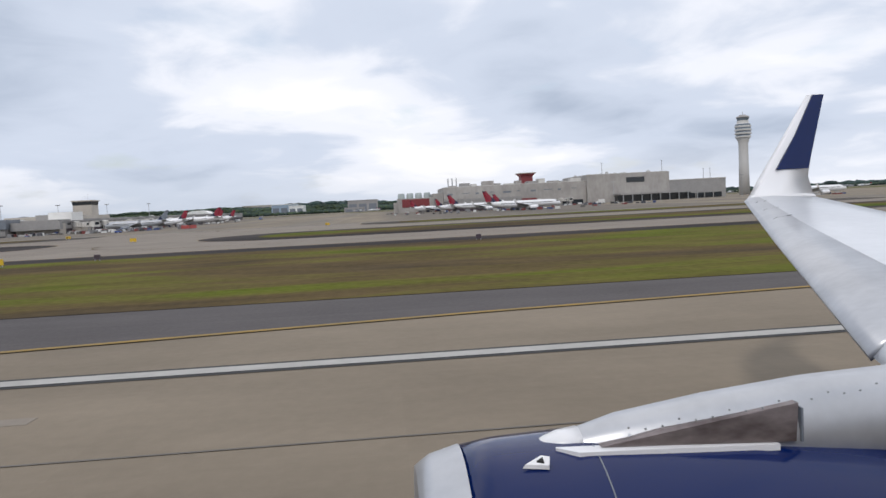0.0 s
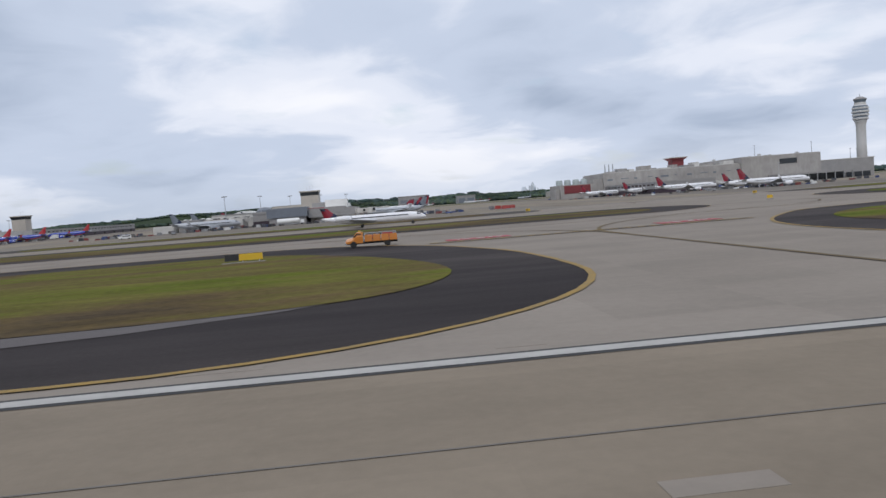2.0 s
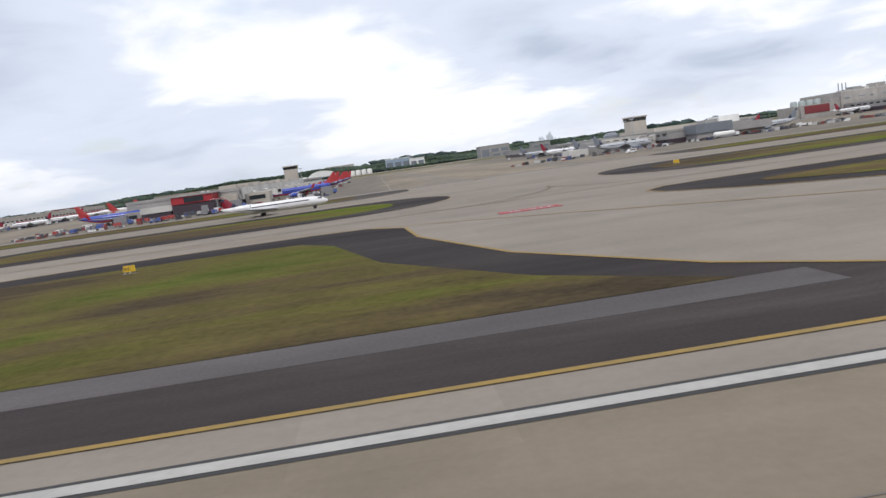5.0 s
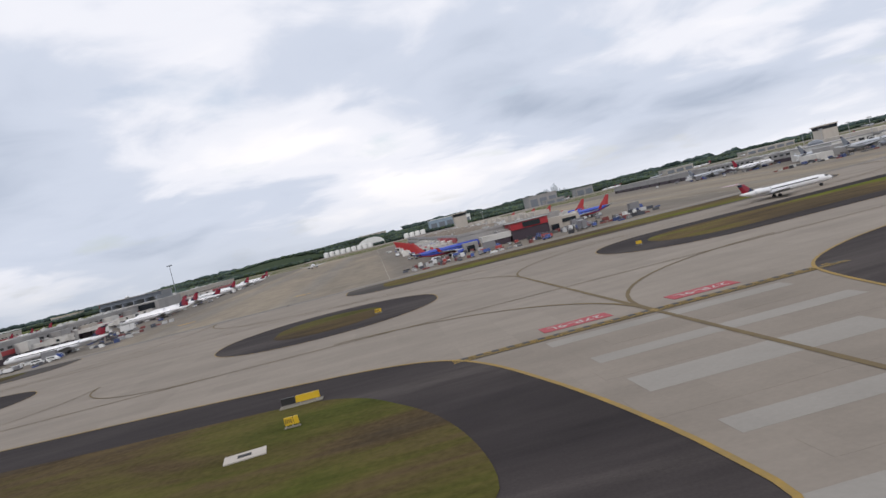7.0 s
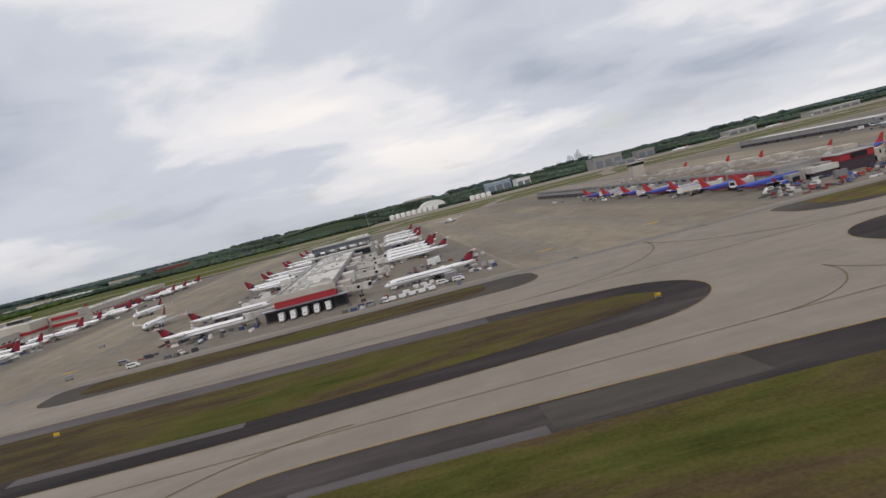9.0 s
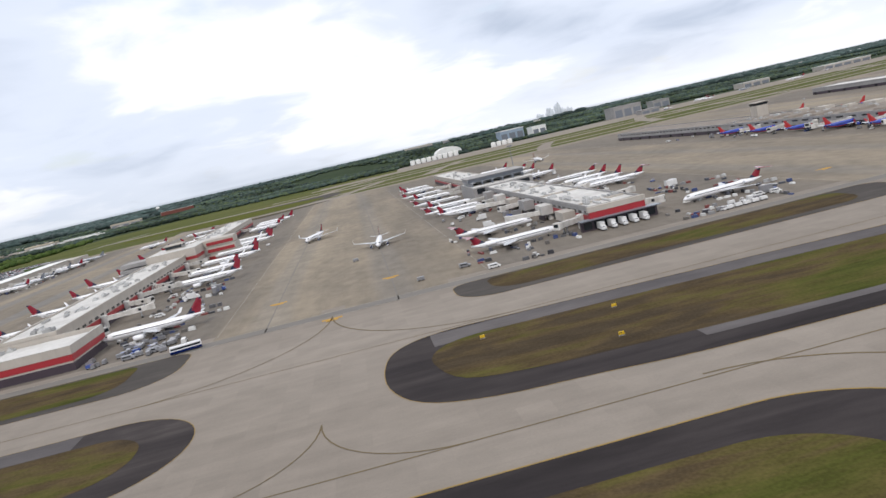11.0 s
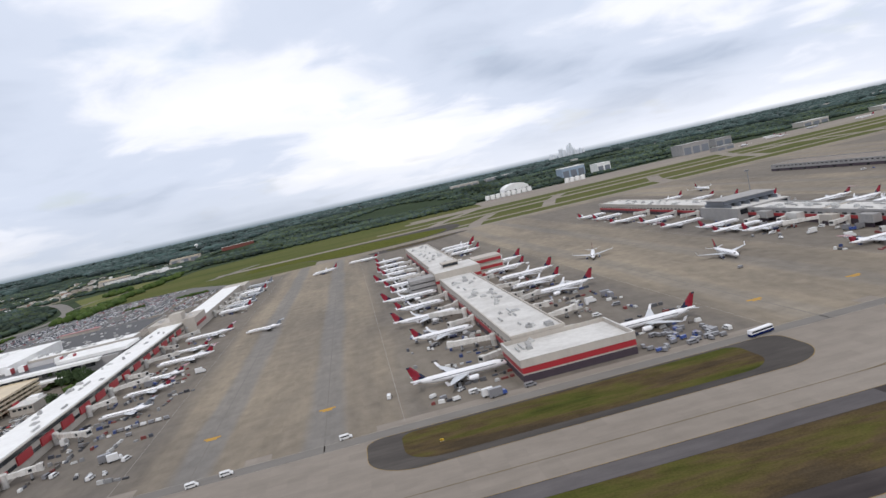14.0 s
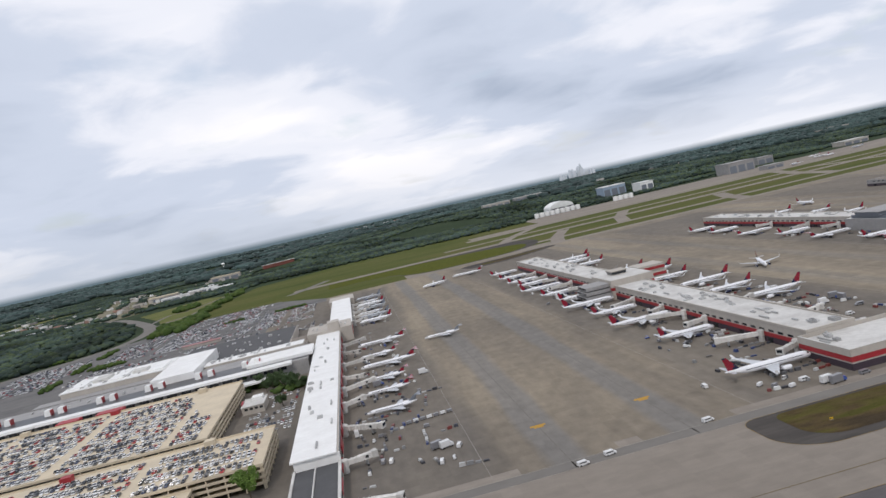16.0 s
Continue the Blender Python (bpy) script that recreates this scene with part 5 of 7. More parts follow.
AIR = {
    "nl": airliner("narrow", "white airliner with red and navy tail, parked on the ramp", WHITE_SKIN, TAIL_RED, FLEET_NAVY, FLEET_NAVY),
    "ll": airliner("long", "long white airliner with red and navy tail, parked at a gate", WHITE_SKIN, TAIL_RED, FLEET_NAVY, WHITE_SKIN),
    "md": airliner("rear", "white rear-engined airliner with red and navy T-tail", WHITE_SKIN, TAIL_RED, FLEET_NAVY, WHITE_SKIN),
    "cr": airliner("small", "small white rear-engined regional jet with red and navy tail", WHITE_SKIN, TAIL_RED, FLEET_NAVY, WHITE_SKIN),
    "sw": airliner("narrow", "royal blue airliner with orange-red tail and belly at a gate", ROYAL, ORANGE_RED, ORANGE_RED, ROYAL, ORANGE_RED),
    "wd": airliner("small", "small white airliner with dark grey tail taxiing on the ramp", WHITE_SKIN, SLATE, SLATE, WHITE_SKIN),
    "us": airliner("narrow", "grey-white airliner with dark slate tail at a gate", mat("silver_grey_paint", (0.45, 0.47, 0.5), 0.3, scale=0.3), SLATE, FLEET_NAVY, SLATE),
}
FLEET = []      # kind, nose x, y, heading in degrees
for k, (y, kind) in enumerate(((334, "ll"), (433, "nl"), (497, "ll"), (552, "nl"), (606, "ll"), (652, "nl"), (700, "nl"), (755, "ll"), (806, "nl"), (848, "nl"), (902, "nl"), (965, "nl"))):
    FLEET.append((kind, -1077 + (k % 3) * 1.5, y, 0))
for y, kind in ((340, "ll"), (482, "ll"), (532, "nl"), (581, "ll"), (640, "nl"), (690, "ll"), (740, "nl"), (860, "nl"), (909, "nl"), (940, "ll")):
    FLEET.append((kind, -1023 if y < 400 else -1026, y, 180))
for y, kind in ((346, "md"), (398, "md"), (524, "nl"), (558, "md"), (593, "nl"), (657, "md"), (720, "nl"), (790, "md"), (863, "nl"), (920, "nl")):
    FLEET.append((kind, -803, y, 3 if y < 400 else 0))
for y, kind in ((338, "md"), (490, "md"), (513, "nl"), (545, "nl"), (590, "md"), (690, "nl"), (763, "nl"), (830, "md"), (900, "nl")):
    FLEET.append((kind, -741, y, 186 if y < 400 else 180))
for y in (366, 408, 452, 498, 546, 598, 650):
    FLEET.append(("sw", -514, y, 0))
for y in (418, 468, 557, 613, 702):
    FLEET.append(("sw", -467, y, 180))
for y, kind in ((527, "cr"), (575, "md"), (677, "md"), (620, "cr"), (440, "wd"), (488, "cr"), (826, "nl"), (866, "us"), (906, "wd"), (946, "us"), (986, "nl"), (1026, "wd"), (1068, "us")):
    FLEET.append((kind, -1303 if y < 700 else -1298, y, 180))
for y, kind in ((425, "us"), (470, "us"), (560, "nl"), (640, "us")):
    FLEET.append((kind, -240, y, 8))
for y, kind in ((455, "us"), (500, "nl"), (560, "ll"), (610, "nl"), (660, "nl")):
    FLEET.append((kind, -168, y, 180))
for x, y, kind in ((108, 430, "ll"), (112, 476, "nl"), (96, 530, "ll"), (82, 590, "nl"), (290, 430, "ll"), (64, 650, "nl"), (420, 470, "nl"), (380, 600, "ll"), (520, 520, "nl")):
    FLEET.append((kind, x, y, 0))
# aircraft under way
FLEET += [("cr", -147, 222, 0), ("cr", -421.5, 222, 0), ("nl", -943, 583, 250), ("nl", -890, 447, 265),
          ("wd", -1243, 640, 176), ("nl", -1200, 1030, 200), ("md", -1148, 1080, 170), ("nl", -652, 925, 270)]
placed = set()
for kind, x, y, h in FLEET:
    m = pose(x, y, 0, 0, 0, h)
    if kind in placed:
        copy_thing(AIR[kind], m)
    else:
        AIR[kind].matrix_basis = m
        placed.add(kind)


# ---- jet bridges ----
def jet_bridge(length):
    """A covered bridge from a concourse at x = 0 outwards along +x."""
    t = thing("jet_bridge", "pale ribbed jet bridge reaching from the concourse to a gate", "jet bridge", "jet bridges")
    part("rotunda", turned([(0, 1.7), (3.4, 1.7), (3.4, 2.1), (6.6, 2.1), (7.0, 1.5)], 14, "z"), BRIDGE, t)
    part("tunnel", boxes((1.2, length * 0.55, -1.2, 1.2, 3.7, 6.0), (length * 0.5, length, -1.4, 1.4, 3.5, 6.2)), BRIDGE, t)
    ob = part("ribbing", boxes(*[(1.6 + k * 2.2, 1.8 + k * 2.2, -1.48, 1.48, 3.42, 6.3) for k in range(int(length // 2.2))]), BRIDGE, t)
    tagged(ob, "", "", "", "stuff")
    part("cab", loft([[(length, y, z) for y, z in ((-1.6, 3.3), (1.6, 3.3), (1.6, 6.5), (-1.6, 6.5))], [(length + 3.0, y, z) for y, z in ((-2.0, 3.2), (2.0, 3.2), (2.0, 6.6), (-2.0, 6.6))]]), BRIDGE, t)
    part("cab_window", boxes((length + 3.0, length + 3.1, -1.5, 1.5, 4.4, 6.0)), GLASS_DARK, t)
    part("side_window", boxes((length * 0.75, length * 0.75 + 1.6, -1.55, -1.47, 4.3, 5.6)), GLASS_DARK, t)
    part("leg", boxes((length * 0.8 - 0.4, length * 0.8 + 0.4, -1.2, -0.8, 0.6, 3.4), (length * 0.8 - 0.4, length * 0.8 + 0.4, 0.8, 1.2, 0.6, 3.4), (length * 0.8 - 0.5, length * 0.8 + 0.5, -1.5, 1.5, 0.5, 1.0)), STEEL, t)
    part("wheel", shifted(turned([(-1.6, 0.4), (-1.5, 0.55), (1.5, 0.55), (1.6, 0.4)], 12), length * 0.8, 0, 0.55, pose(0, 0, 0, 0, 0, 90)), RUBBER, t)
    return t


short_b, long_b = jet_bridge(14), jet_bridge(23)
BRIDGES = []
for x, h0, ys in ((-1071, 180, (352, 385, 450, 480, 515, 570, 690, 735, 785, 830, 880)), (-1043, 0, (365, 400, 440, 468, 500, 548, 600, 700, 760, 880)),
                  (-790, 180, (345, 400, 470, 500, 540, 575, 690, 740, 810)), (-764, 0, (352, 400, 430, 470, 500, 530, 570, 700, 780)),
                  (-528, 180, (392, 428, 462, 500, 540, 580, 620)), (-474, 0, (398, 440, 492, 540, 585, 625)), (-1318, 0, (262, 300, 352, 413, 465, 508, 545, 596, 650, 690)),
                  (-1305, 0, (835, 875, 915, 955, 995)), (-232, 180, (440, 490, 580)), (-180, 0, (440, 485, 530, 580, 630))):
    for k, y in enumerate(ys):
        BRIDGES.append((x, y, h0 + (-28, 18, -16, 30, -35)[k % 5] * (1 if h0 == 0 else -1) * (-1 if x < -1300 else 1), k % 2))
BRIDGES += [(70 + 21 * k, 690, 262 + (k % 3) * 8, k % 2) for k in range(6)]
first = {0: True, 1: True}
for x, y, h, k in BRIDGES:
    src = (short_b, long_b)[k]
    m = pose(x + (1.5 if abs(h) < 90 else -1.5), y, 0, 0, 0, h)
    if first[k]:
        src.matrix_basis, first[k] = m, False
    else:
        copy_thing(src, m)

# ---- the airliner that the view is taken from, as it stands at the start of its run ----
def own_airliner():
    t = thing("airliner", "blue-engined airliner with white wing and upturned winglet on the runway", "airliner")
    yc, zc, R = -2.55, 4.75, 1.95
    prof = [(-20.0, 0.1, -0.35), (-19.4, 0.42, -0.3), (-18.4, 0.66, -0.22), (-17, 0.86, -0.1), (-15, 0.97, 0), (-13, 1, 0), (14, 1, 0), (18, 0.9, 0.08), (22, 0.62, 0.3), (25, 0.34, 0.5), (27, 0.08, 0.64)]
    part("fuselage", loft([[(x, yc + R * r * math.cos(a), zc + R * dz + R * r * math.sin(a)) for a in [2 * math.pi * i / 40 for i in range(40)]] for x, r, dz in prof]), WHITE_SKIN, t, smooth=True)
    part("tail_fin", loft([[(17.5, yc, zc + 1.7), (22, yc + 0.25, zc + 1.7), (26.2, yc, zc + 1.5), (22, yc - 0.25, zc + 1.7)], [(24.4, yc, 13.4), (25.8, yc + 0.12, 13.4), (27.6, yc, 13.4), (25.8, yc - 0.12, 13.4)]]), NAVY, t)
    for s in (-1, 1):
        def at(x, y, z):       # the far side mirrors about the fuselage axis
            return (x, y if s > 0 else 2 * yc - y, z)
        # wing: sections from root to tip, lead and trail
        secs = [(1.6, -0.9, 3.3, 8.6, 0.95), (4.12, 6.0, 3.74, 5.6, 0.62), (6.47, 11.75, 4.41, 3.5, 0.4), (8.83, 17.3, 5.04, 1.92, 0.2)]
        rings = []
        for xl, y, z, c, th in secs:
            rings.append([at(xl + f * c, y, z + th * h) for f, h in ((0, 0), (0.025, 0.22), (0.08, 0.40), (0.2, 0.52), (0.4, 0.55), (0.7, 0.36), (1.0, 0.1), (0.7, -0.12), (0.35, -0.36), (0.1, -0.32), (0.025, -0.16))])
        w = part("wing", loft(rings), OWN_WING, t, smooth=True)
        # leading edge slat: a separate skin just proud of the wing
        rings = []
        for xl, y, z, c, th in secs[1:]:
            rings.append([at(xl - 0.02 + f * c, y, z + th * h) for f, h in ((0.0, -0.06), (-0.006, 0.04), (0.02, 0.25), (0.085, 0.445), (0.19, 0.555), (0.19, 0.50), (0.05, 0.2))])
        part("slat", loft(rings), ALU_SOFT, w, "bare metal leading edge slat", smooth=True)
        # three panel joints over the slat
        for f in (0.3, 0.55, 0.8):
            k = f
            a, b = secs[2], secs[3]
            xl, y, z, c, th = [p + (q - p) * k for p, q in zip(a, b)]
            part("slat_joint", loft([[at(xl + u * c + d, y + d * 0.4, z + th * h + 0.012) for u, h in ((0.0, 0.12), (0.085, 0.46), (0.19, 0.57))] for d in (0, 0.03)], False), STEEL, w)
        # winglet: a blended curve upwards
        rings = []
        for xl, y, z, c in ((8.83, 17.3, 5.04, 1.92), (9.18, 17.75, 5.18, 1.72), (9.6, 18.05, 5.62, 1.36), (10.42, 18.28, 6.7, 0.88), (11.24, 18.5, 7.80, 0.44)):
            n = 0.08 * c
            rings.append([at(xl + f * c, y + n * h, z + (0.06 * h if z < 5.5 else 0)) for f, h in ((0, 0), (0.1, -0.8), (0.4, -1), (1.0, 0), (0.4, 1), (0.1, 0.8))])
        wl = part("winglet", loft(rings), WHITE_SKIN, t, "upturned winglet with white leading edge", smooth=True)
        rings = []
        for xl, y, z, c in ((9.86, 18.07, 5.82, 1.12), (10.58, 18.25, 6.7, 0.72), (11.3, 18.45, 7.78, 0.38)):
            rings.append([at(xl + 0.16 * c, y - 0.12 * c, z), at(xl + c, y - 0.02, z), at(xl + c, y + 0.05, z), at(xl + 0.16 * c, y + 0.14 * c, z)])
        part("winglet_panel", loft(rings), NAVY, wl, "navy painted winglet face")
        # engine
        ey, ez, er = 5.0, 2.36, 1.27
        if s < 0:
            ey = 2 * yc - ey
        e = part("nacelle", shifted(turned([(0.32, er * 0.965), (0.6, er * 1.0), (1.2, er * 1.02), (2.4, er * 0.985), (3.4, er * 0.9), (4.3, er * 0.78), (4.31, er * 0.70), (3.6, er * 0.62)], 48), 0, ey, ez), NAVY, t, "navy painted engine nacelle", smooth=True)
        part("inlet_lip", shifted(turned([(0.325, er * 0.972), (0.1, er * 0.925), (-0.02, er * 0.86), (0.02, er * 0.80), (0.2, er * 0.77), (0.9, er * 0.74)], 48, caps=False), 0, ey, ez), ALU_SOFT, e, "bare metal inlet lip", smooth=True)
        part("fan", shifted(turned([(0.9, er * 0.75), (0.92, 0.3), (0.5, 0.05)], 32), 0, ey, ez), SLATE, e)
        part("exhaust", shifted(turned([(3.4, er * 0.62), (4.6, er * 0.5), (5.6, er * 0.2), (6.0, 0.05)], 24), 0, ey, ez), STEEL, e)
        for x in (1.25, 3.95):
            part("cowl_seam", shifted(turned([(x, er * 1.021 if x < 2 else er * 0.846), (x + 0.01, er * 1.0225 if x < 2 else er * 0.846), (x + 0.014, er * 1.0 if x < 2 else er * 0.8)], 48, caps=False), 0, ey, ez), SLATE, e)
        part("strake", loft([[(0.70, ey - 0.40 * s, ez + er * 0.965), (0.84, ey - 0.34 * s, ez + er * 0.99), (0.90, ey - 0.36 * s, ez + er * 0.985), (0.88, ey - 0.43 * s, ez + er * 0.955)],
                             [(0.72, ey - 0.40 * s, ez + er * 0.985), (0.84, ey - 0.34 * s, ez + er * 1.012), (0.90, ey - 0.36 * s, ez + er * 1.008), (0.88, ey - 0.43 * s, ez + er * 0.978)]]), WHITE_SKIN, e, "white vent fairing")
        part("vent_opening", loft([[(0.80, ey - 0.395 * s, ez + er * 0.99), (0.845, ey - 0.375 * s, ez + er * 1.0), (0.85, ey - 0.41 * s, ez + er * 0.985)],
                                   [(0.80, ey - 0.395 * s, ez + er * 1.0), (0.845, ey - 0.375 * s, ez + er * 1.012), (0.85, ey - 0.41 * s, ez + er * 0.997)]]), RUBBER, e)
        # pylon fairing from the nacelle crown to the wing
        rings = []
        for x, z0, z1, hw in ((0.85, 3.52, 3.60, 0.03), (1.05, 3.44, 3.66, 0.15), (1.5, 3.38, 3.78, 0.24), (2.2, 3.36, 3.88, 0.28), (3.0, 3.28, 3.96, 0.29), (4.4, 3.1, 4.02, 0.29), (6.6, 3.3, 3.9, 0.2)):
            rings.append([(x, ey + hw * c, z0 + (z1 - z0) * h) for c, h in ((-1, 0), (-1, 0.55), (-0.8, 0.85), (-0.35, 1.0), (0.35, 1.0), (0.8, 0.85), (1, 0.55), (1, 0))])
        p = part("pylon", loft(rings), ALU_SOFT, e, "bare metal pylon fairing", smooth=True)
        part("pylon_panel", loft([[(1.30, ey - 0.262 * s, 3.64), (2.72, ey - 0.318 * s, 3.59), (2.76, ey - 0.285 * s, 3.86), (1.74, ey - 0.245 * s, 3.73)],
                                  [(1.30, ey - 0.15 * s, 3.64), (2.72, ey - 0.15 * s, 3.59), (2.76, ey - 0.15 * s, 3.86), (1.74, ey - 0.15 * s, 3.73)]]), HEAT, p, "heat-stained brown metal panel")
        part("pylon_seam", boxes((2.765, 2.78, min(ey - 0.312 * s, ey - 0.1 * s), max(ey - 0.312 * s, ey - 0.1 * s), 3.58, 3.83)), SLATE, p)
        part("fairing_cap", loft([[(x, ey + w * math.cos(a), z + h * math.sin(a)) for a in [2 * math.pi * i / 12 for i in range(12)]] for x, w, z, h in ((0.86, 0.01, 3.60, 0.01), (0.93, 0.085, 3.60, 0.06), (1.04, 0.14, 3.61, 0.085), (1.2, 0.17, 3.62, 0.095))]), WHITE_SKIN, p, "rounded white fairing cap", smooth=True)
        part("white_sill", loft([[(x, ey - w * s, z), (x, ey - w * s, z + 0.045), (x, ey - 0.2 * s, z + 0.045), (x, ey - 0.2 * s, z)] for x, w, z in ((0.98, 0.22, 3.6), (1.12, 0.335, 3.595), (1.8, 0.345, 3.575), (2.58, 0.35, 3.545))]), WHITE_SKIN, p)
        for k in range(16):
            part("rivet", shifted(turned([(-0.005, 0.008), (0.005, 0.008)], 8, "z"), 1.5 + k * 0.125, ey - 0.262 * s, 3.735 + 0.0125 * k + (0.03 if k % 3 == 0 else 0), pose(0, 0, 0, 90)), STEEL, p)
        e.location = (-0.13, 0, -0.085)
        g = part("landing_gear", boxes((5.2, 5.6, yc + s * 3.6 - 0.18, yc + s * 3.6 + 0.18, 0.9, 3.7)), STEEL, t)
        for dx in (-0.7, 0.7):
            part("wheel", shifted(turned([(-0.6, 0.35), (-0.52, 0.55), (0.52, 0.55), (0.6, 0.35)], 16), 5.4 + dx, yc + s * 3.6, 0.55, pose(0, 0, 0, 0, 0, 90)), RUBBER, g)
    g = part("nose_gear", boxes((-14.2, -13.9, yc - 0.15, yc + 0.15, 0.6, 3.2)), STEEL, t)
    part("wheel", shifted(turned([(-0.4, 0.3), (-0.34, 0.48), (0.34, 0.48), (0.4, 0.3)], 16), -14.05, yc, 0.48, pose(0, 0, 0, 0, 0, 90)), RUBBER, g)


ALU_SOFT = mat("weathered_bare_metal", (0.55, 0.56, 0.58), 0.38, 0.55, dark=(0.42, 0.43, 0.45), scale=1.6, amount=0.8, fine=5)
OWN_WING = mat("grey_wing_skin", (0.66, 0.68, 0.71), 0.3, dark=(0.55, 0.57, 0.6), scale=0.6, amount=0.8, fine=8)
HEAT = mat("heat_stained_metal", (0.085, 0.062, 0.06), 0.3, 0.7, dark=(0.34, 0.29, 0.28), scale=1.1, amount=0.9, stretch=(1, 1, 2.5), spread=0.1)
own_airliner()

# ---- parking decks, cars, trees ----
def parking_deck(x0, x1, y0, y1, h, label):
    t = thing("parking_deck", label, "parking garage", "parking decks")
    n = int(h // 3)
    for k in range(1, n + 1):
        z = k * h / n
        part("slab", boxes((x0, x1, y0, y1, z - 0.4, z)), DECK, t)
        part("barrier", boxes((x0 - 0.2, x1 + 0.2, y0 - 0.2, y0 + 0.1, z - 0.4, z + 1.0), (x0 - 0.2, x1 + 0.2, y1 - 0.1, y1 + 0.2, z - 0.4, z + 1.0),
                              (x0 - 0.2, x0 + 0.1, y0 + 0.1, y1 - 0.1, z - 0.4, z + 1.0), (x1 - 0.1, x1 + 0.2, y0 + 0.1, y1 - 0.1, z - 0.4, z + 1.0)), DECK, t)
    y = y0 + 0.5
    while y < y1:
        part("column", boxes((x1 - 0.9, x1 - 0.2, y, y + 0.7, 0, h - 0.4)), DECK, t)
        y += 9
    x = x1 - 1
    while x > max(x0, x1 - 90):
        part("column", boxes((x - 0.7, x, y0 + 0.1, y0 + 0.8, 0, h - 0.4)), DECK, t)
        x -= 9
    # Dark block fills the interior in place of the shade between slabs.
    part("shade_core", boxes((x0 + 6, x1 - 8, y0 + 8, y1 - 8, 0, h - 0.5)), ROOF_DARK, t)
    for k in range(3):
        xs = x0 + (x1 - x0) * (0.3 + 0.28 * k)
        part("stair_house", boxes((xs, xs + 6, y1 - 9, y1 - 3, h, h + 3.2)), RED_BAND if k == 1 else DECK, t)
    return t


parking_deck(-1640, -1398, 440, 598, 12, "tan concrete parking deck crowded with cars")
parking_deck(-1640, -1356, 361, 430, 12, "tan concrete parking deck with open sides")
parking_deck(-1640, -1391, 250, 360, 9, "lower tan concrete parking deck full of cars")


def car_mesh_rows(rows):
    """Many cars in one mesh: a lower body and a tapered glasshouse for each; rows: x, y, z, turn."""
    body = np.array([(-2.2, -0.9, 0.25), (2.2, -0.9, 0.25), (2.2, 0.9, 0.25), (-2.2, 0.9, 0.25), (-2.15, -0.88, 0.85), (2.1, -0.85, 0.8), (2.1, 0.85, 0.8), (-2.15, 0.88, 0.85),
                     (-1.7, -0.78, 0.86), (0.9, -0.78, 0.86), (0.9, 0.78, 0.86), (-1.7, 0.78, 0.86), (-1.3, -0.66, 1.42), (0.25, -0.66, 1.42), (0.25, 0.66, 1.42), (-1.3, 0.66, 1.42)])
    quads = [(0, 1, 5, 4), (1, 2, 6, 5), (2, 3, 7, 6), (3, 0, 4, 7), (4, 5, 6, 7), (8, 9, 13, 12), (9, 10, 14, 13), (10, 11, 15, 14), (11, 8, 12, 15), (12, 13, 14, 15)]
    glass = [0, 0, 0, 0, 0, 1, 1, 1, 1, 0]
    # the glasshouse shares corners with the body so that a car stays one island
    quads = quads[:4] + [(4, 5, 9, 8), (5, 6, 10, 9), (6, 7, 11, 10), (7, 4, 8, 11)] + quads[5:]
    glass = [0] * 8 + glass[5:]
    vs, fs, ms = [], [], []
    for k, (x, y, z, a) in enumerate(rows):
        c, s = math.cos(radians(a)), math.sin(radians(a))
        p = body.copy()
        p[:, 0], p[:, 1] = body[:, 0] * c - body[:, 1] * s + x, body[:, 0] * s + body[:, 1] * c + y
        p[:, 2] += z
        vs.append(p)
        fs += [tuple(i + 16 * k for i in q) for q in quads]
        ms += glass
    me = bpy.data.meshes.new("parked_car_rows")
    me.from_pydata(np.concatenate(vs).tolist(), [], fs)
    me.materials.append(CAR_PAINTS)
    me.materials.append(GLASS_DARK)
    me.polygons.foreach_set("material_index", ms)
    return me


def car_rows(x0, x1, y0, y1, z, fill, seed, pitch=8.4, gap=2.75):
    rnd = random.Random(seed)
    out = []
    y, k = y0 + 3, 0
    while y < y1 - 2:
        x = x0 + 3
        while x < x1 - 2:
            bare = z == 0 and math.sin(x * 0.043 + seed) + math.sin(y * 0.031 + 2 * seed) + math.sin(x * 0.11 - y * 0.07) > 0.9
            if rnd.random() < fill * (0.12 if bare else 1) and (x - x0) % (70 if z else 46) > 6:
                out.append((x + rnd.uniform(-0.15, 0.15), y + rnd.uniform(-0.3, 0.3), z, 90 + 180 * (rnd.random() < 0.5) + rnd.uniform(-2, 2)))
            x += gap
        y += 5.3 if k % 2 == 0 else pitch + 3.0
        k += 1
    return out


rows = car_rows(-1638, -1402, 445, 590, 12.0, 0.9, 1, 6.8) + car_rows(-1638, -1360, 364, 428, 12.0, 0.9, 2, 6.8) + car_rows(-1638, -1394, 254, 356, 9.0, 0.92, 3, 6.8)
rows = [r for r in rows if not (r[0] > -1418 - 0.3 * (r[1] - 520) and r[1] > 505)]
rows.sort(key=lambda r: (r[0] + 1380) ** 2 + (r[1] - 420) ** 2)
NEAR_CARS, rest = rows[:64], rows[64:]
rest += [r for r in car_rows(-1392, -1350, 442, 596, 0, 0.8, 4) if abs(r[0] + 1383) > 12 or abs(r[1] - 540) > 17] + car_rows(-1670, -1352, 905, 988, 0, 0.6, 5) + car_rows(-1590, -1352, 1015, 1195, 0, 0.85, 9) + car_rows(-1640, -1445, 1205, 1365, 0, 0.8, 6) + car_rows(-1800, -1692, 945, 1135, 0, 0.75, 10) + car_rows(-1664, -1594, 1035, 1195, 0, 0.8, 12) + car_rows(-2040, -1790, 640, 890, 0, 0.7, 7)
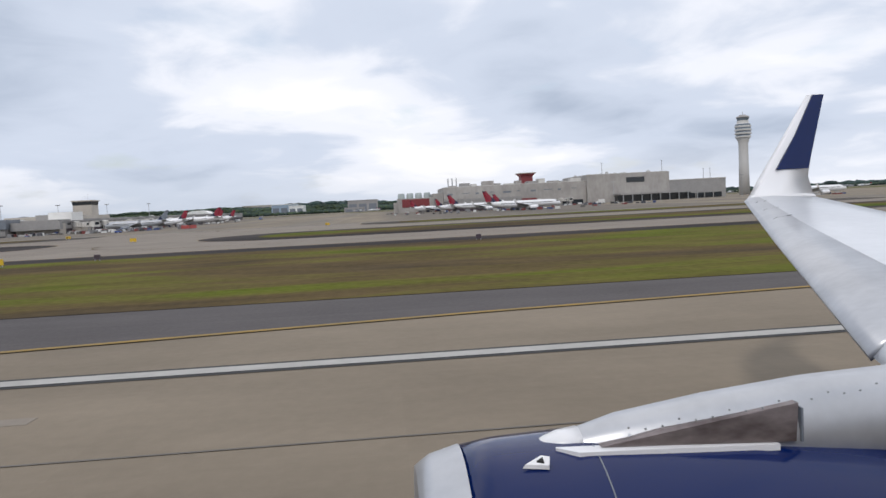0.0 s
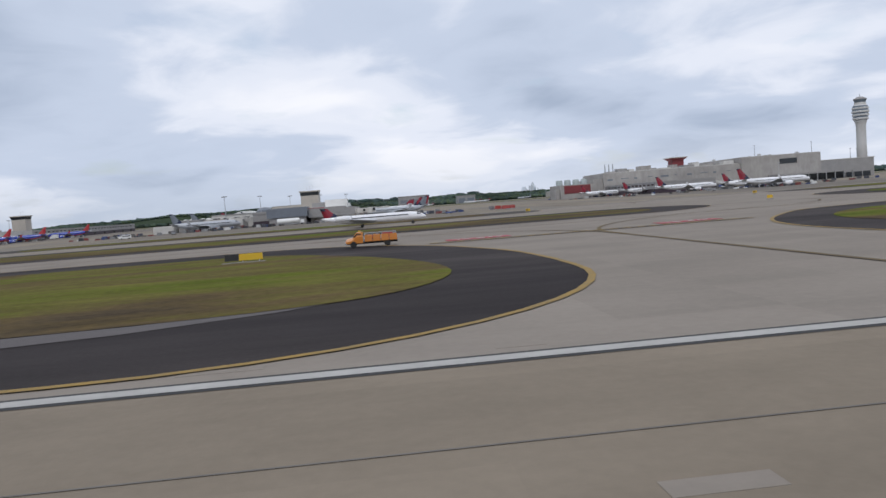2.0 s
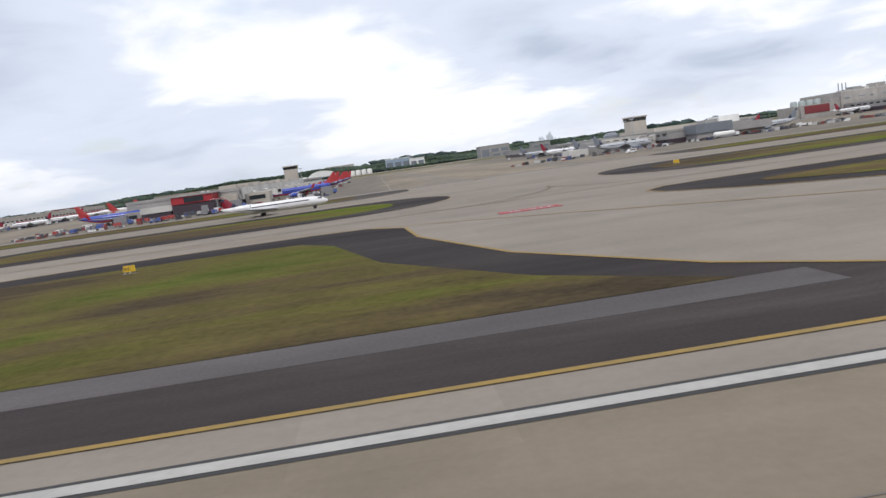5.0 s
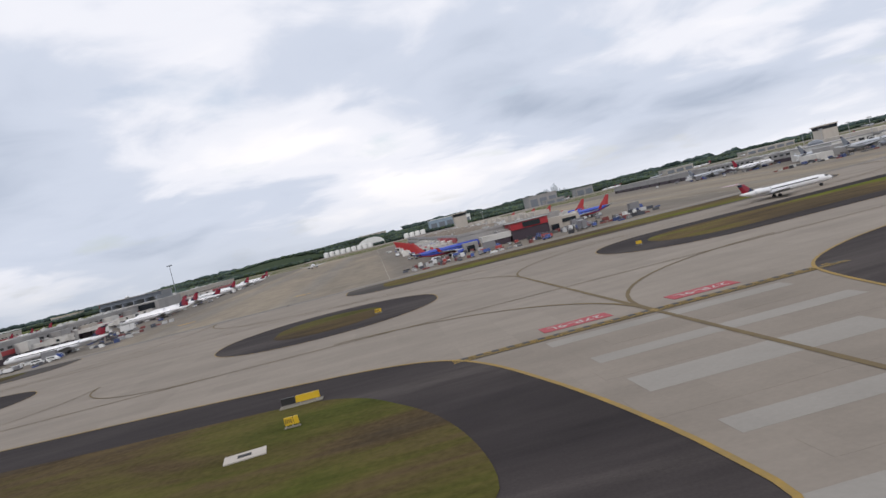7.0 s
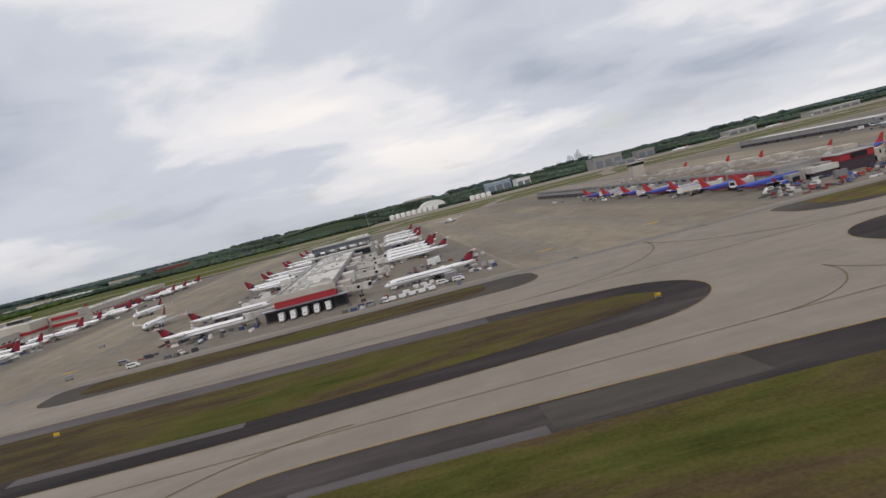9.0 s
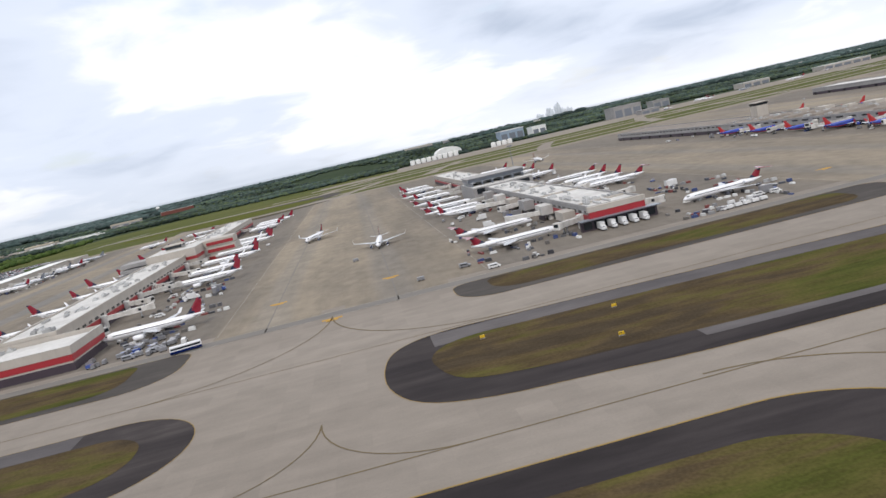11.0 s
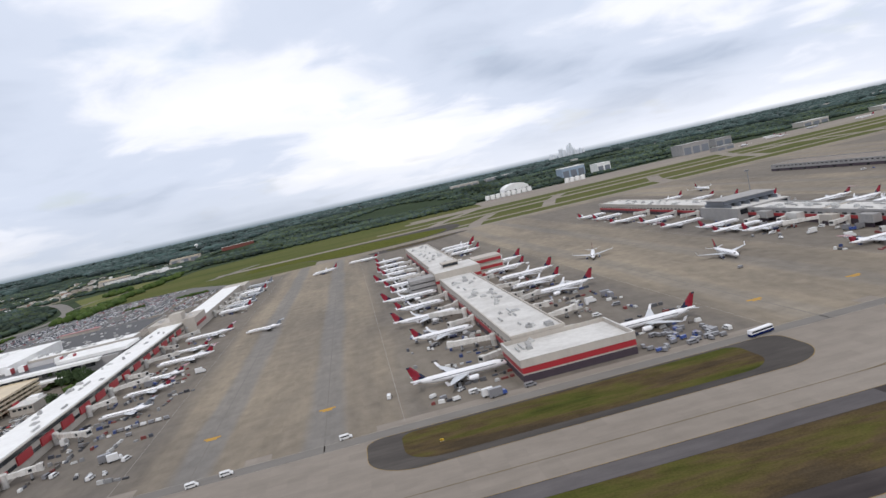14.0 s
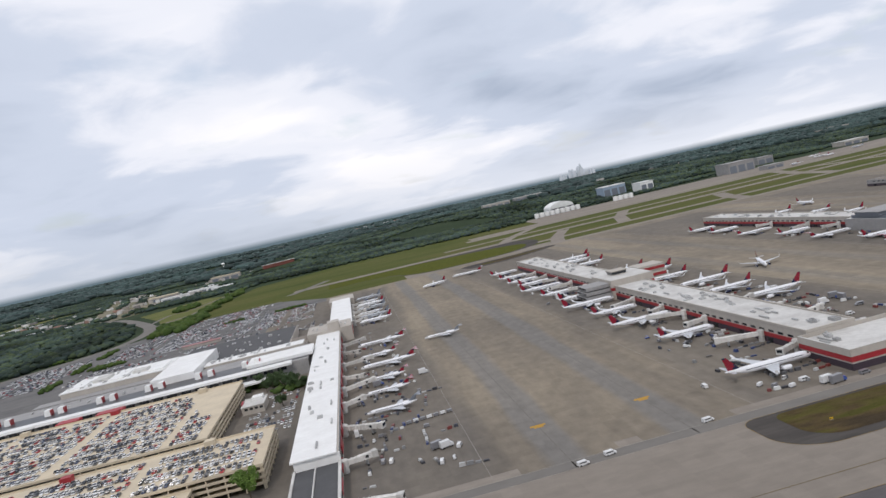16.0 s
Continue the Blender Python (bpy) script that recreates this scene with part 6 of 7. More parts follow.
ob = new("parked_car_rows", car_mesh_rows(rest))
tagged(ob, "rows of parked cars of many colours filling decks and lots", "cars", "", "stuff")


def car(paint, label):
    t = thing("car", label, "car", "cars on the deck")
    part("body", loft([[(x, y, z) for y, z in ((-w, 0.28), (w, 0.28), (w, h * 0.8), (w * 0.88, h), (-w * 0.88, h), (-w, h * 0.8))] for x, w, h in ((-2.25, 0.75, 0.8), (-2.1, 0.88, 0.92), (0.9, 0.9, 0.95), (2.0, 0.86, 0.78), (2.25, 0.7, 0.62))]), paint, t)
    part("glasshouse", loft([[(-1.75, y, 0.9) for y in (-0.78, 0.78)] + [(1.0, y, 0.9) for y in (0.78, -0.78)], [(-1.3, y, 1.43) for y in (-0.64, 0.64)] + [(0.25, y, 1.43) for y in (0.64, -0.64)]]), GLASS_DARK, t)
    part("roof", boxes((-1.28, 0.22, -0.63, 0.63, 1.43, 1.47, 0, 0.02)), paint, t)
    for x in (-1.35, 1.4):
        part("axle", merged(*[shifted(turned([(-0.1, 0.2), (-0.09, 0.32), (0.09, 0.32), (0.1, 0.2)], 10), x, y, 0.32, pose(0, 0, 0, 0, 0, 90)) for y in (-0.82, 0.82)], boxes((x - 0.05, x + 0.05, -0.8, 0.8, 0.27, 0.37))), RUBBER, t)
    return t


def paint(name, c):
    return mat(name, c, 0.3, scale=1, amount=0.2, coat=0.5)


masters = [car(paint("white_car_paint", (0.7, 0.7, 0.7)), "white saloon car parked on an upper deck"), car(paint("silver_car_paint", (0.42, 0.43, 0.44)), "silver saloon car parked on an upper deck"),
           car(paint("black_car_paint", (0.025, 0.025, 0.03)), "black saloon car parked on an upper deck"), car(paint("red_car_paint", (0.35, 0.03, 0.03)), "red saloon car parked on an upper deck"),
           car(paint("grey_car_paint", (0.14, 0.145, 0.15)), "dark grey saloon car parked on an upper deck")]
used = set()
rnd = random.Random(11)
for x, y, z, a in NEAR_CARS:
    k = rnd.choices(range(5), (4, 4, 3, 1, 3))[0]
    if k in used:
        copy_thing(masters[k], pose(x, y, z, 0, 0, a))
    else:
        masters[k].matrix_basis = pose(x, y, z, 0, 0, a)
        used.add(k)


def tree(x, y, h, seed, label, leaf):
    """A tree with a forked trunk and a crown of many small leaf clumps."""
    rnd = random.Random(seed)
    t = thing("tree", label, "tree", "trees by the terminal", (x, y, 0))
    bits = [turned([(0, 0.45), (h * 0.25, 0.32), (h * 0.5, 0.22)], 8, "z")]
    for k in range(5):
        a = k * 1.26 + rnd.random()
        b = turned([(0, 0.16), (h * 0.4, 0.05)], 6, "z")
        bits.append(shifted(b, 0, 0, h * 0.36, pose(0, 0, 0, 35 + rnd.uniform(-8, 8), 0, math.degrees(a))))
    part("trunk", merged(*bits), BARK, t)
    vs, fs = [], []
    lobes = [(rnd.gauss(0, h * 0.17), rnd.gauss(0, h * 0.17), h * rnd.uniform(0.45, 0.88), h * rnd.uniform(0.11, 0.2)) for _ in range(16)]
    for k in range(3600 if h > 12 else 1500):
        cx, cy, cz, r = rnd.choice(lobes)
        d = Vector((rnd.gauss(0, 1), rnd.gauss(0, 1), rnd.gauss(0, 0.8))).normalized() * r * rnd.uniform(0.65, 1.05)
        c = Vector((cx, cy, cz)) + d
        u = Vector((rnd.gauss(0, 1), rnd.gauss(0, 1), rnd.gauss(0, 1))).normalized()
        w = u.orthogonal().normalized()
        q = rnd.uniform(0.25, 0.6)
        i = len(vs)
        vs += [c + u * q, c + w * q * 0.7, c - u * q, c - w * q * 0.7]
        fs.append((i, i + 1, i + 2, i + 3))
    me = bpy.data.meshes.new("crown")
    me.from_pydata(vs, [], fs)
    me.materials.append(leaf)
    ob = new("crown", me)
    ob.parent = t


DARK_LEAF = mat("dark_tree_foliage", (0.055, 0.095, 0.03), 0.9, dark=(0.03, 0.05, 0.018), scale=0.4, amount=0.9, bump=0.5)
for k, (x, y, h) in enumerate(((-1363, 351, 15), (-1402, 632, 11), (-1388, 616, 12), (-1376, 600, 13), (-1366, 588, 12), (-1356, 576, 12), (-1348, 566, 11), (-1362, 528, 10), (-1372, 608, 12), (-1380, 590, 10), (-1358, 592, 11))):
    tree(x, y, h, 50 + k, "broad leafy green tree beside the parking deck" if k == 0 else "dark leafy tree in the planting by the concourse", TREE_A if k == 0 else DARK_LEAF)
b = thing("gatehouse", "small pale two-storey building with a red stair beside the parking deck", "building", "", (-1383, 540, 0))
part("wall", boxes((-8, 8, -13, 13, 0, 5.6)), WALL_BEIGE, b)
part("roof", boxes((-8.4, 8.4, -13.4, 13.4, 5.6, 6.1)), ROOF, b)
part("stair", boxes((-8.9, -8.0, -6, 4, 0, 7.4)), RED_TRIM, b, "red stair tower")
part("roof_box", boxes((-2, 6, 2, 11, 6.1, 8.3)), ROOF_BRIGHT, b)
for k in range(4):
    part("window", boxes((-6 + k * 3.6, -3.6 + k * 3.6, -13.1, -12.9, 3.2, 4.8)), GLASS_DARK, b)

# ---- vehicles and signs on the field ----
def wheels(t, rows, r=0.42, w=0.3):
    """An axle with its two wheels for each pair of places that share an x."""
    for x in sorted({x for x, _ in rows}):
        y = max(abs(v) for _, v in rows)
        b = [shifted(turned([(-w / 2, r * 0.6), (-w * 0.42, r), (w * 0.42, r), (w / 2, r * 0.6)], 10), x, s * y, r, pose(0, 0, 0, 0, 0, 90)) for s in (-1, 1)]
        part("axle", merged(*b, boxes((x - 0.06, x + 0.06, -y, y, r - 0.06, r + 0.06))), RUBBER, t)


def service_truck(paint_, label, length=7.0, box_h=3.0, boxpaint=None):
    t = thing("service_truck", label, "truck", "ramp vehicles")
    part("chassis", boxes((-length * 0.5, length * 0.5, -0.9, 0.9, 0.5, 0.85)), STEEL, t)
    part("cab", loft([[(length * 0.5, y, z) for y, z in ((-1.05, 0.7), (1.05, 0.7), (1.05, 1.5), (-1.05, 1.5))], [(length * 0.44, y, z) for y, z in ((-1.1, 0.6), (1.1, 0.6), (1.0, 2.3), (-1.0, 2.3))],
                      [(length * 0.26, y, z) for y, z in ((-1.1, 0.6), (1.1, 0.6), (1.05, 2.4), (-1.05, 2.4))]]), paint_, t)
    part("windscreen", boxes((length * 0.452, length * 0.474, -0.9, 0.9, 1.5, 2.1)), GLASS_DARK, t)
    part("cargo_box", boxes((-length * 0.5, length * 0.24, -1.2, 1.2, 0.9, 0.9 + box_h, 0, 0.05)), boxpaint or paint_, t)
    wheels(t, ((-length * 0.32, -0.95), (-length * 0.32, 0.95), (length * 0.34, -0.95), (length * 0.34, 0.95)), 0.48)
    return t


def van(paint_, label):
    t = thing("van", label, "van", "ramp vehicles")
    part("body", loft([[(x, y, z) for y, z in ((-0.98, 0.35), (0.98, 0.35), (0.98, h * 0.6), (0.85, h), (-0.85, h), (-0.98, h * 0.6))] for x, h in ((-2.6, 1.9), (-2.5, 2.05), (1.2, 2.05), (1.9, 1.2), (2.6, 1.05))]), paint_, t)
    part("window_strip", boxes((-2.2, 1.2, -0.99, 0.99, 1.25, 1.7)), GLASS_DARK, t)
    wheels(t, ((-1.7, -0.9), (-1.7, 0.9), (1.6, -0.9), (1.6, 0.9)), 0.36)
    return t


def tug(paint_, label):
    t = thing("baggage_tug", label, "tug", "ramp vehicles")
    part("body", boxes((-1.5, 1.5, -0.75, 0.75, 0.35, 1.0, 0, 0.06)), paint_, t)
    part("canopy", boxes((-1.1, 0.4, -0.7, 0.7, 1.85, 1.95)), paint_, t)
    for x in (-1.0, 0.3):
        for y in (-0.6, 0.6):
            part("post", boxes((x - 0.05, x + 0.05, y - 0.05, y + 0.05, 1.0, 1.85)), STEEL, t)
    wheels(t, ((-1.0, -0.7), (-1.0, 0.7), (1.0, -0.7), (1.0, 0.7)), 0.35)
    return t


def cart(paint_, label):
    t = thing("baggage_cart", label, "cart", "baggage carts")
    part("bed", boxes((-1.6, 1.6, -0.8, 0.8, 0.5, 0.62)), STEEL, t)
    part("cover", boxes((-1.55, 1.55, -0.78, 0.78, 0.62, 1.9, 0, 0.08)), paint_, t)
    wheels(t, ((-1.1, -0.7), (1.1, 0.7), (1.1, -0.7), (-1.1, 0.7)), 0.25, 0.2)
    return t


def bus():
    t = thing("crew_bus", "white and navy crew bus on the ramp road", "bus", "", (-974, 287, 0), 12)
    part("body", boxes((-6, 6, -1.3, 1.3, 0.5, 3.1, 0, 0.08)), WHITE_SKIN, t)
    part("skirt", boxes((-6.02, 6.02, -1.32, 1.32, 0.45, 1.4)), NAVY, t, "navy lower panels")
    part("window_strip", boxes((-5.6, 5.7, -1.31, 1.31, 1.8, 2.6)), GLASS_DARK, t)
    wheels(t, ((-4, -1.1), (-4, 1.1), (4, -1.1), (4, 1.1)), 0.5)


bus()
WHITE_V = paint("white_vehicle_paint", (0.68, 0.68, 0.67))
BLUE_V = paint("blue_vehicle_paint", (0.04, 0.08, 0.28))
RED_V = paint("red_vehicle_paint", (0.34, 0.04, 0.03))
GREY_V = paint("grey_vehicle_paint", (0.2, 0.2, 0.21))
YEL_V = paint("orange_vehicle_paint", (0.55, 0.19, 0.02))
MASTER = [service_truck(WHITE_V, "white box truck serving an aircraft on the ramp"), service_truck(BLUE_V, "navy catering truck standing on the ramp", 8, 3.2, GREY_V), van(WHITE_V, "white ramp van standing on concrete"),
          van(GREY_V, "dark grey ramp van standing on concrete"), tug(WHITE_V, "white baggage tug standing on the ramp"), tug(BLUE_V, "blue baggage tug standing on the ramp"),
          cart(GREY_V, "dark covered baggage cart on the ramp"), cart(WHITE_V, "pale covered baggage cart on the ramp"), cart(BLUE_V, "blue covered baggage cart on the ramp"), cart(RED_V, "red covered baggage cart on the ramp")]
FIELD = []      # kind, x, y, turn
rnd = random.Random(21)
# dense groups beside particular gates
for k in range(46):
    FIELD.append((rnd.choice((6, 6, 6, 8, 5, 3, 6)), rnd.uniform(-1019, -984), rnd.uniform(297, 326), rnd.choice((0, 90, 12, 100)) + rnd.uniform(-8, 8)))
for k in range(26):
    FIELD.append((rnd.choice((8, 9, 5, 1, 2, 6, 9)), rnd.uniform(-548, -470), rnd.uniform(304, 344), rnd.choice((0, 90)) + rnd.uniform(-10, 10)))
for k in range(5):
    FIELD.append((0, -788 + k * 5.3, 325.6, 270))
for k in range(12):
    FIELD.append((rnd.choice((6, 7, 4, 2, 1)), rnd.uniform(-760, -705), rnd.uniform(297, 316), rnd.uniform(-10, 10)))
for k in range(5):
    FIELD.append((7, -738 + k * 4.2, 300 + k * 0.3, 4))
for k in range(7):
    FIELD.append((6 + k % 2, -1280 + k * 4.0, 405 + k * 0.4, 5))
for x, y, kind, a in ((-1271, 331, 2, 80), (-1265, 332, 4, 90), (-1260, 347, 2, 70), (-1270, 352, 1, 20), (-1266, 350, 0, 20), (-1217, 285, 2, 10), (-1294, 350, 2, 80), (-1298, 352, 3, 80), (-1310, 407, 0, 90),
                      (-1156, 294, 2, 8), (-1204, 288, 2, 8), (-1135, 336, 2, 85), (-1093, 300, 0, 5), (-1090, 297, 1, 8), (-1075, 299, 3, 5), (-979, 306, 2, 95), (-1116, 318, 7, 30), (-1112, 312, 6, 20),
                      (-1107, 306, 7, 15), (-1103, 318, 4, 40), (-1098, 310, 2, 10), (-877, 312, 6, 10), (-846, 300, 2, 5), (-827, 302, 4, 10), (-856, 318, 3, 0), (-905, 420, 6, 10)):
    FIELD.append((kind, x, y, a))
for side, x0, x1 in ((1, -1120, -1075), (1, -1020, -978), (1, -842, -796), (1, -750, -700), (1, -1312, -1258), (1, -560, -520), (1, -475, -430), (1, -280, -240), (1, -170, -120), (1, 20, 180)):
    for k in range(17):
        FIELD.append((rnd.choice((0, 1, 2, 3, 4, 5, 6, 6, 7, 7)), rnd.uniform(x0, x1), rnd.uniform(345, 760) if x0 > -1300 else rnd.uniform(320, 700), rnd.choice((0, 90, 180, 270)) + rnd.uniform(-15, 15)))
used = set()
for k, x, y, a in FIELD:
    if k in used:
        copy_thing(MASTER[k], pose(x, y, 0, 0, 0, a))
    else:
        MASTER[k].matrix_basis = pose(x, y, 0, 0, 0, a)
        used.add(k)

# orange maintenance truck on the taxiway shoulder
def utility_truck():
    t = thing("utility_truck", "orange maintenance truck with tool bins parked on the taxiway shoulder", "truck", "", (-163, 107, 0.02), 180)
    part("chassis", boxes((-3.7, 3.6, -0.8, 0.8, 0.5, 0.8)), RUBBER, t)
    part("cab", loft([[(x, y, z) for y, z in ((-w, 0.65), (w, 0.65), (w, h * 0.72), (w * 0.84, h), (-w * 0.84, h), (-w, h * 0.72))] for x, w, h in ((1.3, 1.0, 2.25), (2.2, 1.0, 2.2), (2.75, 1.0, 1.45), (3.7, 0.96, 1.3), (3.85, 0.9, 1.0))]), YEL_V, t)
    part("cab_window", loft([[(2.22, y, 2.05), (2.68, y, 1.5), (1.5, y, 1.5), (1.5, y, 2.05)] for y in (-0.94, 0.94)]), GLASS_DARK, t)
    part("bumper", boxes((3.8, 3.98, -1.0, 1.0, 0.5, 0.78)), STEEL, t)
    for k in range(4):
        x = -3.7 + k * 1.2
        for s in (-1, 1):
            part("tool_bin", boxes((x + 0.03, x + 1.15, min(s * 0.62, s * 1.12), max(s * 0.62, s * 1.12), 0.82, 1.75, 0, 0.03)), YEL_V, t)
    part("bed", boxes((-3.72, 1.15, -0.6, 0.6, 0.84, 1.2)), SLATE, t)
    part("load", boxes((-3.2, -1.4, -0.5, 0.5, 1.2, 1.95, 0, 0.12), (-1.1, 0.8, -0.45, 0.45, 1.2, 1.7, 0, 0.1)), RED_V, t)
    part("rack", boxes((-3.6, 1.1, -1.02, -0.94, 1.98, 2.06), (-3.6, 1.1, 0.94, 1.02, 1.98, 2.06), (-3.6, -3.5, -1.02, 1.02, 1.74, 2.02), (1.0, 1.1, -1.02, 1.02, 1.74, 2.02)), STEEL, t)
    part("beacon", boxes((1.6, 1.9, -0.35, 0.35, 2.26, 2.42)), SIGN_YELLOW, t)
    part("tail_light", boxes((-3.76, -3.72, -1.0, 1.0, 0.9, 1.1)), RED_V, t)
    wheels(t, ((-2.2, -0.95), (-2.2, 0.95), (2.7, -0.95), (2.7, 0.95)), 0.48)


def field_sign(w, label, face, back):
    t = thing("field_sign", label, "airfield sign", "airfield signs")
    part("pad", boxes((-w * 0.6, w * 1.2, -w * 0.3, w * 0.3, 0.0, 0.08)), OLD_PAD, t, "pale concrete pad")
    part("face", boxes((-w / 2, w / 2, -0.14, 0.14, 0.3, 1.1, 0, 0.03)), face, t)
    part("side_box", boxes((w / 2 + 0.05, w / 2 + w * 0.6, -0.14, 0.14, 0.3, 1.1, 0, 0.03)), back, t)
    for x in (-w * 0.35, w * 0.35):
        part("leg", boxes((x - 0.06, x + 0.06, -0.06, 0.06, 0.08, 0.31)), STEEL, t)
    part("legend", boxes(*[(-w * 0.36 + k * w * 0.2, -w * 0.28 + k * w * 0.2, -0.165, -0.14, 0.5, 0.9) for k in range(4)]), BLACK_PAINT, t)
    return t


OLD_PAD = mat("sign_pad_concrete", (0.26, 0.24, 0.2), 0.9, scale=0.5, amount=0.8, gloss=0.1)
SIGN_YELLOW = mat("yellow_sign_panel", (0.62, 0.40, 0.02), 0.4, scale=1, amount=0.3)
SIGN_BLACK = mat("black_sign_panel", (0.02, 0.02, 0.02), 0.4, scale=1, amount=0.3)
utility_truck()
big = field_sign(2.9, "yellow and black taxiway sign on a concrete pad in grass", SIGN_YELLOW, SIGN_BLACK)
small = field_sign(0.95, "small yellow taxiway sign in the grass", SIGN_YELLOW, SIGN_YELLOW)
spots = [(-88, 97), (-178, 92), (-496, 98), (-582, 89), (-638, 95)]
for k, (x, y) in enumerate(spots):
    m = pose(x, y, 0.08, 0, 0, (0, 180)[k % 2])
    if k:
        copy_thing(big, m)
    else:
        big.matrix_basis = m
spots = [(-583, 78), (-51, 100), (-440, 98), (-870, 200.5), (-839.5, 172), (-831, 198), (-573, 172), (-505, 178), (-672, 176), 
         (-300, 100), (-108, 258), (-330, 180), (-1120, 262), (-60, 180), (-20, 262)]
for k, (x, y) in enumerate(spots):
    m = pose(x, y, 0.08, 0, 0, (0, 180)[k % 2])
    if k:
        copy_thing(small, m)
    else:
        small.matrix_basis = m
for x, y, w in ((-586.5, 71, 2.0), (-498, 77, 1.8)):
    t = thing("drain_inlet", "square concrete drain inlet set in grass", "drain", "drain inlets", (x, y, 0.08), 8)
    part("apron", boxes((-w, w, -w * 0.7, w * 0.7, 0, 0.1)), WALL_BEIGE, t)
    part("grate", boxes((-w * 0.35, w * 0.3, -w * 0.22, w * 0.22, 0.1, 0.14)), RUBBER, t)
t = thing("drain_pipe", "long white pipe lying in the grass", "pipe", "", (-488, 79.6, 0.08), 4)
part("pipe", shifted(turned([(-7.5, 0.13), (7.5, 0.13)], 10), 0, 0, 0.13), ROOF_BRIGHT, t)
for x, y in ((-195, 54), (-40, 104), (13.6, 104)):
    t = thing("marker_box", "small dark brown equipment box on legs in the grass", "equipment box", "marker boxes", (x, y, 0.07))
    part("box", boxes((-0.38, 0.38, -0.22, 0.22, 0.25, 0.85, 0, 0.03)), MAROON, t)
    part("legs", boxes((-0.35, -0.28, -0.05, 0.05, 0, 0.3), (0.28, 0.35, -0.05, 0.05, 0, 0.3)), STEEL, t)
for k, (x, y, w) in enumerate(((-99, 374, 1.6), (-96.5, 365, 2.0), (-93, 366, 1.5), (-102, 376, 1.2))):
    t = thing("equipment_bin", "dark red equipment bin standing on the ramp", "bin", "equipment bins", (x, y, 0.03), 10 * k)
    part("body", boxes((-w, w, -0.8, 0.8, 0.25, 1.9, 0, 0.06)), RED_V if k < 3 else GREY_V, t)
    part("base", boxes((-w * 0.9, w * 0.9, -0.7, 0.7, 0, 0.25)), STEEL, t)
t = thing("fuel_tanker", "white fuel tanker truck parked by the concourse", "truck", "", (-209, 396, 0), 0)
part("tank", shifted(turned([(-6.5, 0.9), (-6.2, 1.35), (5.2, 1.35), (5.5, 0.9)], 16), 0, 0, 2.3), ROOF_BRIGHT, t, smooth=True)
part("chassis", boxes((-6.4, 7.6, -0.9, 0.9, 0.55, 0.9)), STEEL, t)
part("cab", boxes((5.8, 7.9, -1.15, 1.15, 0.9, 2.7, 0, 0.12)), WHITE_V, t)
wheels(t, ((-5, -1), (-5, 1), (-3.6, -1), (-3.6, 1), (6.6, -1), (6.6, 1)), 0.5)


def clutter():
    """Dollies, belt loaders, chocks and carts past counting round the gates, in one mesh."""
    rnd = random.Random(77)
    vs, fs = [], []
    quads = ((3, 2, 1, 0), (4, 5, 6, 7), (0, 1, 5, 4), (1, 2, 6, 5), (2, 3, 7, 6), (3, 0, 4, 7))

    def item(x, y, a, l, w, h):
        c, s = math.cos(a), math.sin(a)
        i = len(vs)
        for z, k in ((0.05, 1.0), (h, 0.86)):
            for u, v in ((-l, -w), (l, -w), (l, w), (-l, w)):
                vs.append((x + (u * c - v * s) * k, y + (u * s + v * c) * k, z))
        fs.extend(tuple(q + i for q in f) for f in quads)

    def train(x, y):
        a = rnd.choice((0, 90)) + rnd.uniform(-12, 12)
        ca, sa = math.cos(radians(a)), math.sin(radians(a))
        for k in range(rnd.choice((1, 1, 2, 3, 4))):
            item(x + k * 3.7 * ca, y + k * 3.7 * sa, radians(a), rnd.uniform(0.9, 1.8), rnd.uniform(0.6, 0.9), rnd.uniform(0.6, 1.8))

    for kind, px, py, h in FLEET:
        if h in (0, 180, 3, 186, 8) and py > 300:
            d = -1 if h in (0, 3, 8) else 1
            for k in range(7):
                train(px + d * rnd.uniform(2, 30), py + rnd.choice((-1, 1)) * rnd.uniform(5, 17))
    for x0, x1, y0, y1, n in ((-1120, -1080, 300, 430, 26), (-850, -795, 298, 420, 30), (-760, -690, 298, 420, 40), (-560, -440, 300, 350, 60), (-330, -120, 385, 425, 90), (-1310, -1262, 300, 560, 60), (0, 190, 420, 660, 60), (-1020, -980, 330, 460, 30)):
        for k in range(n):
            train(rnd.uniform(x0, x1), rnd.uniform(y0, y1))
    me = bpy.data.meshes.new("ramp_equipment")
    me.from_pydata(vs, [], fs)
    me.materials.append(CLUTTER)
    tagged(new("ramp_equipment", me), "small dark and pale ramp equipment scattered round the gates", "ramp equipment", "", "stuff")


clutter()

# ---- northern airfield and the country beyond ----
strip = bpy.data.objects["airfield_meadow"]
for x0, x1, y0, y1 in ((-929, 3000, 1236, 1262), (-1205, -929.01, 1215, 1300), (-940, 3000, 1335, 1362), (-1420, 3000, 1500, 1540), (-1080, 3000, 1625, 1652), (-1000, 3000, 1770, 1822)):
    part("taxiway_strip", boxes((x0, x1, y0, y1, -0.3, -0.12)), TAXI, strip)
for k, (x, y0, y1, s) in enumerate(((-930, 1236, 1490, 90), (-760, 1340, 1640, 120), (-560, 1236, 1490, 80), (-300, 1340, 1800, 150), (-60, 1236, 1640, -90), (260, 1236, 1800, 140), (-980, 1490, 1790, 160))):
    bm = bmesh.new()
    ribbon(bm, [(x, y0), (x + s * 0.4, (y0 + y1) / 2), (x + s, y1)], 26, -0.1)
    part("connecting_taxiway", bm, TAXI, strip)
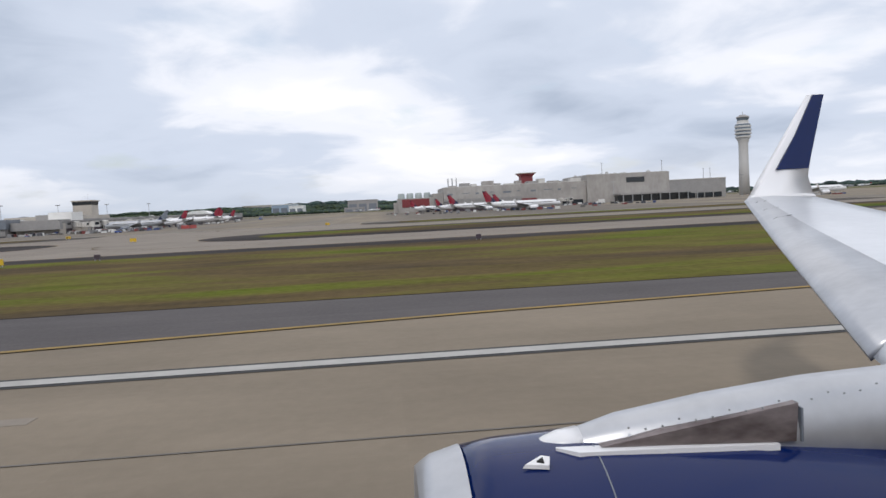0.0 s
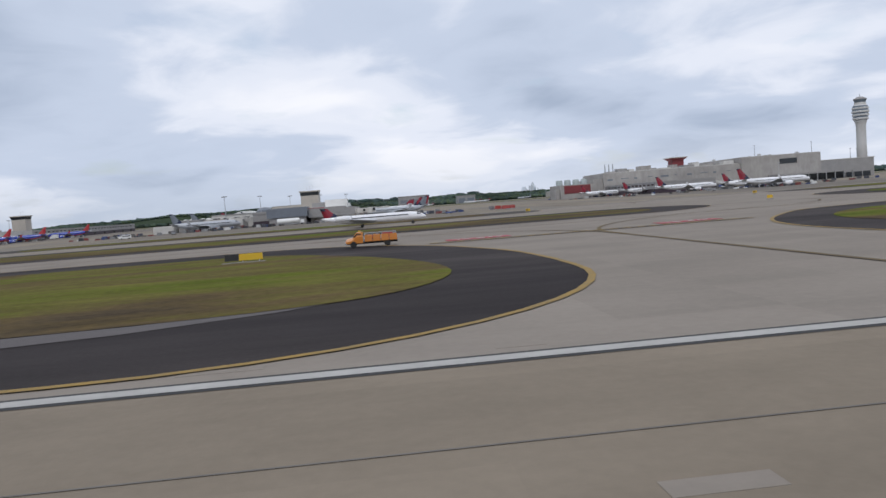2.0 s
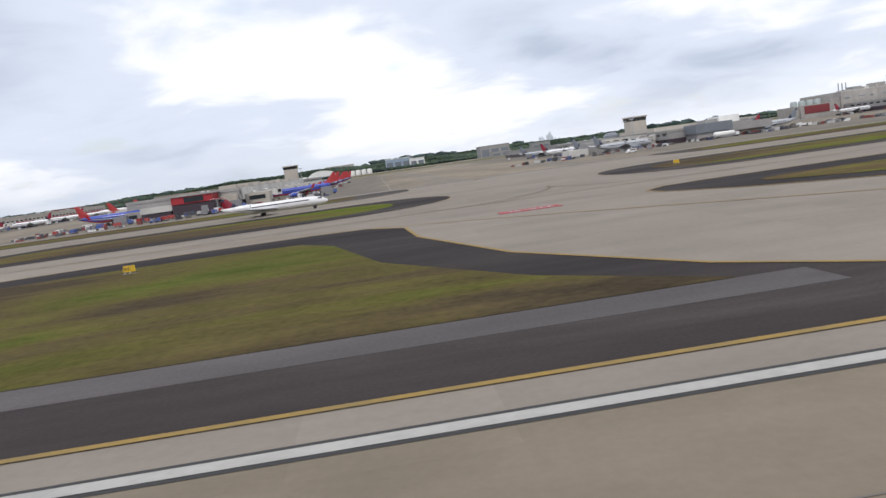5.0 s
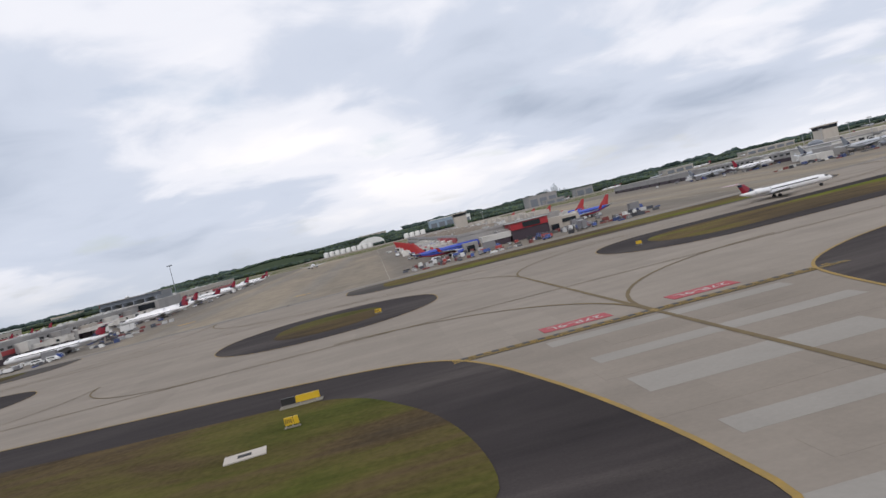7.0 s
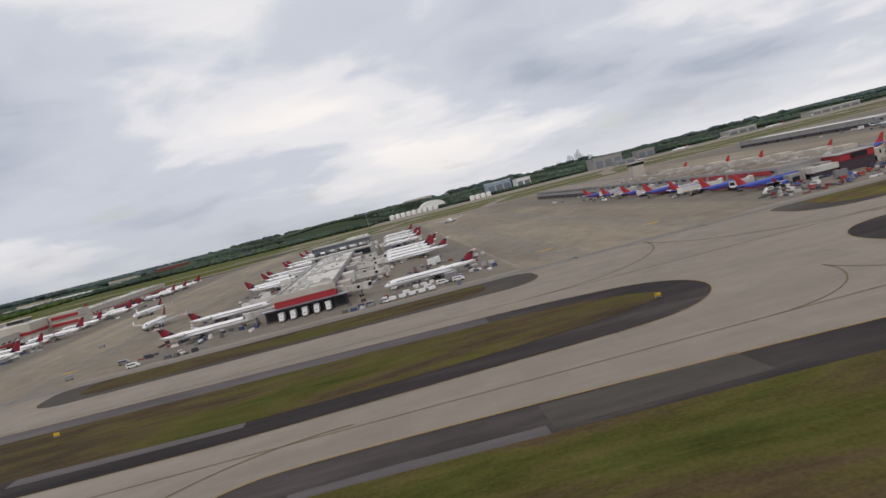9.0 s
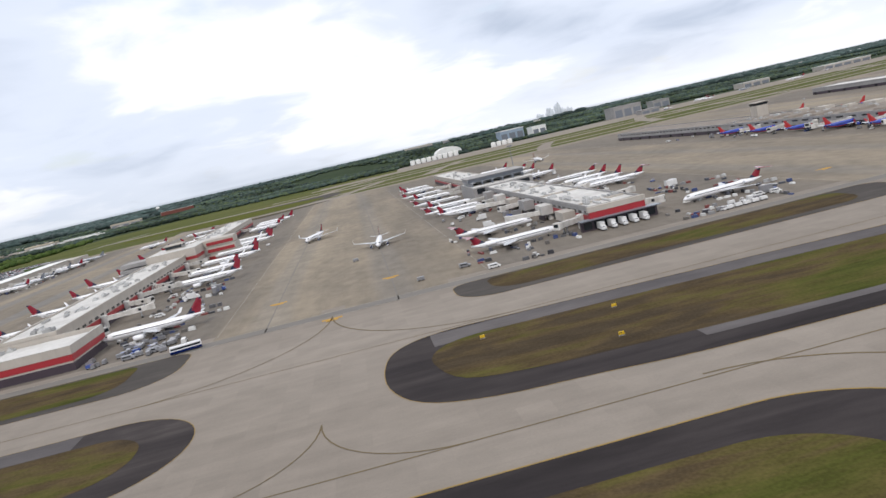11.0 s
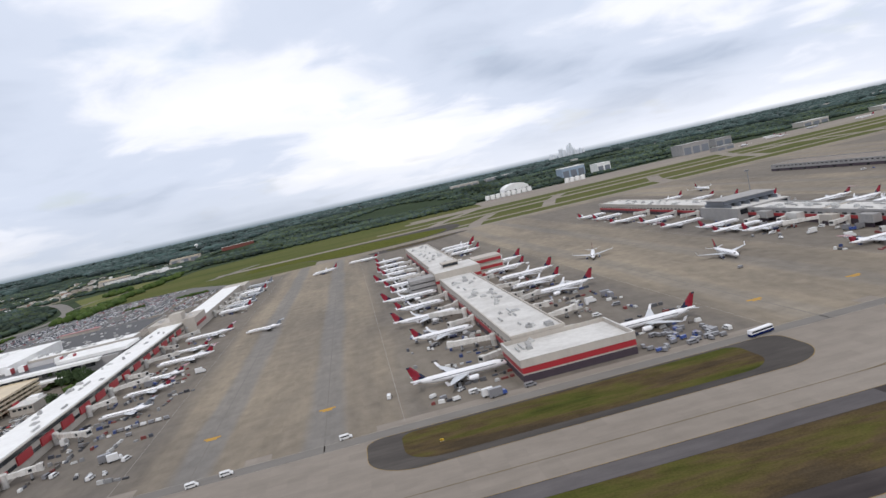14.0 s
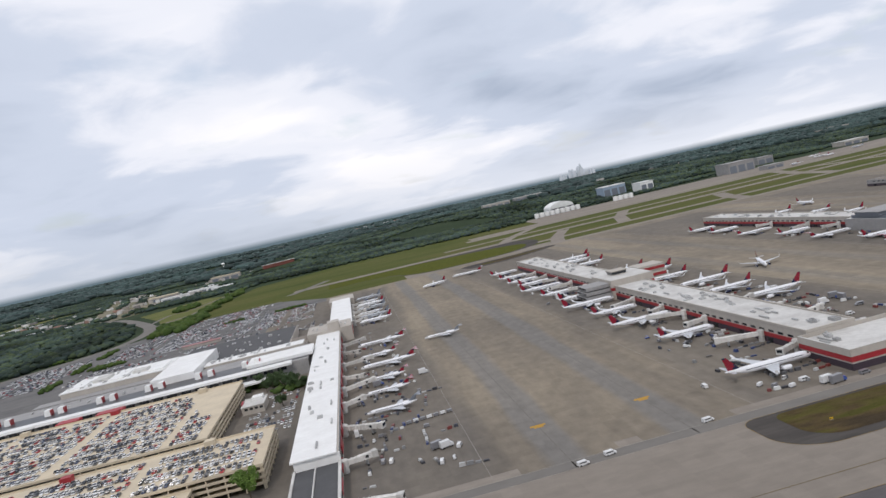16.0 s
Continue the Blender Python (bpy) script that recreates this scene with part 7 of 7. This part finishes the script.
infield = sheet("infield", smooth([(-1345, 1375), (-1240, 1371), (-1200, 1300), (-1165, 1268), (-1110, 1258), (-1014, 1268), (-955, 1312), (-928, 1380), (-926, 1450), (-950, 1492), (-1000, 1499), (-1100, 1499), (-1345, 1499)], 4), -0.08, WORN_ASPHALT, label="green infield with a dark paved edge beyond the ramp")
sheet("grass", smooth([(-1345, 1377), (-1238, 1374), (-1196, 1303), (-1162, 1274), (-1110, 1264), (-1020, 1275), (-970, 1322), (-958, 1390), (-1000, 1440), (-1080, 1470), (-1160, 1492), (-1345, 1496)], 4), -0.03, LUSH_GRASS, infield)
strip_edge = sheet("ramp_strip", smooth([(-1116, 1192), (-1108, 1158), (-1090, 1148), (-1041, 1152), (-975, 1186), (-942, 1214), (-950, 1230), (-972, 1229), (-1025, 1214), (-1090, 1209), (-1112, 1203)], 3), 0.035, WORN_ASPHALT, label="narrow dark paved strip with grass beyond the ramp")
sheet("grass", smooth([(-1085, 1186), (-1078, 1168), (-1040, 1168), (-980, 1196), (-962, 1212), (-972, 1217), (-1025, 1202), (-1076, 1196)], 3), 0.06, DRY_GRASS, strip_edge)
part("north_apron", boxes((-980, 3000, 1824, 1900, -0.3, -0.14)), TAXI, strip)
sheet("north_field", [(-780, 1900.01), (3200, 1900.01), (3200, 2140), (-760, 2140)], -0.15, TAXI, label="pale paved yards in front of distant hangars")
sheet("roadside_meadow", [(-1660, 1300), (-1596, 1250), (-1583, 1420), (-1602, 1637), (-1615, 1900), (-1690, 1990), (-1825, 1860), (-1716, 1600), (-1668, 1430)], -0.1, MEADOW, label="light green clearing beside a road")
sheet("woodland_meadow", [(-2620, 2700), (-2420, 2620), (-2280, 2800), (-2330, 2960), (-2560, 2900)], -0.1, MEADOW, label="light green clearing among woods")

sheet("village_ground", [(-1945, 1955), (-2062, 2247), (-2273, 3008), (-2190, 3108), (-2020, 2927), (-1904, 2437), (-1853, 2025)], -0.08, BARE, label="bare tan yards between far houses")


def hill(x, y):
    """Height of the low wooded hills north of the airfield."""
    def ease(a, b, v):
        q = np.clip((v - a) / (b - a), 0, 1)
        return q * q * (3 - 2 * q)
    return 27 * ease(2460, 2960, y) * ease(4700, 3700, y) * ease(-1750, -1350, x) * ease(1500, 1000, x) * (1 - 0.4 * ease(-300, 800, x)) * (1 + 0.16 * np.sin(x * 0.006) + 0.1 * np.sin(x * 0.017 + y * 0.004))


bm = bmesh.new()
grid = [[bm.verts.new((x, y, float(hill(x, y)) - 0.35)) for x in range(-1760, 1521, 40)] for y in range(2450, 4711, 60)]
for a, b in zip(grid, grid[1:]):
    for i in range(len(a) - 1):
        bm.faces.new((a[i], a[i + 1], b[i + 1], b[i]))
tagged(part("wooded_hills", bm, WOODLAND, smooth=True), "low wooded hills beyond the airfield", "ground", "", "structure")


def hangar(x, y, w, d, h, label, wall, roof, arched=False):
    t = thing("hangar", label, "hangar", "distant hangars", (x, y, float(hill(x, y))))
    part("wall", boxes((-w / 2, w / 2, 0, d, 0, h * (0.3 if arched else 1))), wall, t)
    if arched:
        n = 12
        rings = [[(w * 0.5 * math.cos(math.pi * i / n), yy, h * 0.3 + h * 0.7 * math.sin(math.pi * i / n)) for i in range(n + 1)] for yy in (-2, d)]
        part("roof", loft(rings), roof, t)
    else:
        part("roof", boxes((-w / 2 - 1, w / 2 + 1, -1, d + 1, h, h + 2)), roof, t)
    k = max(2, int(w // 28))
    for i in range(k):
        part("door", boxes((-w / 2 + (i + 0.12) * w / k, -w / 2 + (i + 0.88) * w / k, -0.5, -0.05, 0, h * (0.28 if arched else 0.7))), SLATE if not arched else ROOF_DARK, t)


PALE_BLUE = mat("pale_blue_cladding", (0.30, 0.38, 0.47), 0.6, scale=0.05)
hangar(-575, 2330, 84, 70, 28, "white arched hangar roof at the airfield edge", ROOF_BRIGHT, ROOF_BRIGHT, True)
hangar(-325, 2480, 84, 70, 34, "blue and white maintenance hangar", PALE_BLUE, ROOF_BRIGHT)
hangar(-268, 2330, 46, 70, 27, "white maintenance hangar with dark doors", ROOF_BRIGHT, ROOF_BRIGHT)
hangar(-52, 2106, 86, 80, 31, "large grey maintenance hangar with flat roof", WALL_GREY, WALL_GREY)
hangar(-70, 1905, 52, 40, 10, "low grey hangar at the airfield edge", WALL_GREY, WALL_GREY)
hangar(120, 2250, 56, 50, 22, "tall grey distant airport building", WALL_GREY, WALL_GREY)
hangar(420, 2200, 90, 60, 14, "long pale distant cargo building", WALL_BEIGE, ROOF)
hangar(700, 2150, 160, 60, 11, "long pale distant cargo building", WALL_BEIGE, ROOF)
hangar(-565, 3360, 130, 60, 20, "long beige distant warehouse among woods", WALL_BEIGE, ROOF)
hangar(-330, 3620, 160, 60, 18, "long pale distant warehouse among woods", WALL_GREY, ROOF)
hangar(-1905, 2420, 90, 40, 12, "tan distant office building among trees", WALL_BEIGE, DECK)
hangar(-1780, 2900, 110, 40, 16, "tan distant office building among trees", WALL_BEIGE, DECK)
hangar(-1850, 2300, 60, 26, 8, "white distant warehouse beside a road", ROOF_BRIGHT, ROOF_BRIGHT)
hangar(-1770, 2380, 90, 26, 9, "white distant warehouse beside a road", ROOF_BRIGHT, ROOF_BRIGHT)
hangar(-1690, 2270, 60, 26, 8, "white distant warehouse beside a road", ROOF_BRIGHT, ROOF_BRIGHT)
for k in range(13):
    t = thing("storage_tank", "white cylindrical storage tank at the airfield edge", "storage tank", "storage tanks", (-712 + k * 16.5 + (k > 8) * 92, 2150 - (k > 8) * 40, 0))
    part("shell", turned([(0, 7.4), (13, 7.4), (14.2, 0.5)], 18, "z"), ROOF_BRIGHT, t)
rnd = random.Random(31)
for k in range(14):      # distant parked aircraft on the northern aprons
    copy_thing(AIR[rnd.choice(("nl", "md", "us", "ll"))], pose(rnd.uniform(-300, 1500), rnd.uniform(1830, 2090), 0, 0, 0, rnd.uniform(0, 360)))

# scattered far houses and sheds: one joined mass
bm = bmesh.new()
TOWN = ((-1985, 2330, 38, 150, 15), (-2120, 2850, 45, 110, 14), (-2280, 2420, 90, 90, 9), (-1860, 2440, 90, 110, 30), (-2110, 2150, 60, 50, 12), (-2330, 2490, 80, 50, 16), (-1780, 2900, 90, 40, 14), (-2450, 3000, 200, 120, 24), (-980, 7200, 240, 120, 30), (-700, 7100, 120, 90, 16), (900, 4300, 700, 300, 60), (-3200, 3000, 500, 300, 30))
for tx, ty, sx, sy, n in TOWN:
    for k in range(n):
        x, y = rnd.gauss(tx, sx), rnd.gauss(ty, sy)
        big_ = 1 if ty < 4000 else 2.2
        w, d, h = rnd.uniform(4, 13) * big_, rnd.uniform(4, 9) * big_, rnd.uniform(5, 9) * big_
        z = float(hill(x, y))
        box(bm, x - w, x + w, y - d, y + d, z - 0.3, z + h + (0 if ty < 4000 else 4))
tagged(part("distant_houses", bm, ROOFTOPS), "scattered pale far-off houses and sheds among trees", "buildings", "", "stuff")
t = thing("hotel", "long red-brick building among the woods", "building", "", (-1564, 2838, float(hill(-1564, 2838))), 20)
part("wall", boxes((-60, 60, -12, 12, 0, 13)), mat("red_brick", (0.19, 0.06, 0.045), 0.8, scale=0.3), t)
part("roof", boxes((-61, 61, -13, 13, 13, 14)), ROOF, t)
t = thing("water_tower", "white water tower above the woods", "water tower", "", (-2010, 4300, 0))
part("stem", turned([(0, 4), (28, 3)], 12, "z"), ROOF_BRIGHT, t)
part("tank", turned([(26, 4), (31, 11), (36, 11), (41, 2)], 16, "z"), ROOF_BRIGHT, t)

# Tower colour is lightened and blued to include the distance haze.
HAZE_TOWER = mat("hazed_tower_cladding", (0.70, 0.74, 0.78), 0.8, scale=0.01)
for k in range(22):
    x = 1540 + k * 21 + rnd.uniform(-12, 12)
    h = 60 + 110 * math.exp(-((k - 12) / 5.0) ** 2) * rnd.uniform(0.5, 1.0)
    t = thing("skyscraper", "skyscraper of a far city skyline, coloured pale for haze", "skyscraper", "city skyline", (x, 9000 + rnd.uniform(-150, 150), 0))
    w = rnd.uniform(9, 17)
    part("tower", boxes((-w, w, -w, w, 0, h, 0, 1.0)), HAZE_TOWER, t)
    part("crown", boxes((-w * 0.6, w * 0.6, -w * 0.6, w * 0.6, h, h + rnd.uniform(6, 26), 0, 2.0)), HAZE_TOWER, t)


def woods(name, n, area, size, seed, label, keep, foliage, tall=0.6):
    """Many uneven crowns in one mesh."""
    r = np.random.RandomState(seed)
    p = (1 + 5 ** 0.5) / 2
    base = np.array([(-1, p, 0), (1, p, 0), (-1, -p, 0), (1, -p, 0), (0, -1, p), (0, 1, p), (0, -1, -p), (0, 1, -p), (p, 0, -1), (p, 0, 1), (-p, 0, -1), (-p, 0, 1)]) / 1.9
    faces = np.array([(0, 11, 5), (0, 5, 1), (0, 1, 7), (0, 7, 10), (0, 10, 11), (1, 5, 9), (5, 11, 4), (11, 10, 2), (10, 7, 6), (7, 1, 8), (3, 9, 4), (3, 4, 2), (3, 2, 6), (3, 6, 8), (3, 8, 9), (4, 9, 5), (2, 4, 11), (6, 2, 10), (8, 6, 7), (9, 8, 1)])
    xy = np.stack([r.uniform(area[0], area[1], n), r.uniform(area[2], area[3], n)], 1)
    xy = xy[keep(xy[:, 0], xy[:, 1])]
    n = len(xy)
    s = r.uniform(size[0], size[1], n)
    v = base[None] * (s[:, None, None] * r.uniform(0.65, 1.3, (n, 12, 1)))
    v[:, :, 2] *= tall
    v[:, :, :2] += xy[:, None, :]
    v[:, :, 2] += (s * 0.5 + hill(xy[:, 0], xy[:, 1]))[:, None]
    f = (faces[None] + 12 * np.arange(n)[:, None, None]).reshape(-1, 3)
    me = bpy.data.meshes.new(name)
    me.vertices.add(n * 12)
    me.vertices.foreach_set("co", v.reshape(-1).astype(np.float32))
    me.loops.add(len(f) * 3)
    me.loops.foreach_set("vertex_index", f.reshape(-1).astype(np.int32))
    me.polygons.add(len(f))
    me.polygons.foreach_set("loop_start", (3 * np.arange(len(f))).astype(np.int32))
    me.polygons.foreach_set("loop_total", np.full(len(f), 3, np.int32))
    me.polygons.foreach_set("use_smooth", np.ones(len(f), bool))
    me.update(calc_edges=True)
    me.materials.append(foliage)
    tagged(new(name, me), label, "woods", "", "stuff")


def highway_x(y):
    return np.interp(y, (900, 1040, 1142, 1195, 1240, 1330, 1430, 1580, 1844, 1982, 2400, 4200), (-2090, -1950, -1800, -1740, -1695, -1680, -1690, -1740, -1859, -1955, -2300, -3600))


def near_wood(x, y):
    west = (x < highway_x(y) - 26) & ~((x > -2090) & (y < 930))
    edge = np.where(x > -760, 2150 + 0.18 * np.abs(x + 500), np.where(x > -1310, 2060, np.where(x > -1560, 2075, 2010)))
    north = (x > highway_x(y) + 26) & (y > edge)
    town = (np.hypot((x + 1810) / 150, (y - 2390) / 190) < 1) & (np.sin(x * 0.05) + np.cos(y * 0.04) > -0.9)
    town |= (np.hypot((x + 2110) / 90, (y - 2150) / 80) < 1) & (np.sin(x * 0.06) > -0.5)
    town |= np.hypot((x + 2450) / 170, (y - 2780) / 170) < 1
    for hx, hy, w in ((-575, 2360, 75), (-310, 2440, 95), (-565, 3350, 95), (-330, 3610, 110), (-1564, 2800, 85), (-1780, 2870, 75), (120, 2260, 50)):
        town |= (np.abs(x - hx) < w) & (y > hy - 170) & (y < hy + 60)
    yard = np.abs(x - np.interp(y, (1955, 2247, 2437, 3008, 3110), (-1900, -1972, -2005, -2155, -2230))) < np.interp(y, (1940, 1960, 2247, 2437, 3008, 3110), (0, 44, 84, 98, 112, 0))
    town |= yard & (np.sin(x * 0.09 + y * 0.021) + np.cos(y * 0.037 - x * 0.03) > -0.75) & (np.hypot((x + 1872) / 40, (y - 1990) / 60) > 1)
    meadow = np.sin(x * 0.0061 + 1) + np.cos(y * 0.008 + x * 0.003) > 1.3
    return (west | north) & ~town & ~(meadow & (y > 2200))


woods("near_woods", 88000, (-3900, 2000, 800, 3900), (5.5, 9.5), 5, "dense dark green woods beyond the airfield", near_wood, CROWNS)


def roadside_wood(x, y):
    belt = np.abs(x - np.interp(y, (1250, 1400, 1640, 1930), (-1620, -1604, -1600, -1585))) < np.where((y > 1245) & (y < 1950), np.where(y < 1430, 27, 11 + 9 * np.sin(y * 0.045)), 0)
    belt |= np.hypot((x + 1645) / 14, (y - 1368) / 30) < 1
    belt |= (np.hypot((x + 1690) / 26, (y - 1760) / 60) < 1)
    return belt


woods("roadside_trees", 1500, (-1740, -1560, 1235, 1960), (4.5, 9.0), 15, "bright green trees in belts beside a road", roadside_wood, LOT_CROWNS, 0.75)


def far_wood(x, y):
    ragged = 3500 + 420 * np.sin(x * 0.0043) + 260 * np.sin(x * 0.0117 + 1)
    return ((np.abs(x + 950) > 2900) | (y > ragged)) & (np.sin(x * 0.0021) * np.cos(y * 0.0026) < 0.55)


woods("far_woods", 34000, (-9800, 9800, 3000, 9900), (16, 32), 6, "far woods tinted blue-green for haze, stretching to the horizon", far_wood, HAZED_CROWNS, 0.42)


t = thing("shed", "long low shed with a faded red roof beside car parks", "shed", "", (-1510, 1001, 0))
part("wall", boxes((-25, 25, -4, 4, 0, 3.6)), WALL_BEIGE, t)
part("roof", boxes((-26, 26, -5, 5, 3.6, 4.2, 0, 0.2)), mat("faded_red_metal_roof", (0.42, 0.2, 0.2), 0.6, dark=(0.34, 0.16, 0.16), scale=0.2), t)


def lot_trees(x, y):
    gaps = np.sin(x * 0.071 + 1) + np.sin(y * 0.053 + x * 0.013) > 0.5
    rows = (np.abs(y - 1200) < 4) | (np.abs(x + 1895) < 12) | ((np.abs(x + 1660) < 8) & (y < 640)) | ((np.abs(x + 1680) < 6) & (y > 900) & (y < 1200))
    rows &= gaps
    grove = (np.hypot(x + 1820, y - 760) < 60) | (np.hypot(x + 1385, y - 622) < 22) | (np.hypot(x + 1362, y - 585) < 14) | (np.hypot((x + 1640) / 27, (y - 1010) / 16) < 1)
    return (rows | grove) & ~((x > -1770) & (y > 600) & (y < 895) & (x < -1400)) & ~((x > -1640) & (y < 600) & (x < -1390))


woods("planted_trees", 42000, (-2120, -1350, 250, 1520), (2.2, 4.6), 8, "small green trees planted between car parks", lot_trees, LOT_CROWNS)
bm = bmesh.new()
ribbon(bm, smooth([(-2120, 880), (-1950, 1040), (-1800, 1142), (-1740, 1195), (-1695, 1250), (-1680, 1340), (-1692, 1440), (-1740, 1580), (-1859, 1844), (-1955, 1982), (-2300, 2400)]), 24, 0.04)
ribbon(bm, [(-1945, 1955), (-2000, 2250), (-2040, 2500), (-2170, 2980)], 12, 0.07)
ribbon(bm, smooth([(-1720, 1520), (-1712, 1674), (-1670, 1700), (-1640, 1800), (-1615, 1930)]), 9, 0.06)
ribbon(bm, [(-1708, 1450), (-1640, 1560), (-1600, 1800), (-1640, 2050), (-1760, 2300), (-1850, 2500)], 12, 0.05)
ribbon(bm, [(-1955, 1982), (-1800, 2200), (-1640, 2330), (-1400, 2420)], 12, 0.06)
ribbon(bm, [(-1425, 1460), (-1350, 1625)], 20, 0.05)
tagged(part("country_road", bm, ROAD), "grey road winding past car parks and woods", "road", "", "structure")

# ---- everything to the scale S ----
for ob in list(scene.objects):
    if ob.parent is None and ob.type in {"MESH", "EMPTY", "FONT"}:
        ob.matrix_basis = Matrix.Scale(S, 4) @ ob.matrix_basis
